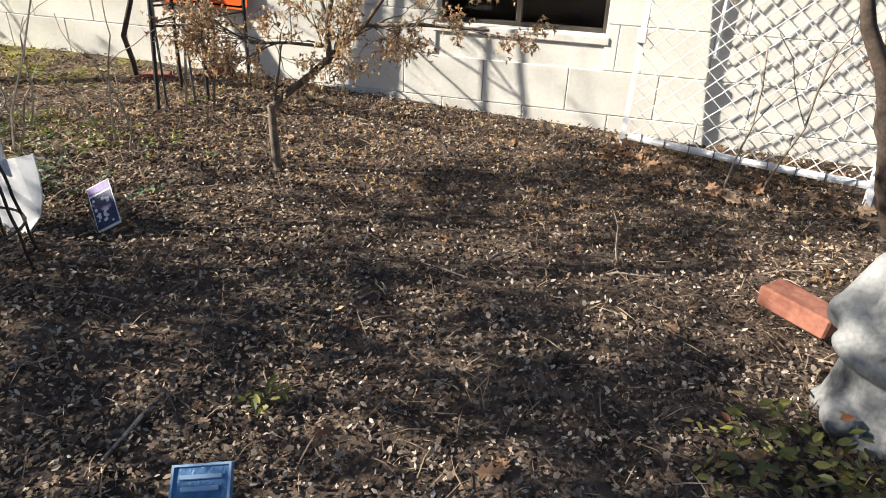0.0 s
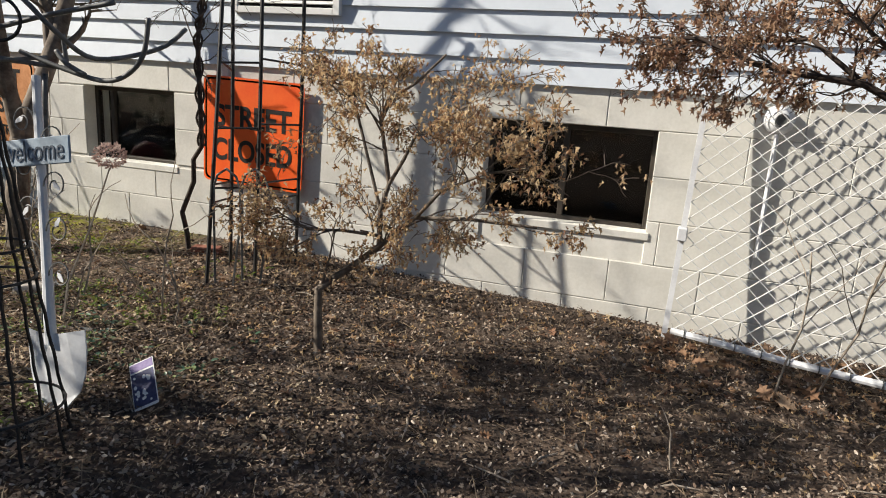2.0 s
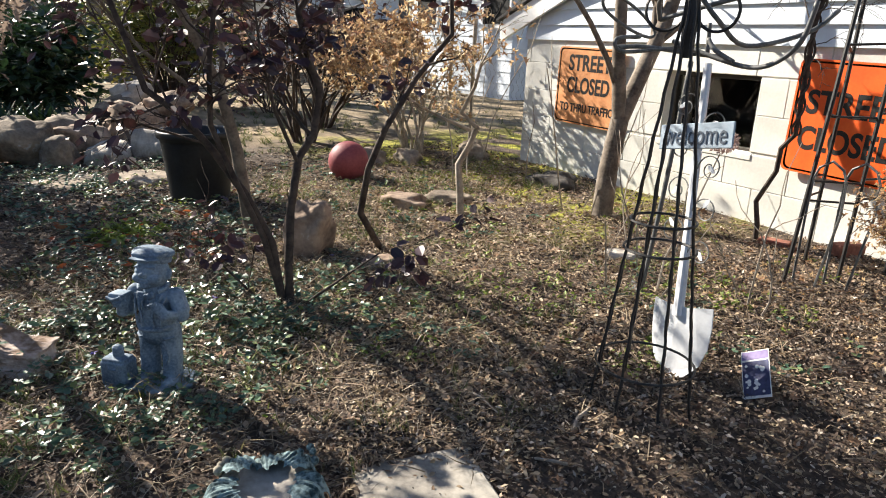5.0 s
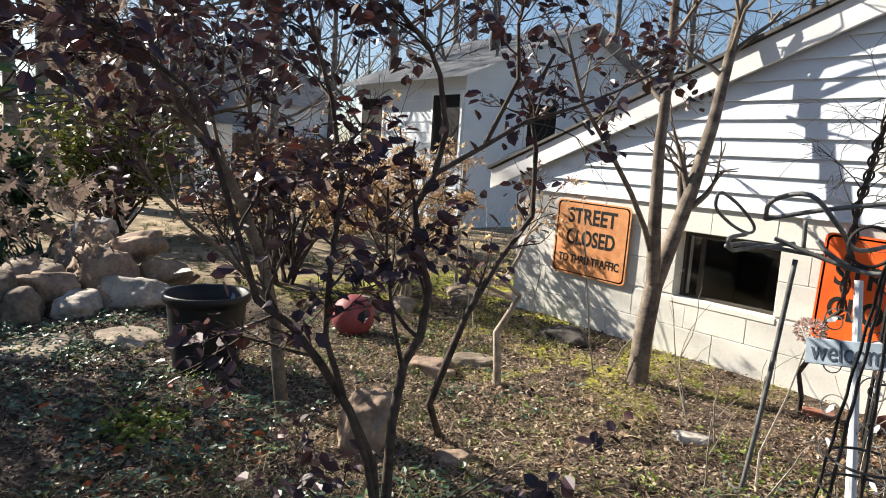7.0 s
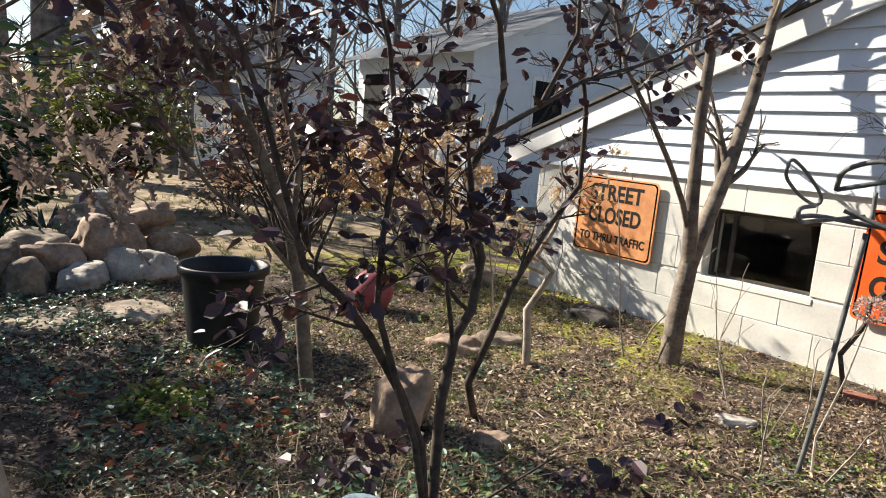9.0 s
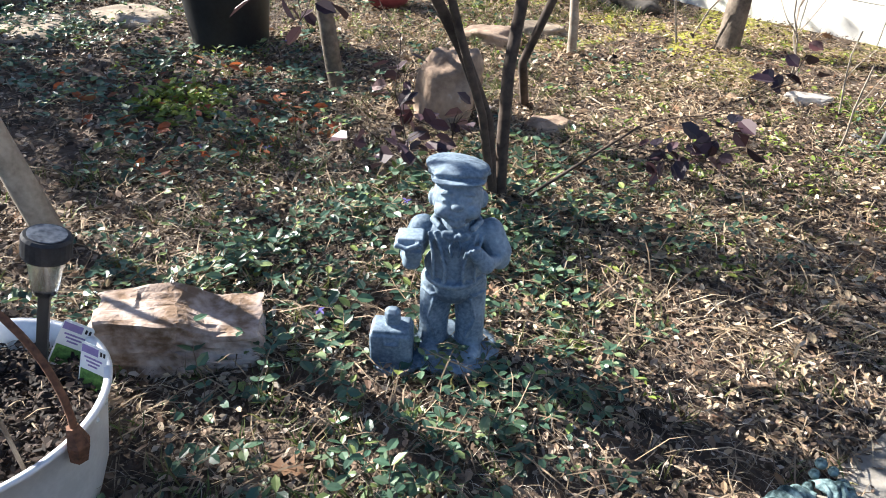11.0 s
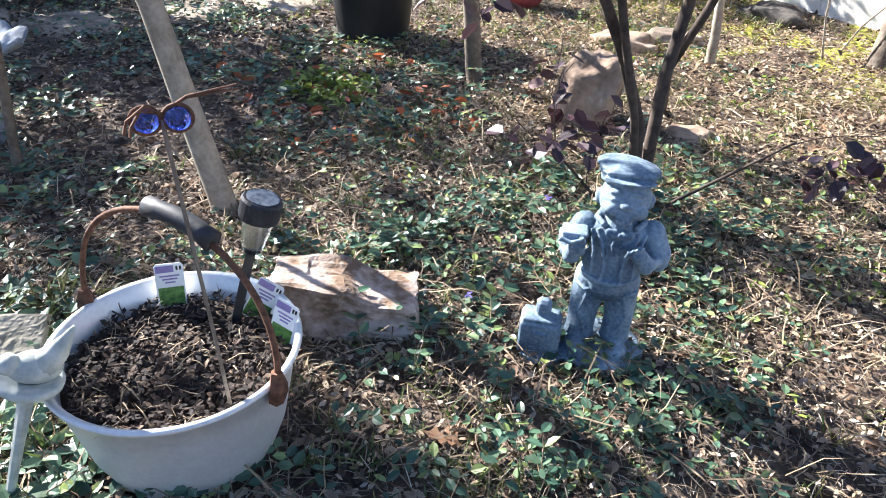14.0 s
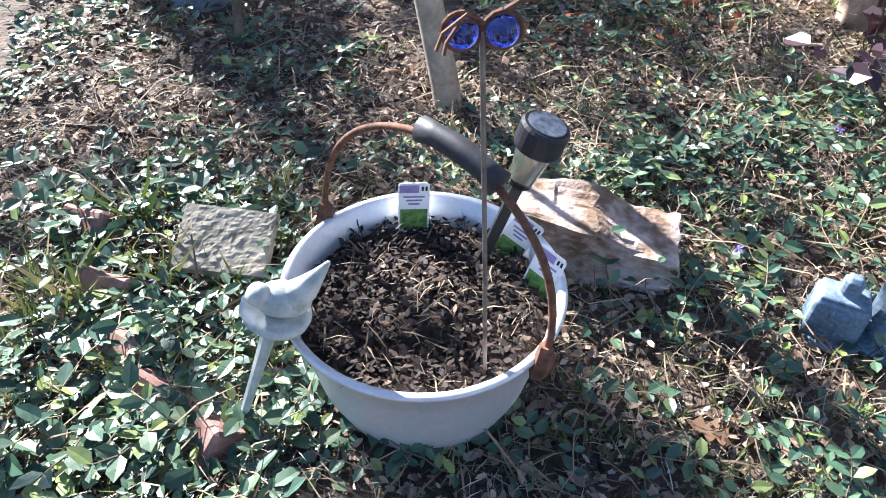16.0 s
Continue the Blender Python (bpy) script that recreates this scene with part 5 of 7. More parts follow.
def build_big_tag():
    t = thing("plant_tag", pose(-0.49, -1.84, 0.06, -35, -29, 15), "blueberry plant tag on a wire stuck in the soil", "plant tag")
    w, h = 0.088, 0.15
    bm = bmesh.new()
    plate(bm, [(-w / 2, 0), (w / 2, 0), (w / 2, h), (-w / 2, h)], 0, 0.0015)
    part("card", bm, M_TAG, t)
    bm = bmesh.new()
    plate(bm, [(-w * 0.47, 0.008), (w * 0.47, 0.008), (w * 0.47, 0.116), (-w * 0.47, 0.116)], -0.0008, 0.0)
    part("picture", bm, M_TAG_BLUE, t)
    bm = bmesh.new()
    plate(bm, [(-w * 0.47, 0.122), (w * 0.47, 0.122), (w * 0.47, 0.147), (-w * 0.47, 0.147)], -0.0008, 0.0)
    part("heading", bm, M_TAG_PURPLE, t)
    rnd = random.Random(4)
    for k in range(20):
        bm = bmesh.new()
        r = rnd.uniform(0.003, 0.0065)
        plate(bm, [(r * math.cos(a), r * math.sin(a)) for a in (2 * math.pi * i / 9 for i in range(9))], -0.0008, 0.0)
        part("print_spot", bm, M_TAG, t, at=pose(rnd.uniform(-0.4, 0.4) * w, -0.0009 - 0.00004 * k, rnd.uniform(0.015, 0.108)))
    bm = bmesh.new()
    tube(bm, [(0, 0.001, h), (-0.01, 0.01, h + 0.03), (-0.03, 0.04, h + 0.02), (-0.02, 0.06, h - 0.05)], 0.0022, 5)
    part("wire", bm, M_STRAW, t)


build_big_tag()


def build_solar_light():
    base, head = Vector((-1.545, -4.035, SOIL_Z - 0.01)), Vector((-1.518, -3.975, TUB.z + 0.388))
    q = (head - base).to_track_quat("Z", "Y").to_matrix().to_4x4()
    s = thing("solar_light", Matrix.Translation(base) @ q, "small solar path light leaning in the tub", "lamp")
    L = (head - base).length
    bm = bmesh.new()
    box(bm, -0.0075, 0.0075, -0.0075, 0.0075, 0, L - 0.075, 0.001)
    part("stake", bm, M_PLASTIC, s)
    bm = bmesh.new()
    lathe(bm, [(0.012, L - 0.085), (0.017, L - 0.08), (0.0245, L - 0.025), (0.0245, L - 0.018)], 18)
    part("lens", bm, M_CLEAR, s, "clear patterned plastic lens", smooth=True)
    bm = bmesh.new()
    lathe(bm, [(0.0, L - 0.02), (0.031, L - 0.02), (0.032, L - 0.016), (0.032, L + 0.010), (0.029, L + 0.014), (0.0, L + 0.014)], 26)
    part("cap", bm, M_RUBBER, s, "black round cap")
    bm = bmesh.new()
    lathe(bm, [(0.025, L + 0.0142), (0.025, L + 0.0155), (0.0, L + 0.0155)], 22)
    part("solar_cell", bm, M_SOLAR, s)
    return s


build_solar_light()


def build_stake():
    s = thing("dragonfly_stake", pose(-1.345, -4.092, SOIL_Z - 0.02), "rusty wire dragonfly stake with blue glass beads", "garden stake")
    H = 0.455
    bm = bmesh.new()
    tube(bm, [(0, 0, 0), (-0.012, -0.008, 0.2), (-0.03, -0.02, H)], 0.0028, 6)
    part("rod", bm, M_BARK, s, "weathered grey-brown rod")
    c = Vector((-0.03, -0.02, H))
    for k, dx in enumerate((-0.018, 0.018)):
        d = Vector((0.15, 0.99, 0)) * (1 if dx > 0 else -1)
        bm = bmesh.new()
        tube(bm, [c + d * (0.017 + 0.0160 * math.cos(t)) + Vector((0, 0, 0.0160 * math.sin(t))) for t in (0.42 * i for i in range(20))], 0.0028, 5)
        part("coil", bm, M_RUST, s)
        bm = bmesh.new()
        bmesh.ops.create_uvsphere(bm, u_segments=18, v_segments=12, radius=0.0145)
        part("bead", bm, M_BEAD, s, "blue glass bead", smooth=True, at=Matrix.Translation(c + d * 0.017))
    side = Vector((0.15, 0.99, 0))
    for k in range(2):
        bm = bmesh.new()
        tube(bm, [c + Vector((0, 0, 0.006)), c + side * 0.03 + Vector((-0.004 * k, 0, 0.024 - 0.002 * k)), c + side * 0.085 + Vector((0.004 * k, 0, 0.034 - 0.004 * k))], [0.0026, 0.0024, 0.0012], 5)
        part("antenna", bm, M_RUST, s)
    for k in range(2):
        bm = bmesh.new()
        tube(bm, [c + Vector((0.003, 0, 0.008)), c - side * (0.018 + 0.004 * k) + Vector((0.016, 0, 0.021 - 0.004 * k)), c - side * (0.038 - 0.003 * k) + Vector((0.02, 0, 0.008 - 0.008 * k)), c - side * (0.043 - 0.006 * k) + Vector((0.02, 0, -0.006 - 0.004 * k))], 0.0019, 5)
        part("wing", bm, M_RUST, s)


build_stake()


def build_gnome():
    base, top = Vector((-1.43, -4.40, 0.07)), Vector((-1.43, -4.315, 0.30))
    g = thing("figurine_stake", pose(base.x - 0.03, base.y, base.z + 0.03, -20, 3, 0), "chalky bird figurine on a stake beside the tub", "garden stake")
    bm = bmesh.new()
    tube(bm, [(0, 0, -0.04), (0, 0, 0.10), (0, 0, 0.19)], [0.006, 0.008, 0.011], 8)
    part("stake", bm, M_GNOME, g)
    bm = bmesh.new()
    lathe(bm, [(0.012, 0.185), (0.024, 0.20), (0.042, 0.212), (0.043, 0.22), (0.036, 0.222), (0.0, 0.216)], 22)
    part("dish", bm, M_GNOME, g, smooth=True)
    bm = bmesh.new()
    bmesh.ops.create_uvsphere(bm, u_segments=18, v_segments=12, radius=1.0, matrix=Matrix.Translation((0, 0.004, 0.238)) @ Matrix.Diagonal((0.024, 0.034, 0.022, 1)))
    bmesh.ops.create_uvsphere(bm, u_segments=14, v_segments=10, radius=0.015, matrix=Matrix.Translation((0.002, -0.026, 0.246)))
    tube(bm, [(0.001, 0.010, 0.238), (0.002, 0.026, 0.264), (0.003, 0.034, 0.286), (0.004, 0.040, 0.308)], [0.022, 0.016, 0.009, 0.003], 12)
    for v in bm.verts:
        v.co += Vector((noise.noise(v.co * 90), noise.noise(v.co * 90 + Vector((1, 2, 3))), 0)) * 0.002
    part("figure", bm, M_GNOME, g, smooth=True)


build_gnome()


def build_plaque(name, m, w, h, t, mat, relief, label, category):
    p = thing(name, m, label, category)
    bm = bmesh.new()
    bmesh.ops.create_grid(bm, x_segments=40, y_segments=30, size=0.5)
    for v in bm.verts:
        x, y = v.co.x, v.co.y
        e = min(0.5 - abs(x), 0.5 - abs(y))
        z = t if e > 0.001 else 0
        if e > 0.05:
            z += relief * (max(0, noise.noise(Vector((x * 9, y * 9, 4)))) + 0.6 * max(0, noise.noise(Vector((x * 20, y * 20, 9)))))
        v.co = Vector((x * w, y * h, z))
    part("slab", bm, mat, p)
    bm = bmesh.new()
    box(bm, -w / 2 + 0.004, w / 2 - 0.004, -h / 2 + 0.004, h / 2 - 0.004, -0.012, t * 0.6, 0.003)
    part("back", bm, mat, p)
    return p


build_plaque("stone_plaque", pose(-1.80, -4.405, 0.125, 27, 4, 70), 0.165, 0.125, 0.012, M_STONEWARE, 0.0025, "mossy cast plaque with raised leaves propped in the periwinkle", "plaque")
pl = build_plaque("blue_plaque", pose(0.40, -2.68, 0.085, 32, -2, 22), 0.105, 0.13, 0.008, M_BLUE, 0.002, "blue plaque with raised lettering stuck in the soil", "plaque")
for k in range(5):
    bm = bmesh.new()
    box(bm, -0.036 + 0.004 * (k % 2), 0.036 - 0.005 * (k % 3), -0.004, 0.004, 0.008, 0.0115, 0.001)
    part("raised_line", bm, M_BLUE_PALE, pl, at=pose(0, 0.04 - 0.02 * k, 0.001))
bm = bmesh.new()
for q in ((-0.05, -0.046, -0.062, 0.062), (0.046, 0.05, -0.062, 0.062), (-0.046, 0.046, -0.062, -0.058), (-0.046, 0.046, 0.058, 0.062)):
    box(bm, q[0], q[1], q[2], q[3], 0.006, 0.012)
part("rim", bm, M_BLUE_PALE, pl)


# ---- statues ----
def blob(bm, c, r, rot=(0, 0, 0)):
    m = Matrix.Translation(c) @ Euler([radians(a) for a in rot]).to_matrix().to_4x4() @ Matrix.Diagonal((*r, 1))
    bmesh.ops.create_uvsphere(bm, u_segments=20, v_segments=14, radius=1.0, matrix=m)


def limb(bm, pts, radii, sides=14):
    tube(bm, pts, radii, sides)
    for p, r in zip(pts, radii):
        blob(bm, p, (r, r, r))


def fused(ob, voxel, smooth=3):
    r = ob.modifiers.new("remesh", "REMESH")
    r.mode, r.voxel_size, r.use_smooth_shade = "VOXEL", voxel, True
    s = ob.modifiers.new("smooth", "SMOOTH")
    s.factor, s.iterations = 0.5, smooth
    return ob


def build_boy():
    bm = bmesh.new()
    lathe(bm, [(0.0, 0.0), (0.090, 0.0), (0.094, 0.010), (0.082, 0.019), (0.0, 0.021)], 28)
    for v in bm.verts:
        v.co.x *= 1.15
    for s in (-1, 1):
        # baggy trousers gathered over the shoes
        limb(bm, [(0.038 * s, -0.004, 0.045), (0.038 * s, 0, 0.085), (0.035 * s, 0.004, 0.135), (0.031 * s, 0.004, 0.180)], [0.030, 0.031, 0.034, 0.037])
        blob(bm, (0.038 * s, -0.004, 0.042), (0.033, 0.032, 0.008))
        blob(bm, (0.042 * s, -0.026, 0.026), (0.024, 0.042, 0.016))
        tube(bm, [(0.036 * s, -0.032, 0.16), (0.048 * s, -0.032, 0.11), (0.030 * s, -0.034, 0.062)], 0.0035, 6)
        tube(bm, [(0.018 * s, -0.030, 0.175), (0.044 * s, -0.036, 0.168), (0.064 * s, -0.018, 0.172)], 0.003, 6)
    limb(bm, [(0, 0.004, 0.185), (0, 0.002, 0.23), (0, 0.0, 0.285), (0, 0.002, 0.315)], [0.054, 0.050, 0.049, 0.036])
    blob(bm, (0, -0.002, 0.225), (0.062, 0.047, 0.036))
    blob(bm, (0, 0.0, 0.298), (0.068, 0.041, 0.028))
    # waistband, open waistcoat with a lower edge, braces, bow tie
    lathe(bm, [(0.0, 0.196), (0.060, 0.197), (0.0615, 0.203), (0.060, 0.208), (0.0, 0.210)], 28)
    for s in (-1, 1):
        tube(bm, [(0.040 * s, -0.030, 0.312), (0.026 * s, -0.049, 0.276), (0.017 * s, -0.053, 0.240), (0.020 * s, -0.050, 0.208)], 0.0046, 6)
        tube(bm, [(0.052 * s, -0.026, 0.308), (0.042 * s, -0.044, 0.268), (0.040 * s, -0.046, 0.212)], 0.0036, 6)
        tube(bm, [(0.006 * s, -0.052, 0.205), (0.034 * s, -0.048, 0.199), (0.056 * s, -0.022, 0.206)], 0.004, 6)
        blob(bm, (0.014 * s, -0.046, 0.312), (0.016, 0.008, 0.010), (0, -20 * s, 0))
        tube(bm, [(0.004 * s, -0.048, 0.310), (0.010 * s, -0.054, 0.290), (0.007 * s, -0.056, 0.270)], 0.0032, 6)
        tube(bm, [(0.030 * s, -0.034, 0.322), (0.046 * s, -0.014, 0.328), (0.034 * s, 0.020, 0.330)], 0.007, 6)
    blob(bm, (0, -0.050, 0.311), (0.006, 0.006, 0.006))
    # arms bent up to the chest, short wide sleeves, a folded paper on one shoulder
    limb(bm, [(-0.064, 0.004, 0.296), (-0.088, -0.010, 0.246), (-0.084, -0.046, 0.252), (-0.076, -0.058, 0.290)], [0.024, 0.021, 0.018, 0.016])
    limb(bm, [(0.064, 0.004, 0.296), (0.088, -0.008, 0.244), (0.060, -0.052, 0.256), (0.040, -0.058, 0.282)], [0.024, 0.021, 0.018, 0.016])
    for s in (-1, 1):
        limb(bm, [(0.066 * s, 0.002, 0.300), (0.084 * s, -0.006, 0.262)], [0.027, 0.0265], 12)
    box(bm, -0.114, -0.062, -0.078, -0.030, 0.296, 0.305, 0.003)
    box(bm, -0.110, -0.058, -0.072, -0.026, 0.307, 0.315, 0.003)
    tube(bm, [(-0.112, -0.076, 0.306), (-0.090, -0.082, 0.300), (-0.066, -0.076, 0.308)], 0.005, 6)
    for k in range(4):
        tube(bm, [(0.018 + 0.008 * k, -0.066, 0.276 + 0.006 * k), (0.022 + 0.008 * k, -0.070, 0.292 + 0.004 * k)], 0.0045, 6)
        tube(bm, [(-0.064 - 0.008 * k, -0.074, 0.276), (-0.066 - 0.008 * k, -0.078, 0.294)], 0.0045, 6)
    # head and face, tipped back a little
    neck = len(bm.verts)
    limb(bm, [(0, 0.004, 0.310), (0, 0.002, 0.345)], [0.027, 0.026])
    blob(bm, (0, -0.002, 0.384), (0.049, 0.048, 0.052))
    for s in (-1, 1):
        blob(bm, (0.023 * s, -0.028, 0.365), (0.022, 0.021, 0.017))
        blob(bm, (0.048 * s, 0.006, 0.380), (0.009, 0.012, 0.016))
        blob(bm, (0.019 * s, -0.043, 0.400), (0.015, 0.008, 0.0042), (0, 8 * s, 0))
        blob(bm, (0.019 * s, -0.042, 0.386), (0.010, 0.005, 0.0045))
    blob(bm, (0, -0.051, 0.377), (0.0115, 0.011, 0.0085))
    blob(bm, (0, -0.046, 0.385), (0.005, 0.006, 0.012))
    tube(bm, [(-0.016, -0.041, 0.363), (0, -0.048, 0.360), (0.016, -0.041, 0.363)], 0.0038, 6)
    tube(bm, [(-0.014, -0.042, 0.354), (0, -0.048, 0.350), (0.014, -0.042, 0.354)], 0.0045, 6)
    blob(bm, (0, -0.036, 0.343), (0.016, 0.013, 0.009))
    # flat cap: band, full crown pulled to the front, stiff peak
    lathe(bm, [(0.0, 0.412), (0.051, 0.414), (0.053, 0.428), (0.0, 0.432)], 28)
    blob(bm, (-0.003, 0.006, 0.442), (0.062, 0.056, 0.016), (8, 5, 0))
    blob(bm, (0.0, -0.018, 0.443), (0.056, 0.038, 0.012), (10, 0, 0))
    tube(bm, [(-0.056, -0.006, 0.434), (-0.040, -0.044, 0.434), (0, -0.056, 0.437), (0.040, -0.044, 0.434), (0.056, -0.006, 0.434)], 0.004, 6)
    blob(bm, (0, -0.044, 0.424), (0.050, 0.026, 0.0045), (8, 0, 0))
    bm.verts.ensure_lookup_table()
    bmesh.ops.rotate(bm, verts=bm.verts[neck:], cent=(0, 0.004, 0.345), matrix=Matrix.Rotation(radians(-13), 3, "X"))
    bmesh.ops.translate(bm, verts=bm.verts[neck:], vec=(0, -0.012, -0.010))
    # box bag with a handle standing on the same base
    box(bm, -0.166, -0.078, -0.076, -0.012, 0.008, 0.088, 0.005)
    box(bm, -0.162, -0.082, -0.072, -0.016, 0.088, 0.096, 0.004)
    box(bm, -0.136, -0.104, -0.056, -0.028, 0.094, 0.134, 0.008)
    tube(bm, [(-0.136, -0.074, 0.084), (-0.134, -0.078, 0.066), (-0.106, -0.078, 0.066), (-0.104, -0.074, 0.084)], 0.004, 6)
    lathe(bm, [(0.0, 0.0), (0.055, 0.0), (0.055, 0.010), (0.0, 0.012)], 18, (-0.112, -0.044))
    for v in bm.verts:
        v.co += noise.noise_vector(v.co * 55) * 0.0016
    ob = part("boy_statue", bm, M_STATUE)
    ob.matrix_world = pose(-1.352, -3.372, 0.072, 0, 0, 48) @ Matrix.Scale(0.92, 4)
    tagged(ob, "weathered blue-grey cement boy statue in a flat cap", "statue")
    fused(ob, 0.0021, 0)


build_boy()


def build_figure():
    bm = bmesh.new()
    lathe(bm, [(0.0, 0.0), (0.15, 0.0), (0.155, 0.03), (0.14, 0.05), (0.13, 0.12), (0.12, 0.24), (0.115, 0.30), (0.085, 0.38), (0.06, 0.44), (0.0, 0.46)], 36)
    for v in bm.verts:
        a = math.atan2(v.co.y, v.co.x)
        k = 1 + 0.09 * math.sin(6 * a + 4 * v.co.z) * max(0, 1 - v.co.z / 0.35)
        v.co.x *= k
        v.co.y *= k
    blob(bm, (0, 0.0, 0.50), (0.062, 0.066, 0.078))
    blob(bm, (0, 0.012, 0.515), (0.074, 0.074, 0.080))
    limb(bm, [(-0.095, 0, 0.38), (-0.14, -0.04, 0.27), (-0.06, -0.12, 0.25), (-0.01, -0.13, 0.29)], [0.045, 0.047, 0.036, 0.028])
    limb(bm, [(0.095, 0, 0.38), (0.14, -0.04, 0.27), (0.06, -0.12, 0.25), (0.01, -0.13, 0.29)], [0.045, 0.047, 0.036, 0.028])
    blob(bm, (-0.05, -0.10, 0.215), (0.10, 0.06, 0.040), (0, 12, 0))
    for s in (-1, 1):
        blob(bm, (0.07 * s, -0.09, 0.06), (0.05, 0.09, 0.055))
    ob = part("cement_figure", bm, M_STATUE_GREY)
    ob.matrix_world = pose(1.66, -1.93, -0.04, 0, 0, -30) @ Matrix.Scale(0.98, 4)
    tagged(ob, "grey cement robed garden figure with folded arms", "statue")
    fused(ob, 0.006, 2)


build_figure()


def build_birdbath():
    b = thing("bird_bath", pose(-2.96, -4.44, 0.06) @ Matrix.Scale(0.74, 4), "blue-grey cast bird bath with a fluted pedestal", "bird bath")
    bm = bmesh.new()
    lathe(bm, [(0.0, 0.0), (0.125, 0.0), (0.13, 0.03), (0.115, 0.055), (0.118, 0.065), (0.10, 0.12), (0.07, 0.22), (0.055, 0.32), (0.06, 0.37), (0.0, 0.38)], 40)
    for v in bm.verts:
        a = math.atan2(v.co.y, v.co.x)
        k = 1 + (0.05 * abs(math.sin(4 * a)) if v.co.z > 0.06 else 0)
        v.co.x *= k
        v.co.y *= k
    part("pedestal", bm, M_BLUEGREY, b, smooth=True)
    bm = bmesh.new()
    lathe(bm, [(0.0, 0.35), (0.08, 0.355), (0.17, 0.38), (0.25, 0.42), (0.265, 0.445), (0.25, 0.45), (0.16, 0.41), (0.0, 0.395)], 60)
    for v in bm.verts:
        a = math.atan2(v.co.y, v.co.x)
        r = math.hypot(v.co.x, v.co.y)
        k = 1 + 0.09 * abs(math.sin(4.5 * a)) * min(1, r / 0.2)
        v.co.x *= k
        v.co.y *= k
        v.co.z -= 0.03 * (1 - abs(math.sin(4.5 * a))) * min(1, r / 0.25)
    part("basin", bm, M_BLUEGREY, b, smooth=True)


build_birdbath()


def build_ornament():
    o = thing("fruit_ornament", pose(-0.64, -3.28, 0.03) @ Matrix.Scale(0.8, 4), "cast stone basin wreathed with leaves and grapes", "garden ornament")
    bm = bmesh.new()
    lathe(bm, [(0.0, 0.0), (0.10, 0.0), (0.11, 0.04), (0.12, 0.10), (0.135, 0.135), (0.12, 0.145), (0.06, 0.128), (0.0, 0.124)], 30)
    part("bowl", bm, M_ROCK_WHITE, o, smooth=True)
    rnd = random.Random(9)
    for k in range(9):
        a = 2 * math.pi * k / 9
        bm = bmesh.new()
        bmesh.ops.create_grid(bm, x_segments=22, y_segments=40, size=0.5)
        for v in bm.verts:
            x, y = v.co.x * 2, v.co.y * 2
            r = math.hypot(x, y)
            edge = 1 - 0.14 * abs(math.sin(5 * math.atan2(y, x + 0.2)))
            s = min(1, edge / max(r, 1e-6))
            x, y = x * s, y * s
            fan = math.atan2(y, x + 1.5)
            v.co = Vector((x * 0.062, y * 0.055, 0.036 * (1 - x * x) * (1 - 0.6 * y * y) - 0.02 * max(0, x) + 0.0042 * math.sin(fan * 26 + 1.2 * math.sin(4 * x + k)) * min(1, 1.3 - r)))
        part("cast_leaf", bm, M_VERDIGRIS, o, smooth=True, at=pose(0.122 * math.cos(a), 0.122 * math.sin(a), 0.122 + 0.018 * (k % 2), 12 * rnd.uniform(-1, 1), 28, math.degrees(a)))
    for k in range(4):
        a = 2 * math.pi * k / 4 + 0.5
        for i in range(11):
            bm = bmesh.new()
            bmesh.ops.create_uvsphere(bm, u_segments=10, v_segments=8, radius=rnd.uniform(0.010, 0.014))
            part("grape", bm, M_VERDIGRIS if k % 2 else M_STONEWARE, o, smooth=True, at=pose(0.15 * math.cos(a) + rnd.gauss(0, 0.019), 0.15 * math.sin(a) + rnd.gauss(0, 0.019), 0.135 + rnd.uniform(0, 0.025)))


build_ornament()


def build_dried_flower():
    d = thing("dried_flower", pose(-1.24, -1.46, 0.07), "tall dried flower head on a thin bare stalk", "plant")
    bm = bmesh.new()
    pts = [(0, 0, 0), (-0.03, 0.06, 0.14), (0.0, 0.16, 0.36), (0.01, 0.26, 0.58)]
    tube(bm, pts, [0.006, 0.005, 0.004, 0.003], 5)
    part("stalk", bm, M_BARK_PALE, d)
    n = 420
    v = rng.normal(0, 1, (n, 3))
    v /= np.linalg.norm(v, axis=1, keepdims=True)
    c = np.array([0.01, 0.265, 0.63])
    ob = scatter("flower_head", M_FLOWER, "oval", c + v * np.array([0.058, 0.058, 0.045]) * rng.uniform(0.75, 1.0, (n, 1)), v + rng.normal(0, 0.5, (n, 3)), rng.normal(0, 1, (n, 3)), rng.uniform(0.010, 0.02, n), d)


build_dried_flower()


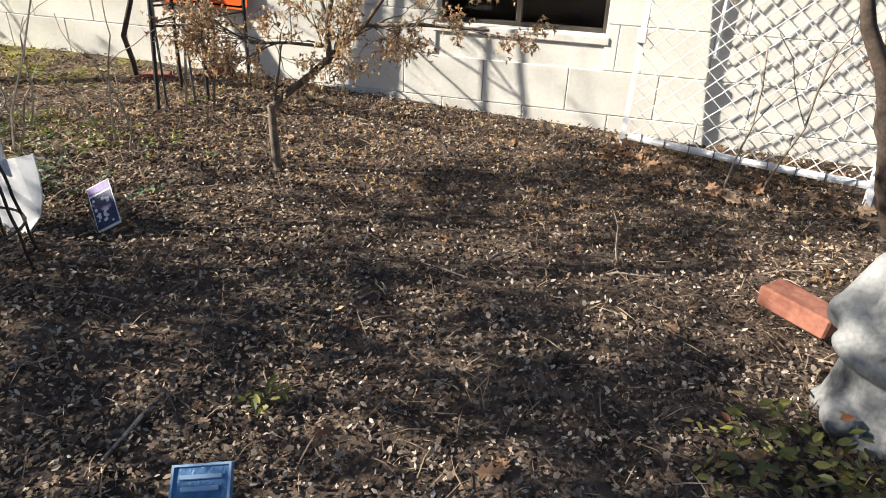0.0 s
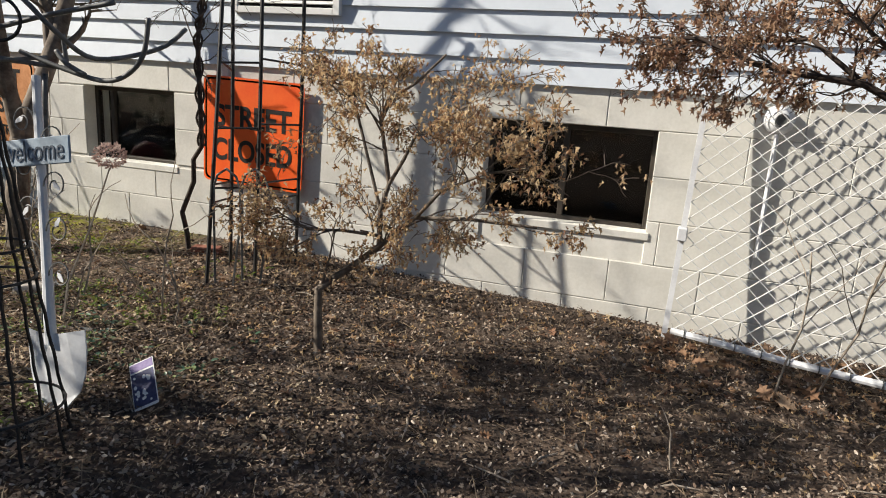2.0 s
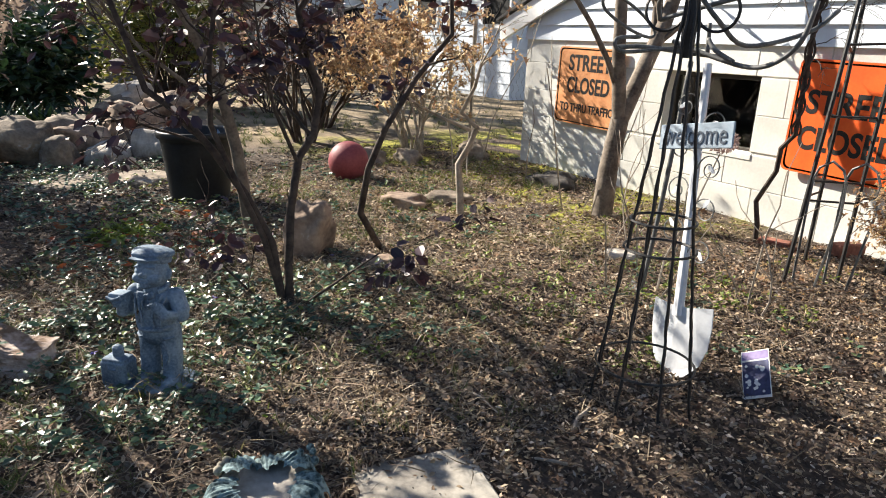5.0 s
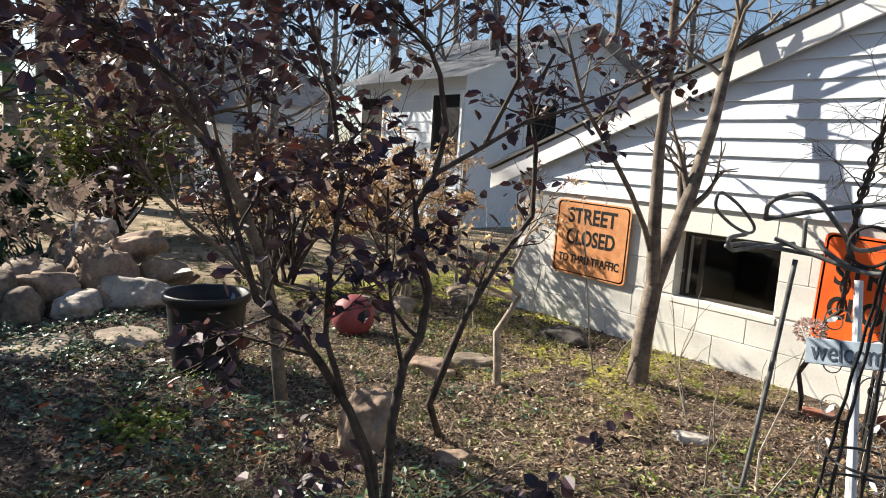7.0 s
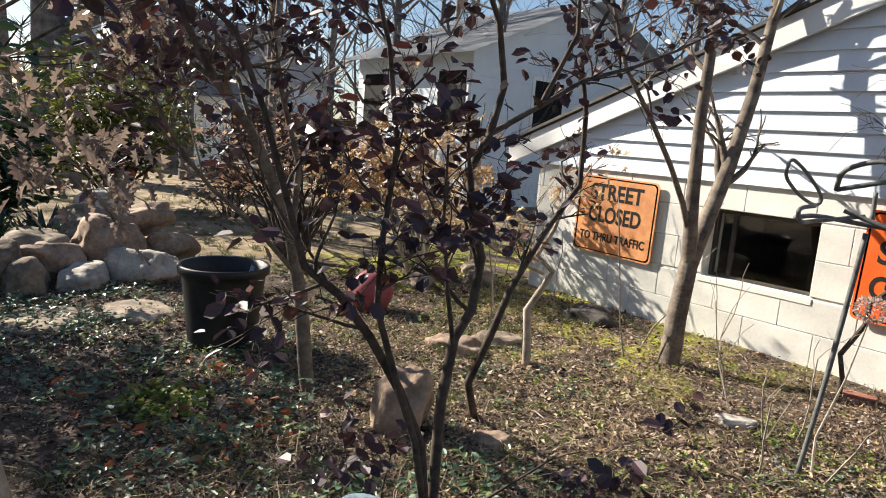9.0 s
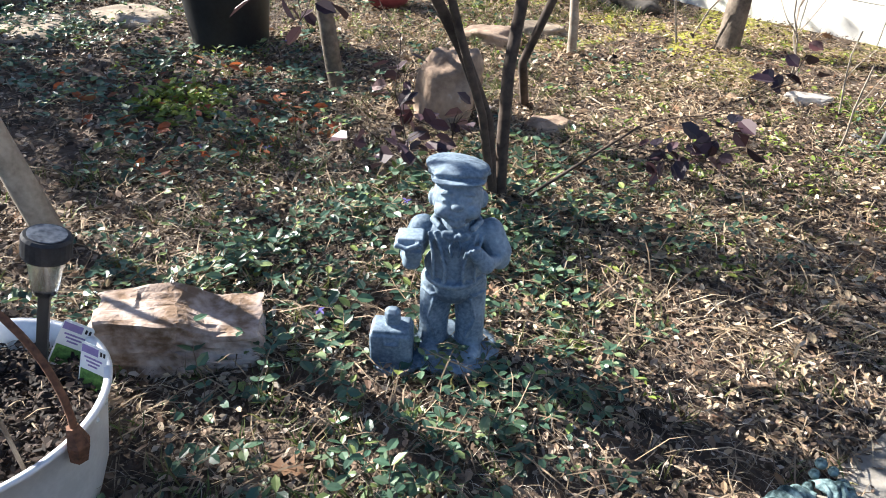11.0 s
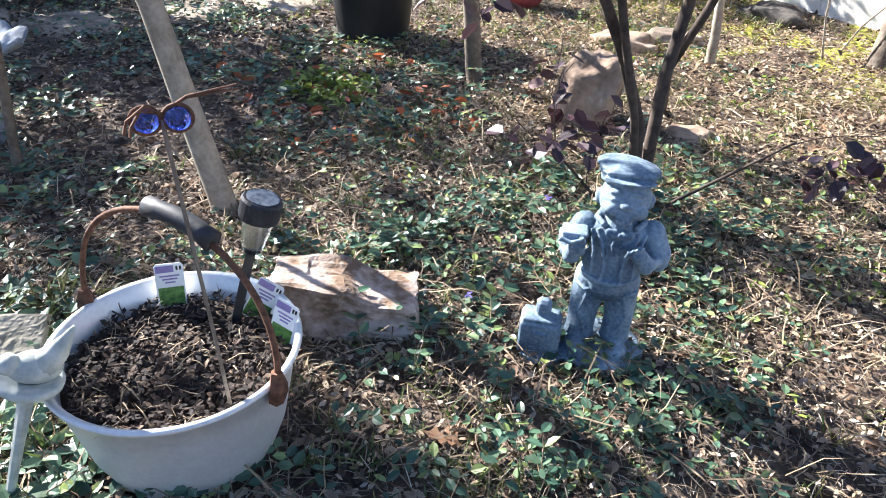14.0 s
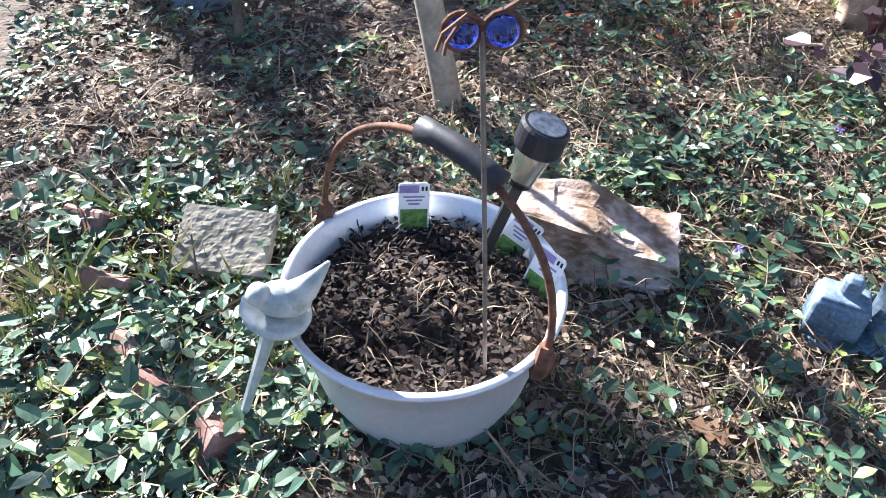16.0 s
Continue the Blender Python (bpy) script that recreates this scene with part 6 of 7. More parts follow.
# ---- wire fence at the corner of the house ----
def build_wire_fence():
    f = thing("wire_fence", pose(-4.2, -0.1, 0.1), "wire netting fence on a thin pale post", "fence")
    O = Vector((-4.2, -0.1, 0.1))
    posts = [Vector((-4.72, -0.16, 0.0)), Vector((-6.2, 0.5, 0.0))]
    for p in posts:
        bm = bmesh.new()
        tube(bm, [p - O, p - O + Vector((0.0, 0, 0.6)), p - O + Vector((0.01, 0, 1.25))], 0.018, 6)
        part("post", bm, M_BARK_PALE, f)
    bm = bmesh.new()
    ends = [Vector((-4.12, -0.03, 0.0)), posts[0], posts[1]]
    for a, b in zip(ends, ends[1:]):
        n = int((b - a).length / 0.055)
        for i in range(n + 1):
            pts = []
            for j in range(15):
                s = min(1.0, (i + (0.5 if j % 2 else 0.0)) / n)
                p = a.lerp(b, s) - O
                pts += [p + Vector((0, 0, 0.12 + 0.055 * j)), p + Vector((0, 0, 0.145 + 0.055 * j))]
            tube(bm, pts, 0.0012, 3, cap=False)
    part("netting", bm, M_GREY_IRON, f)


build_wire_fence()


# ---- shrubs further off ----
def bush(name, x, y, h, r, leaf, label, seed, n=26, size=0.06, per=3, kind="oval", bark=None, depth=2, share=1.0, spread=0.05):
    t = thing(name, pose(x, y, ground_z(x, y) - 0.02), label, "shrub")
    rnd = random.Random(seed)
    bm, tips = bmesh.new(), []
    for k in range(n):
        a = rnd.uniform(0, 6.28)
        lean = rnd.uniform(0.1, 1.0)
        way = Vector((math.cos(a) * r / h * lean, math.sin(a) * r / h * lean, 1.0))
        grow(bm, tips, Vector((0.08 * math.cos(a), 0.08 * math.sin(a), 0)), way, h * rnd.uniform(0.42, 0.62), 0.012 * h, depth, rnd, 0.0, 4, (2, 3), 0.7, 0.62)
    part("trunk", bm, bark or M_BARK_DARK, t)
    rnd.shuffle(tips)
    leaves_at("foliage", leaf, kind, tips[:int(len(tips) * share)], per, size, spread, t, 0.3)


bush("evergreen_bush", -7.3, -3.75, 1.15, 1.1, M_EVERGREEN, "broad dark evergreen bush behind the rock border", 3, 34, 0.10, 4, depth=2, spread=0.08)
bush("evergreen_bush", -8.6, -4.9, 1.5, 1.2, M_EVERGREEN, "tall dark evergreen bush at the edge of the yard", 4, 30, 0.11, 4, depth=2, spread=0.09)
bush("yellow_bush", -9.4, -2.0, 1.9, 1.0, M_YELLOWGREEN, "sparse yellow-green bush at the edge of the lawn", 5, 30, 0.085, 5, depth=2, spread=0.10)
bush("tan_maple", -4.75, -0.75, 1.35, 0.6, M_TANLEAF, "low maple full of withered tan leaves", 6, 12, 0.06, 2, "maple", M_BARK_PALE, 3, 0.9, 0.03)
# Invented bush outside the view; it only throws shade over the left bed.
bush("evergreen_bush", -5.9, -5.0, 2.6, 0.9, M_EVERGREEN, "tall evergreen bush out of view, added to shade the bed", 14, 24, 0.10, 4, depth=2, share=0.7, spread=0.09)
bush("red_shrub", -5.6, -1.45, 1.5, 0.7, M_BROWNLEAF, "bare shrub with a few red-brown leaves", 7, 14, 0.055, 1, "oval", M_BARK_DARK, 3, 0.6, 0.04)
bush("red_shrub", -6.6, -0.9, 1.7, 0.8, M_PURPLE, "tall shrub with dark red leaves", 8, 14, 0.06, 1, "oval", M_BARK_DARK, 3, 0.7, 0.04)
bush("barberry", -8.2, -1.0, 0.9, 0.7, M_DRYLEAF, "low rust-coloured shrub on the lawn", 9, 14, 0.05, 2, "oval", M_BARK_DARK, 2, 0.9, 0.05)


def strap_clump(x, y, r, n, size, seed, label):
    a, q = rng.uniform(0, 6.28, n), rng.uniform(0, r, n)
    pts = np.stack([x + q * np.cos(a), y + q * np.sin(a), np.full(n, ground_z(x, y) + 0.02)], axis=1)
    dirs = np.stack([np.cos(a) * 0.8, np.sin(a) * 0.8, rng.uniform(0.3, 1.0, n)], axis=1)
    tagged(scatter("strap_leaf_clump", M_EVERGREEN, "blade", pts, dirs, np.tile([0, 0, 1.0], (n, 1)), size * rng.uniform(0.6, 1.2, n), widths=1.6), label, "plant", kind="stuff")


for px, py in ((-5.85, -3.35), (-6.1, -3.6), (-5.95, -3.9), (-6.3, -3.2)):
    strap_clump(px, py, 0.16, 130, 0.36, 1, "clump of dark strap leaves behind the stones")


# ---- bare trees behind ----
def bare_tree(x, y, h, r, seed, lean=(0, 0), bark=None, label="tall bare winter tree"):
    t = thing("bare_tree", pose(x, y, -0.1), label, "tree", "bare trees")
    rnd = random.Random(seed)
    pts = [Vector((lean[0] * s * s * h + 0.1 * noise.noise(Vector((s * 3, seed, 0))), lean[1] * s * s * h + 0.1 * noise.noise(Vector((s * 3, seed, 5))), s * h * 0.75)) for s in (0, 0.08, 0.2, 0.35, 0.5, 0.65, 0.8, 1.0)]
    bm = bmesh.new()
    tube(bm, pts, [r * 1.25] + [r * (1 - 0.85 * s) for s in (0.08, 0.2, 0.35, 0.5, 0.65, 0.8, 1.0)], 10, cap=False)
    part("trunk", bm, bark or M_BARK_FAR, t, smooth=True)
    bm, tips = bmesh.new(), []
    for k in range(10):
        s = rnd.uniform(0.16, 1.0) * 7
        i = min(int(s), 6)
        p = pts[i].lerp(pts[i + 1], s - i)
        way = Vector((rnd.gauss(0, 1), rnd.gauss(0, 1), rnd.uniform(0.1, 1.1)))
        grow(bm, tips, p, way, h * rnd.uniform(0.16, 0.27), r * (0.34 - 0.03 * i), 4, rnd, -0.02, 5, (2, 3), 0.75, 0.70)
    part("crown", bm, bark or M_BARK_FAR, t)


# The tree at (-12.5, -8.6) is unseen, set there to cast shade bands.
for k, (px, py, h, r, lx, ly) in enumerate(((-14.6, -1.95, 13, 0.45, 0.02, 0.01), (-17.0, -3.4, 14, 0.38, 0.0, 0.08), (-13.5, 0.2, 11, 0.17, 0.0, 0.0), (-17, 3.5, 12, 0.2, 0.02, 0),
                                             (-14, 6.5, 10, 0.13, 0, 0), (-21, -2, 14, 0.26, 0, 0), (-24, 9, 14, 0.25, 0, 0), (-12.5, -8.6, 11, 0.28, 0.0, 0.0), (-18, 11, 12, 0.2, 0, 0), (-13, 4.5, 12, 0.17, 0, 0),
                                             (-26, 3, 13, 0.24, 0, 0), (-19, -6.5, 12, 0.22, 0, 0.02), (-10.5, 5.2, 11, 0.18, 0.01, 0), (-16.5, 0.8, 12, 0.2, 0, 0), (-22, 5.6, 13, 0.22, 0.02, 0), (-9.5, 10.5, 11, 0.16, 0, 0), (-7.5, 12, 12, 0.18, 0, 0), (-12.5, 11.5, 13, 0.2, 0, 0), (-16, 8.5, 13, 0.2, 0, 0.01), (-6.0, 9.5, 10, 0.13, 0, 0))):
    bare_tree(px, py, h, r * 0.8, 70 + k, (lx, ly))


# ---- neighbouring houses, fence and woods ----
def build_house(name, x0, x1, y0, y1, h, ridge, wall_mat, roof_mat, label, along="x", windows=()):
    t = thing(name, pose((x0 + x1) / 2, (y0 + y1) / 2, 0), label, "house")
    w, d = (x1 - x0) / 2, (y1 - y0) / 2
    bm = bmesh.new()
    box(bm, -w, w, -d, d, -0.2, h)
    part("wall", bm, wall_mat, t)
    for z in range(int(h / 0.2)):
        bm = bmesh.new()
        box(bm, -w - 0.012, w + 0.012, -d - 0.012, d + 0.012, 0.2 * z + 0.16, 0.2 * z + 0.185)
        part("siding_lap", bm, wall_mat, t)
    bm = bmesh.new()
    o = 0.35
    if along == "x":
        for s in (-1, 1):
            v = [bm.verts.new(q) for q in ((-w - o, s * (d + o), h - 0.12), (w + o, s * (d + o), h - 0.12), (w + o, 0, ridge), (-w - o, 0, ridge))]
            bm.faces.new(v)
    else:
        for s in (-1, 1):
            v = [bm.verts.new(q) for q in ((s * (w + o), -d - o, h - 0.12), (s * (w + o), d + o, h - 0.12), (0, d + o, ridge), (0, -d - o, ridge))]
            bm.faces.new(v)
    bmesh.ops.solidify(bm, geom=bm.faces[:], thickness=0.12)
    part("roof", bm, roof_mat, t)
    for s in (-1, 1):
        bm = bmesh.new()
        tri = ((s * w, -d, h), (s * w, d, h), (s * w, 0, ridge - 0.1)) if along == "x" else ((-w, s * d, h), (w, s * d, h), (0, s * d, ridge - 0.1))
        inner = [(q[0] - 0.1 * s, q[1], q[2]) if along == "x" else (q[0], q[1] - 0.1 * s, q[2]) for q in tri]
        a, b = [bm.verts.new(q) for q in tri], [bm.verts.new(q) for q in inner]
        bm.faces.new(a)
        bm.faces.new(b[::-1])
        for i in range(3):
            bm.faces.new((a[i], b[i], b[(i + 1) % 3], a[(i + 1) % 3]))
        bmesh.ops.recalc_face_normals(bm, faces=bm.faces)
        part("gable", bm, wall_mat, t)
    for (a, b, c, e, side) in windows:
        win = part("window", box(bmesh.new(), a, b, -d - 0.03, -d + 0.01, c, e), M_TRIM, t) if side == "y" else part("window", box(bmesh.new(), w - 0.01, w + 0.03, a, b, c, e), M_TRIM, t)
        q = 0.07
        if side == "y":
            part("pane", box(bmesh.new(), a + q, b - q, -d - 0.04, -d - 0.032, c + q, e - q), M_DARK, win)
        else:
            part("pane", box(bmesh.new(), w + 0.032, w + 0.04, a + q, b - q, c + q, e - q), M_DARK, win)


build_house("neighbour_house", -13.0, -9.3, 3.6, 9.5, 2.8, 4.1, M_SIDING, M_GREY_ROOF, "white sided low house behind the shrubs", "x", ((0.9, 1.8, 1.3, 2.5, "y"), (-1.6, -0.7, 1.3, 2.5, "y"), (-1.5, -0.6, 1.3, 2.5, "x")))
build_house("far_house", -34, -24, 2.0, 9.0, 3.0, 5.4, M_SIDING, M_GREY_ROOF, "white house far behind the yard", "y", ((-2.0, -1.0, 1.0, 2.2, "x"), (1.0, 2.0, 1.0, 2.2, "x")))
build_house("shed", -19.5, -16.5, -0.6, 2.2, 1.9, 2.9, M_TRIM, M_GREY_ROOF, "pale garden shed at the end of the lawn", "y", ((-0.5, 0.3, 0.8, 1.5, "x"),))


def build_board_fence():
    f = thing("board_fence", pose(-22.0, 0, 0), "brown wooden board fence closing the yard", "fence")
    bm = bmesh.new()
    box(bm, -0.42, -0.40, 0, 0.135, 0, 1.7)
    me = mesh_of("board", bm, M_BROWN)
    for k in range(150):
        ob = new("board", me)
        ob.parent = f
        ob.location = (0, -9 + 0.14 * k, random.uniform(-0.03, 0.03))
    for z in (0.4, 1.3):
        part("rail", box(bmesh.new(), -0.48, -0.42, -9, 12, z, z + 0.09), M_BROWN, f)


build_board_fence()


def build_woods():
    """A belt of far thin trunks and twigs all round."""
    bm = bmesh.new()
    rnd = random.Random(99)
    for k in range(520):
        a = rnd.uniform(0, 6.283)
        d = rnd.uniform(38, 75)
        x, y = d * math.cos(a), d * math.sin(a)
        h = rnd.uniform(7, 14)
        tube(bm, [(x, y, -1), (x + rnd.gauss(0, 0.3), y + rnd.gauss(0, 0.3), h * 0.5), (x + rnd.gauss(0, 0.6), y, h)], [0.13, 0.09, 0.025], 3, cap=False)
        for j in range(30):
            z = rnd.uniform(0.15, 1.0) * h
            b = rnd.uniform(0, 6.283)
            l = rnd.uniform(0.8, 3.2) * (1.1 - 0.6 * z / h)
            tube(bm, [(x, y, z), (x + 0.5 * l * math.cos(b), y + 0.5 * l * math.sin(b), z + 0.35 * l), (x + l * math.cos(b + 0.3), y + l * math.sin(b + 0.3), z + 0.9 * l)], [0.045, 0.028, 0.010], 3, cap=False)
    tagged(part("far_woods", bm, M_BARK_FAR), "belt of bare winter woods in the distance", "woods", kind="stuff")
    bm = bmesh.new()
    for k in range(240):
        a = rnd.uniform(0, 6.283)
        d = rnd.uniform(34, 60)
        m = Matrix.Translation((d * math.cos(a), d * math.sin(a), 0.3)) @ Matrix.Diagonal((rnd.uniform(1, 2.6), rnd.uniform(1, 2.6), rnd.uniform(0.8, 2.2), 1))
        r = bmesh.ops.create_icosphere(bm, subdivisions=3, radius=1.0, matrix=m)
        for v in r["verts"]:
            v.co += Vector((noise.noise(v.co * 1.7), noise.noise(v.co * 1.7 + Vector((3, 0, 0))), noise.noise(v.co * 1.9))) * 0.55
    tagged(part("far_thicket", bm, M_BROWN), "brown winter thicket below the distant woods", "woods", kind="stuff")


build_woods()


# ---- litter, ground cover and grass ----
def area(n, x0, x1, y0, y1, keep=None):
    """Random places on the ground, kept by a rule of chance."""
    x, y = rng.uniform(x0, x1, n), rng.uniform(y0, y1, n)
    z = np.array([ground_z(a, b) for a, b in zip(x, y)])
    p = np.stack([x, y, z], axis=1)
    if keep is not None:
        k = np.array([keep(a, b) for a, b in zip(x, y)])
        p = p[rng.uniform(0, 1, n) < k]
    d = np.hypot(p[:, 0] - TUB.x, p[:, 1] - TUB.y)
    p = p[d > 0.15]
    inside = (np.abs(p[:, 0] + 0.57) < 0.148) & (np.abs(p[:, 1] + 2.93) < 0.145) & (rng.uniform(0, 1, len(p)) < 0.93)
    return p[~inside]


def patch(x, y, s, seed):
    return 0.5 + 0.9 * noise.noise(Vector((x * s, y * s, seed)))


def bed_cover(x, y):
    """How thick the periwinkle grows: strong at the far left of the bed, thin near the house."""
    e = max(0.0, min(1.0, (-y - 2.25) / 0.9)) * max(0.0, min(1.0, (-x - 0.8) / 0.5))
    far = 0.9 if x < -2.2 and y < -2.2 else 1.0
    return e * far * max(0.0, min(1.0, (patch(x, y, 1.9, 4) - 0.28) * 1.9))


tilt = lambda n, s: rng.normal(0, s, (n, 3)) + np.array([0, 0, 1.0])
for x0, x1, y0, y1, n, lo, hi in ((-0.9, 1.9, -3.1, -0.02, 62000, 0.005, 0.021), (-2.4, -0.6, -4.9, -0.02, 48000, 0.006, 0.022), (-5.2, -2.2, -4.9, -0.02, 22000, 0.012, 0.036), (1.9, 3.2, -3, -0.02, 4000, 0.01, 0.03)):
    p = area(n, x0, x1, y0, y1, lambda x, y: 0.35 if x < -1.5 and y > -2.2 else 1.0)
    p[:, 2] += rng.uniform(0.0, 0.020, len(p))
    tagged(scatter("mulch", M_MULCH, "chip", p, rand_dirs(len(p), 0.5), tilt(len(p), 0.9), rng.uniform(lo, hi, len(p))), "brown shredded leaf and bark mulch on the soil", "mulch", kind="stuff")
for x0, x1, y0, y1, n in ((-0.9, 1.9, -3.1, -0.05, 3600), (-2.4, -0.6, -4.9, -0.05, 13000), (-5.2, -2.2, -4.9, -0.05, 8500)):
    p = area(n, x0, x1, y0, y1)
    p[:, 2] += rng.uniform(0.002, 0.014, len(p))
    tagged(scatter("dry_stems", M_STRAW, "blade", p, rand_dirs(len(p), 0.12), tilt(len(p), 0.6), rng.uniform(0.025, 0.10, len(p)), widths=0.55), "thin dry stems and straw lying on the soil", "mulch", kind="stuff")
p = area(900, -2.7, -0.7, -4.9, -2.2)
p[:, 2] += rng.uniform(0.015, 0.04, len(p))
tagged(scatter("dry_straw", M_STRAW, "blade", p, rand_dirs(len(p), 0.15), tilt(len(p), 0.5), rng.uniform(0.05, 0.16, len(p)), widths=0.35), "long dry straw lying over the periwinkle", "mulch", kind="stuff")
for x0, x1, y0, y1, n in ((-2.6, -0.6, -4.9, -2.4, 26000), (-5.0, -2.6, -4.9, -2.2, 12000)):
    p = area(n, x0, x1, y0, y1)
    p[:, 2] += rng.uniform(0.004, 0.026, len(p))
    tagged(scatter("dead_stems", M_DEADSTEM, "blade", p, rand_dirs(len(p), 0.3), tilt(len(p), 0.8), rng.uniform(0.010, 0.045, len(p)), widths=0.6), "fine grey-brown dead stems between the periwinkle", "mulch", kind="stuff")
p = area(520, -4.8, 1.9, -4.8, -0.1)
p[:, 2] += 0.012
tagged(scatter("fallen_leaves", M_DRYLEAF, "oak", p, rand_dirs(len(p), 0.2), tilt(len(p), 0.35), rng.uniform(0.03, 0.075, len(p))), "fallen brown oak leaves scattered over the bed", "leaves", kind="stuff")
p = area(150, 0.9, 2.1, -0.75, -0.15)
p[:, 2] += 0.015
tagged(scatter("fallen_leaves", M_DRYLEAF, "oak", p, rand_dirs(len(p), 0.3), tilt(len(p), 0.5), rng.uniform(0.05, 0.10, len(p))), "brown oak leaves caught along the fence panel", "leaves", kind="stuff")
p = area(13000, -3.8, -0.4, -4.8, -0.3)
p[:, 2] += 0.010
tagged(scatter("leaf_litter", M_PALELEAF, "oval", p, rand_dirs(len(p), 0.25), tilt(len(p), 0.5), rng.uniform(0.012, 0.035, len(p))), "small curled dry leaves among the mulch", "leaves", kind="stuff")
p = area(1500, -1.5, 1.8, -1.3, -0.05)
p[:, 2] += 0.012
q = area(24000, -4.6, -0.9, -2.9, -0.1, lambda x, y: max(0.05, patch(x, y, 1.3, 31) + 0.15) * (0.12 if x > -2.1 and y > -1.1 else 0.55 if y > -0.9 else 1.0))
q[:, 2] += rng.uniform(0.004, 0.020, len(q))
tagged(scatter("bleached_litter", M_LITTER, "oval", q, rand_dirs(len(q), 0.3), tilt(len(q), 0.7), rng.uniform(0.010, 0.034, len(q))), "bleached tan leaf litter in the sunny bed", "leaves", kind="stuff")
q = area(15000, -0.3, 1.8, -3.2, -1.7, lambda x, y: max(0.15, patch(x, y, 1.6, 37)))
q[:, 2] += rng.uniform(0.002, 0.018, len(q))
tagged(scatter("soil_crumbs", M_CRUMB, "chip", q, rand_dirs(len(q), 0.8), tilt(len(q), 1.0), rng.uniform(0.006, 0.020, len(q)), widths=1.6), "grey-brown crumbs of soil and bark on the bed", "soil", kind="stuff")
q = area(9000, -1.3, 0.35, -3.1, -1.4, lambda x, y: max(0.05, patch(x, y, 1.7, 33)))
q[:, 2] += rng.uniform(0.004, 0.018, len(q))
tagged(scatter("bleached_litter", M_LITTER, "oval", q, rand_dirs(len(q), 0.3), tilt(len(q), 0.7), rng.uniform(0.008, 0.024, len(q))), "small tan leaf bits scattered over the soil", "leaves", kind="stuff")
q = area(9000, -2.7, -0.5, -4.9, -2.3, lambda x, y: max(0.1, patch(x, y, 2.1, 35)))
q[:, 2] += rng.uniform(0.006, 0.026, len(q))
tagged(scatter("bleached_litter", M_LITTER, "oval", q, rand_dirs(len(q), 0.3), tilt(len(q), 0.7), rng.uniform(0.008, 0.024, len(q))), "small tan leaf bits among the periwinkle", "leaves", kind="stuff")
q = area(9000, -4.2, -0.9, -2.9, -0.2, lambda x, y: max(0.0, patch(x, y, 1.3, 31)) * (0.15 if x > -2.1 and y > -1.1 else 1.0))
q[:, 2] += rng.uniform(0.004, 0.022, len(q))
tagged(scatter("bleached_straw", M_LITTER, "blade", q, rand_dirs(len(q), 0.2), tilt(len(q), 0.6), rng.uniform(0.03, 0.10, len(q)), widths=0.5), "bleached grass straw matted on the bed", "mulch", kind="stuff")
tagged(scatter("maple_litter", M_TANLEAF, "maple", p, rand_dirs(len(p), 0.3), tilt(len(p), 0.6), rng.uniform(0.015, 0.035, len(p))), "withered maple leaves lying under the small tree", "leaves", kind="stuff")


def vinca(n, x0, x1, y0, y1, size, keep):
    """Creeping runners with paired leaves."""
    roots = area(n, x0, x1, y0, y1, keep)
    pts, dirs, bm = [], [], bmesh.new()
    for q in roots:
        a = rng.uniform(0, 6.283)
        m = rng.integers(3, 7)
        line, pos, h = [], np.array(q), 0.006
        for k in range(m):
            a += rng.normal(0, 0.35)
            step = size * rng.uniform(0.7, 1.2)
            h = max(0.008, h + rng.normal(0.006, 0.010))
            pos = pos + np.array([math.cos(a) * step, math.sin(a) * step, 0])
            g = np.array([pos[0], pos[1], ground_z(pos[0], pos[1]) + h])
            line.append(Vector(g))
            for s in (-1, 1):
                b = a + s * rng.uniform(0.7, 1.4)
                pts.append(g)
                dirs.append((math.cos(b), math.sin(b), rng.uniform(-0.1, 0.55)))
        if len(line) > 2:
            tube(bm, line, 0.0011, 3, cap=False)
    pts, dirs = np.array(pts), np.array(dirs)
    k = len(pts)
    ob = scatter("periwinkle", M_VINCA, "oval", pts, dirs, tilt(k, 0.35), size * rng.uniform(0.55, 1.25, k), widths=1.25)
    tagged(ob, "trailing periwinkle with glossy paired leaves", "ground cover", kind="stuff")
    tagged(part("periwinkle_runners", bm, M_STRAW), "thin trailing periwinkle runners on the soil", "ground cover", kind="stuff")


vinca(2300, -2.6, -0.9, -4.9, -2.3, 0.023, bed_cover)
vinca(2300, -5.0, -2.4, -4.9, -2.2, 0.031, bed_cover)
vinca(150, -2.05, -1.32, -4.75, -4.28, 0.036, lambda x, y: 0.9)
vinca(45, -1.5, -0.8, -4.1, -3.3, 0.027, lambda x, y: 0.8)
vinca(150, -2.0, -1.45, -3.6, -2.6, 0.032, lambda x, y: 0.7)
vinca(120, -1.45, -0.5, -1.75, -1.2, 0.022, lambda x, y: patch(x, y, 2.5, 7) * 0.8)
vinca(160, -4.4, -2.0, -2.3, -1.2, 0.03, lambda x, y: patch(x, y, 1.5, 9) * 0.7)


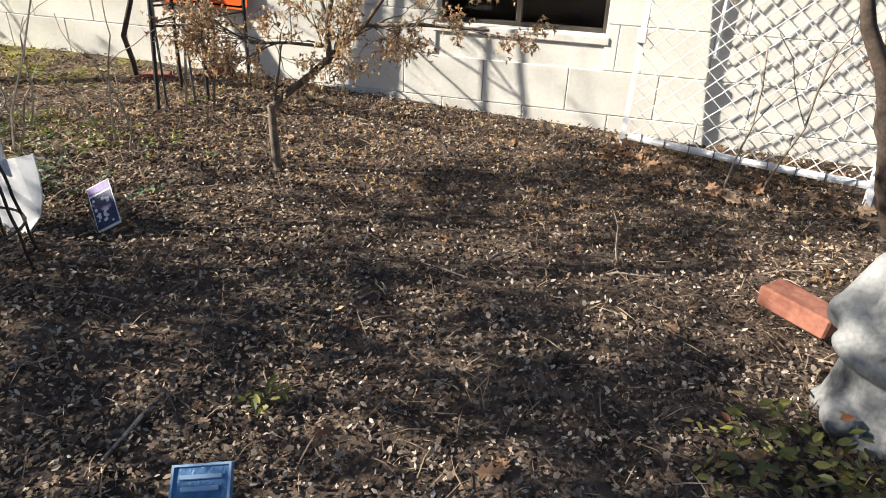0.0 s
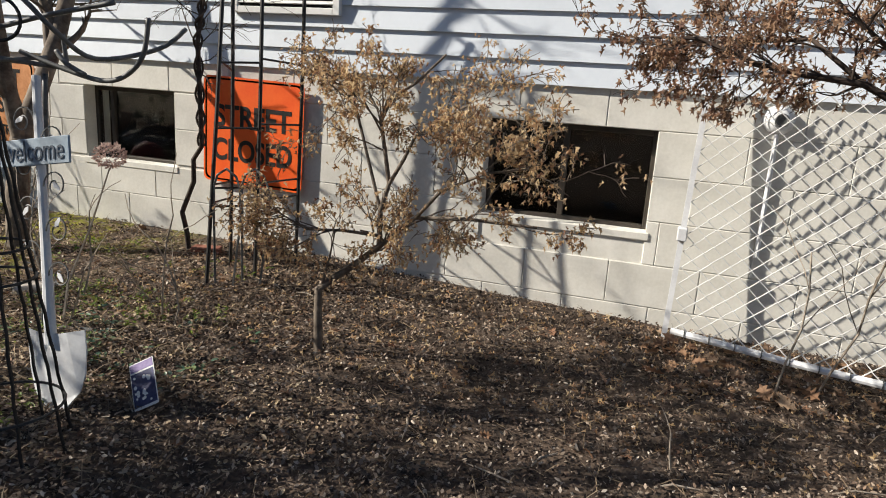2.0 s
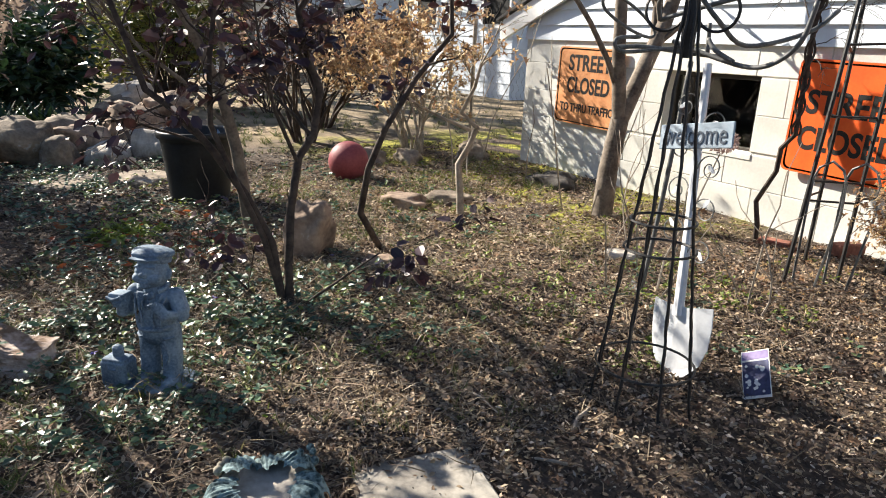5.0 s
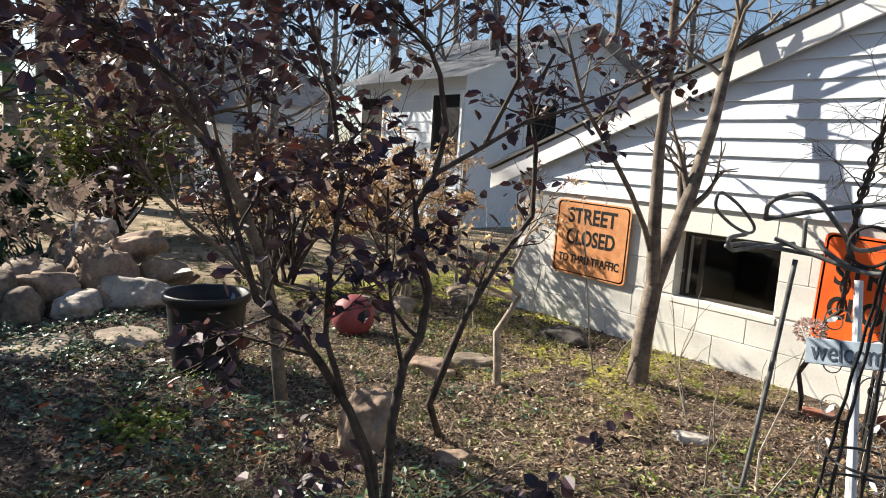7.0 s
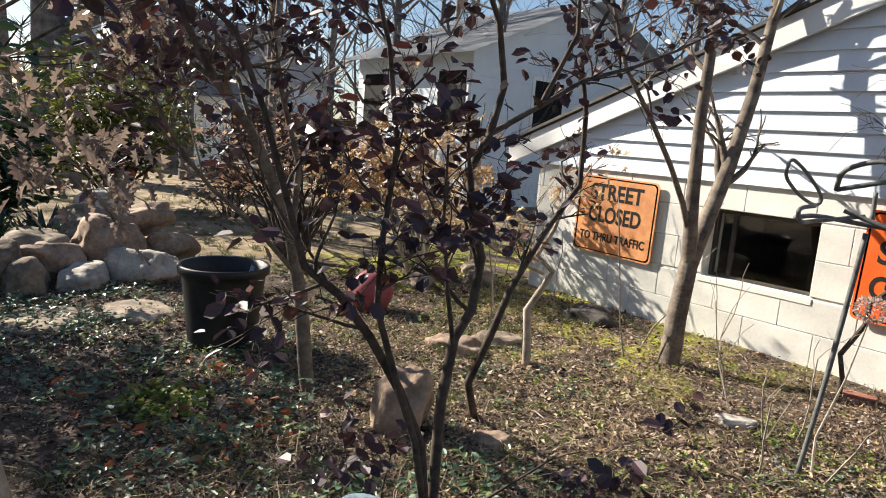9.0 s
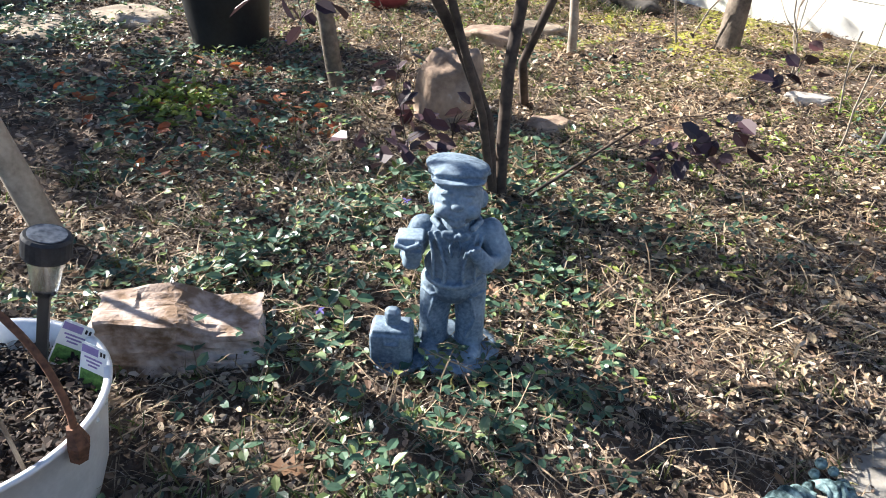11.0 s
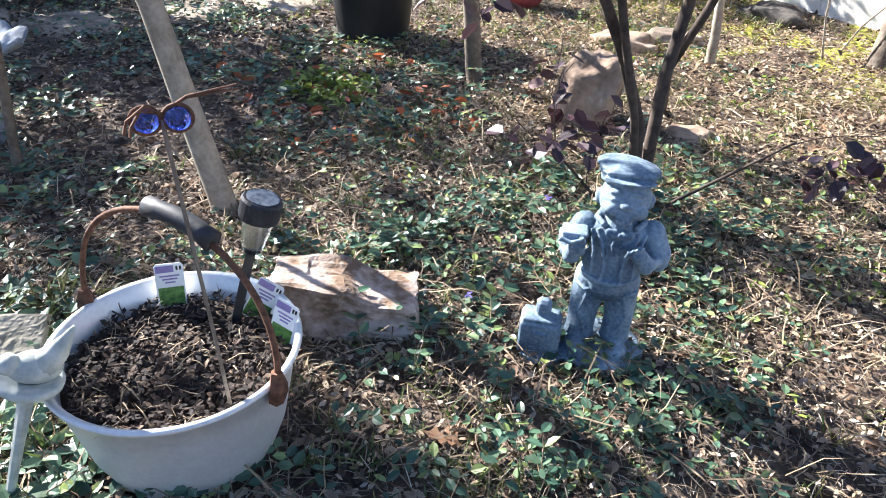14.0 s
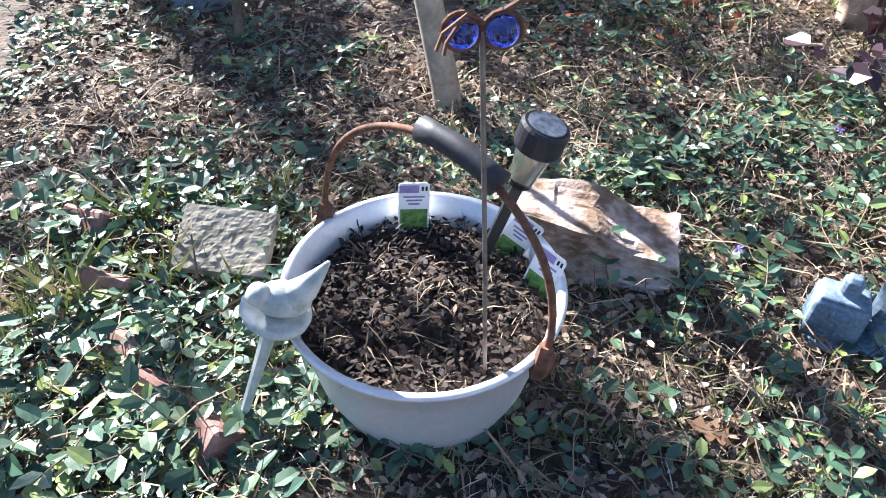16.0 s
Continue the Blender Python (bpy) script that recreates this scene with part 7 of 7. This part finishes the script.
def tufts(n, x0, x1, y0, y1, size, keep, label="short green and yellow grass in the bed"):
    c = area(n, x0, x1, y0, y1, keep)
    m = 14
    pts = np.repeat(c, m, axis=0) + np.concatenate([rng.normal(0, 0.012, (len(c) * m, 2)), np.zeros((len(c) * m, 1))], axis=1)
    dirs = rand_dirs(len(pts), 0.1) * 0.6 + np.array([0, 0, 0.7]) + rng.normal(0, 0.25, (len(pts), 3))
    tagged(scatter("grass", M_GRASS, "blade", pts, dirs, tilt(len(pts), 0.8), size * rng.uniform(0.5, 1.3, len(pts)), widths=0.9), label, "grass", kind="stuff")


tufts(420, -3.6, -1.1, -3.2, -1.2, 0.05, lambda x, y: max(0, patch(x, y, 1.7, 2) - 0.2))
tufts(520, -2.7, -0.7, -3.9, -2.1, 0.045, lambda x, y: max(0, patch(x, y, 2.2, 21) - 0.15))
tufts(60, -2.0, -1.4, -4.8, -4.3, 0.07, lambda x, y: 0.8)
tufts(420, -2.6, -0.8, -4.6, -3.0, 0.055, lambda x, y: max(0, patch(x, y, 1.7, 12) - 0.3))
tufts(700, -5.2, -2.4, -2.4, -0.2, 0.055, lambda x, y: max(0, patch(x, y, 1.4, 5) - 0.1))
tufts(1500, -11, -5, -3.5, 2.5, 0.07, lambda x, y: max(0, patch(x, y, 0.7, 6) - 0.15), "winter lawn grass in the yard")
tufts(3, -1.96, -1.62, -4.66, -4.46, 0.13, lambda x, y: 1.0, "arching strap-leaved grass clump")



def sprouts(n, x0, x1, y0, y1, size, keep, label, mat=None):
    """Small rosettes of young leaves."""
    c = area(n, x0, x1, y0, y1, keep)
    m = 7
    pts = np.repeat(c, m, axis=0) + np.concatenate([rng.normal(0, 0.014, (len(c) * m, 2)), rng.uniform(0.004, 0.03, (len(c) * m, 1))], axis=1)
    dirs = rand_dirs(len(pts), 0.25) + np.array([0, 0, 0.35])
    tagged(scatter("green_sprouts", mat or M_SPROUT, "oval", pts, dirs, tilt(len(pts), 0.5), size * rng.uniform(0.5, 1.3, len(pts))), label, "ground cover", kind="stuff")


sprouts(1500, -4.4, -1.0, -3.4, -0.4, 0.022, lambda x, y: max(0.0, patch(x, y, 1.6, 41) - 0.25), "small bright green sprouts among the litter")
sprouts(420, -1.75, -0.75, -2.1, -1.0, 0.020, lambda x, y: max(0.0, patch(x, y, 2.4, 43) - 0.1), "small green seedlings near the house")
sprouts(260, -3.25, -2.65, -3.52, -3.05, 0.034, lambda x, y: max(0.0, 1 - ((x + 2.96) / 0.26) ** 2 - ((y + 3.29) / 0.2) ** 2), "bright yellow-green clump of young leaves")
q = area(90, -3.5, -2.3, -3.6, -2.9)
q[:, 2] += 0.03
tagged(scatter("red_leaves", M_REDLEAF, "oval", q, rand_dirs(len(q), 0.3), tilt(len(q), 0.5), rng.uniform(0.035, 0.065, len(q))), "rusty red leaves lying around the green clump", "leaves", kind="stuff")

# variegated creeper beside the cement figure
c = area(900, 1.18, 1.75, -2.45, -1.98, lambda x, y: max(0, 1 - ((x - 1.48) / 0.3) ** 2 - ((y + 2.22) / 0.24) ** 2))
c[:, 2] += rng.uniform(0.01, 0.09, len(c))
tagged(scatter("variegated_creeper", M_EUON, "oval", c, rand_dirs(len(c), 0.3), tilt(len(c), 0.5), rng.uniform(0.022, 0.042, len(c))), "yellow-green variegated creeper beside the cement figure", "ground cover", kind="stuff")
c = np.array([[0.334, -2.356, 0.035]] * 26) + np.concatenate([rng.normal(0, 0.02, (26, 2)), rng.uniform(0, 0.01, (26, 1))], axis=1)
tagged(scatter("green_sprig", M_YELLOWGREEN, "oval", c, rand_dirs(26, 0.4), tilt(26, 0.4), rng.uniform(0.02, 0.035, 26)), "small bright green sprig in the soil", "plant", kind="stuff")
# violet flowers among the leaves
c = area(60, -4.2, -1.2, -4.8, -2.4, bed_cover)[:9]
c = np.repeat(c, 5, axis=0) + np.array([0, 0, 0.035])
tagged(scatter("violet_flowers", M_VIOLET, "oval", c, rand_dirs(len(c), 0.15), tilt(len(c), 0.3), np.full(len(c), 0.014)), "small violet periwinkle flowers", "flower", kind="stuff")


# upright bare canes and twigs
def canes(name, spots, label):
    for k, (x, y, h) in enumerate(spots):
        rnd = random.Random(200 + k)
        bm, tips = bmesh.new(), []
        grow(bm, tips, Vector((0, 0, 0)), Vector((rnd.gauss(0, 0.2), rnd.gauss(0, 0.2), 1)), h, 0.004 + 0.002 * h, 1, rnd, 0.0, 5, (1, 3), 0.4, 0.6)
        ob = part(name, bm, M_BARK_PALE)
        ob.matrix_world = pose(x, y, ground_z(x, y) - 0.02)
        tagged(ob, label, "twig", "bare canes")


canes("bare_cane", ((-0.98, -1.22, 0.45), (-0.9, -1.25, 0.38), (-1.05, -1.18, 0.3), (-1.42, -1.2, 0.4), (-1.5, -1.3, 0.34), (-1.75, -1.1, 0.5), (-1.85, -1.0, 0.42), (-2.5, -0.9, 0.9), (-2.55, -0.7, 0.7), (-1.35, -1.65, 0.35),
                    (1.03, -1.37, 0.14), (-3.3, -1.2, 0.7), (-3.6, -0.9, 0.9), (-3.9, -0.6, 0.8), (-3.4, -0.5, 0.6), (-1.2, -1.5, 0.3), (1.55, -0.5, 0.75), (1.4, -0.55, 0.6)), "thin bare cane sticking up from the bed")


def fallen_stick(x, y, rz, L, r):
    bm = bmesh.new()
    tube(bm, [(0, 0, 0), (L * 0.4, 0.006, 0.008), (L, -0.004, 0.002)], [r, r, r * 0.6], 6)
    ob = part("fallen_stick", bm, M_BARK_PALE)
    ob.matrix_world = pose(x, y, ground_z(x, y) + 0.008, 0, 0, rz)
    tagged(ob, "short pale stick lying on the soil", "stick", "fallen sticks")


for k in range(34):
    fallen_stick(rng.uniform(-2.4, 1.7), rng.uniform(-4.3, -0.4), rng.uniform(0, 360), rng.uniform(0.06, 0.2), rng.uniform(0.002, 0.005))
fallen_stick(-0.62, -2.45, 120, 0.14, 0.006)
fallen_stick(0.98, -1.5, 20, 0.13, 0.004)
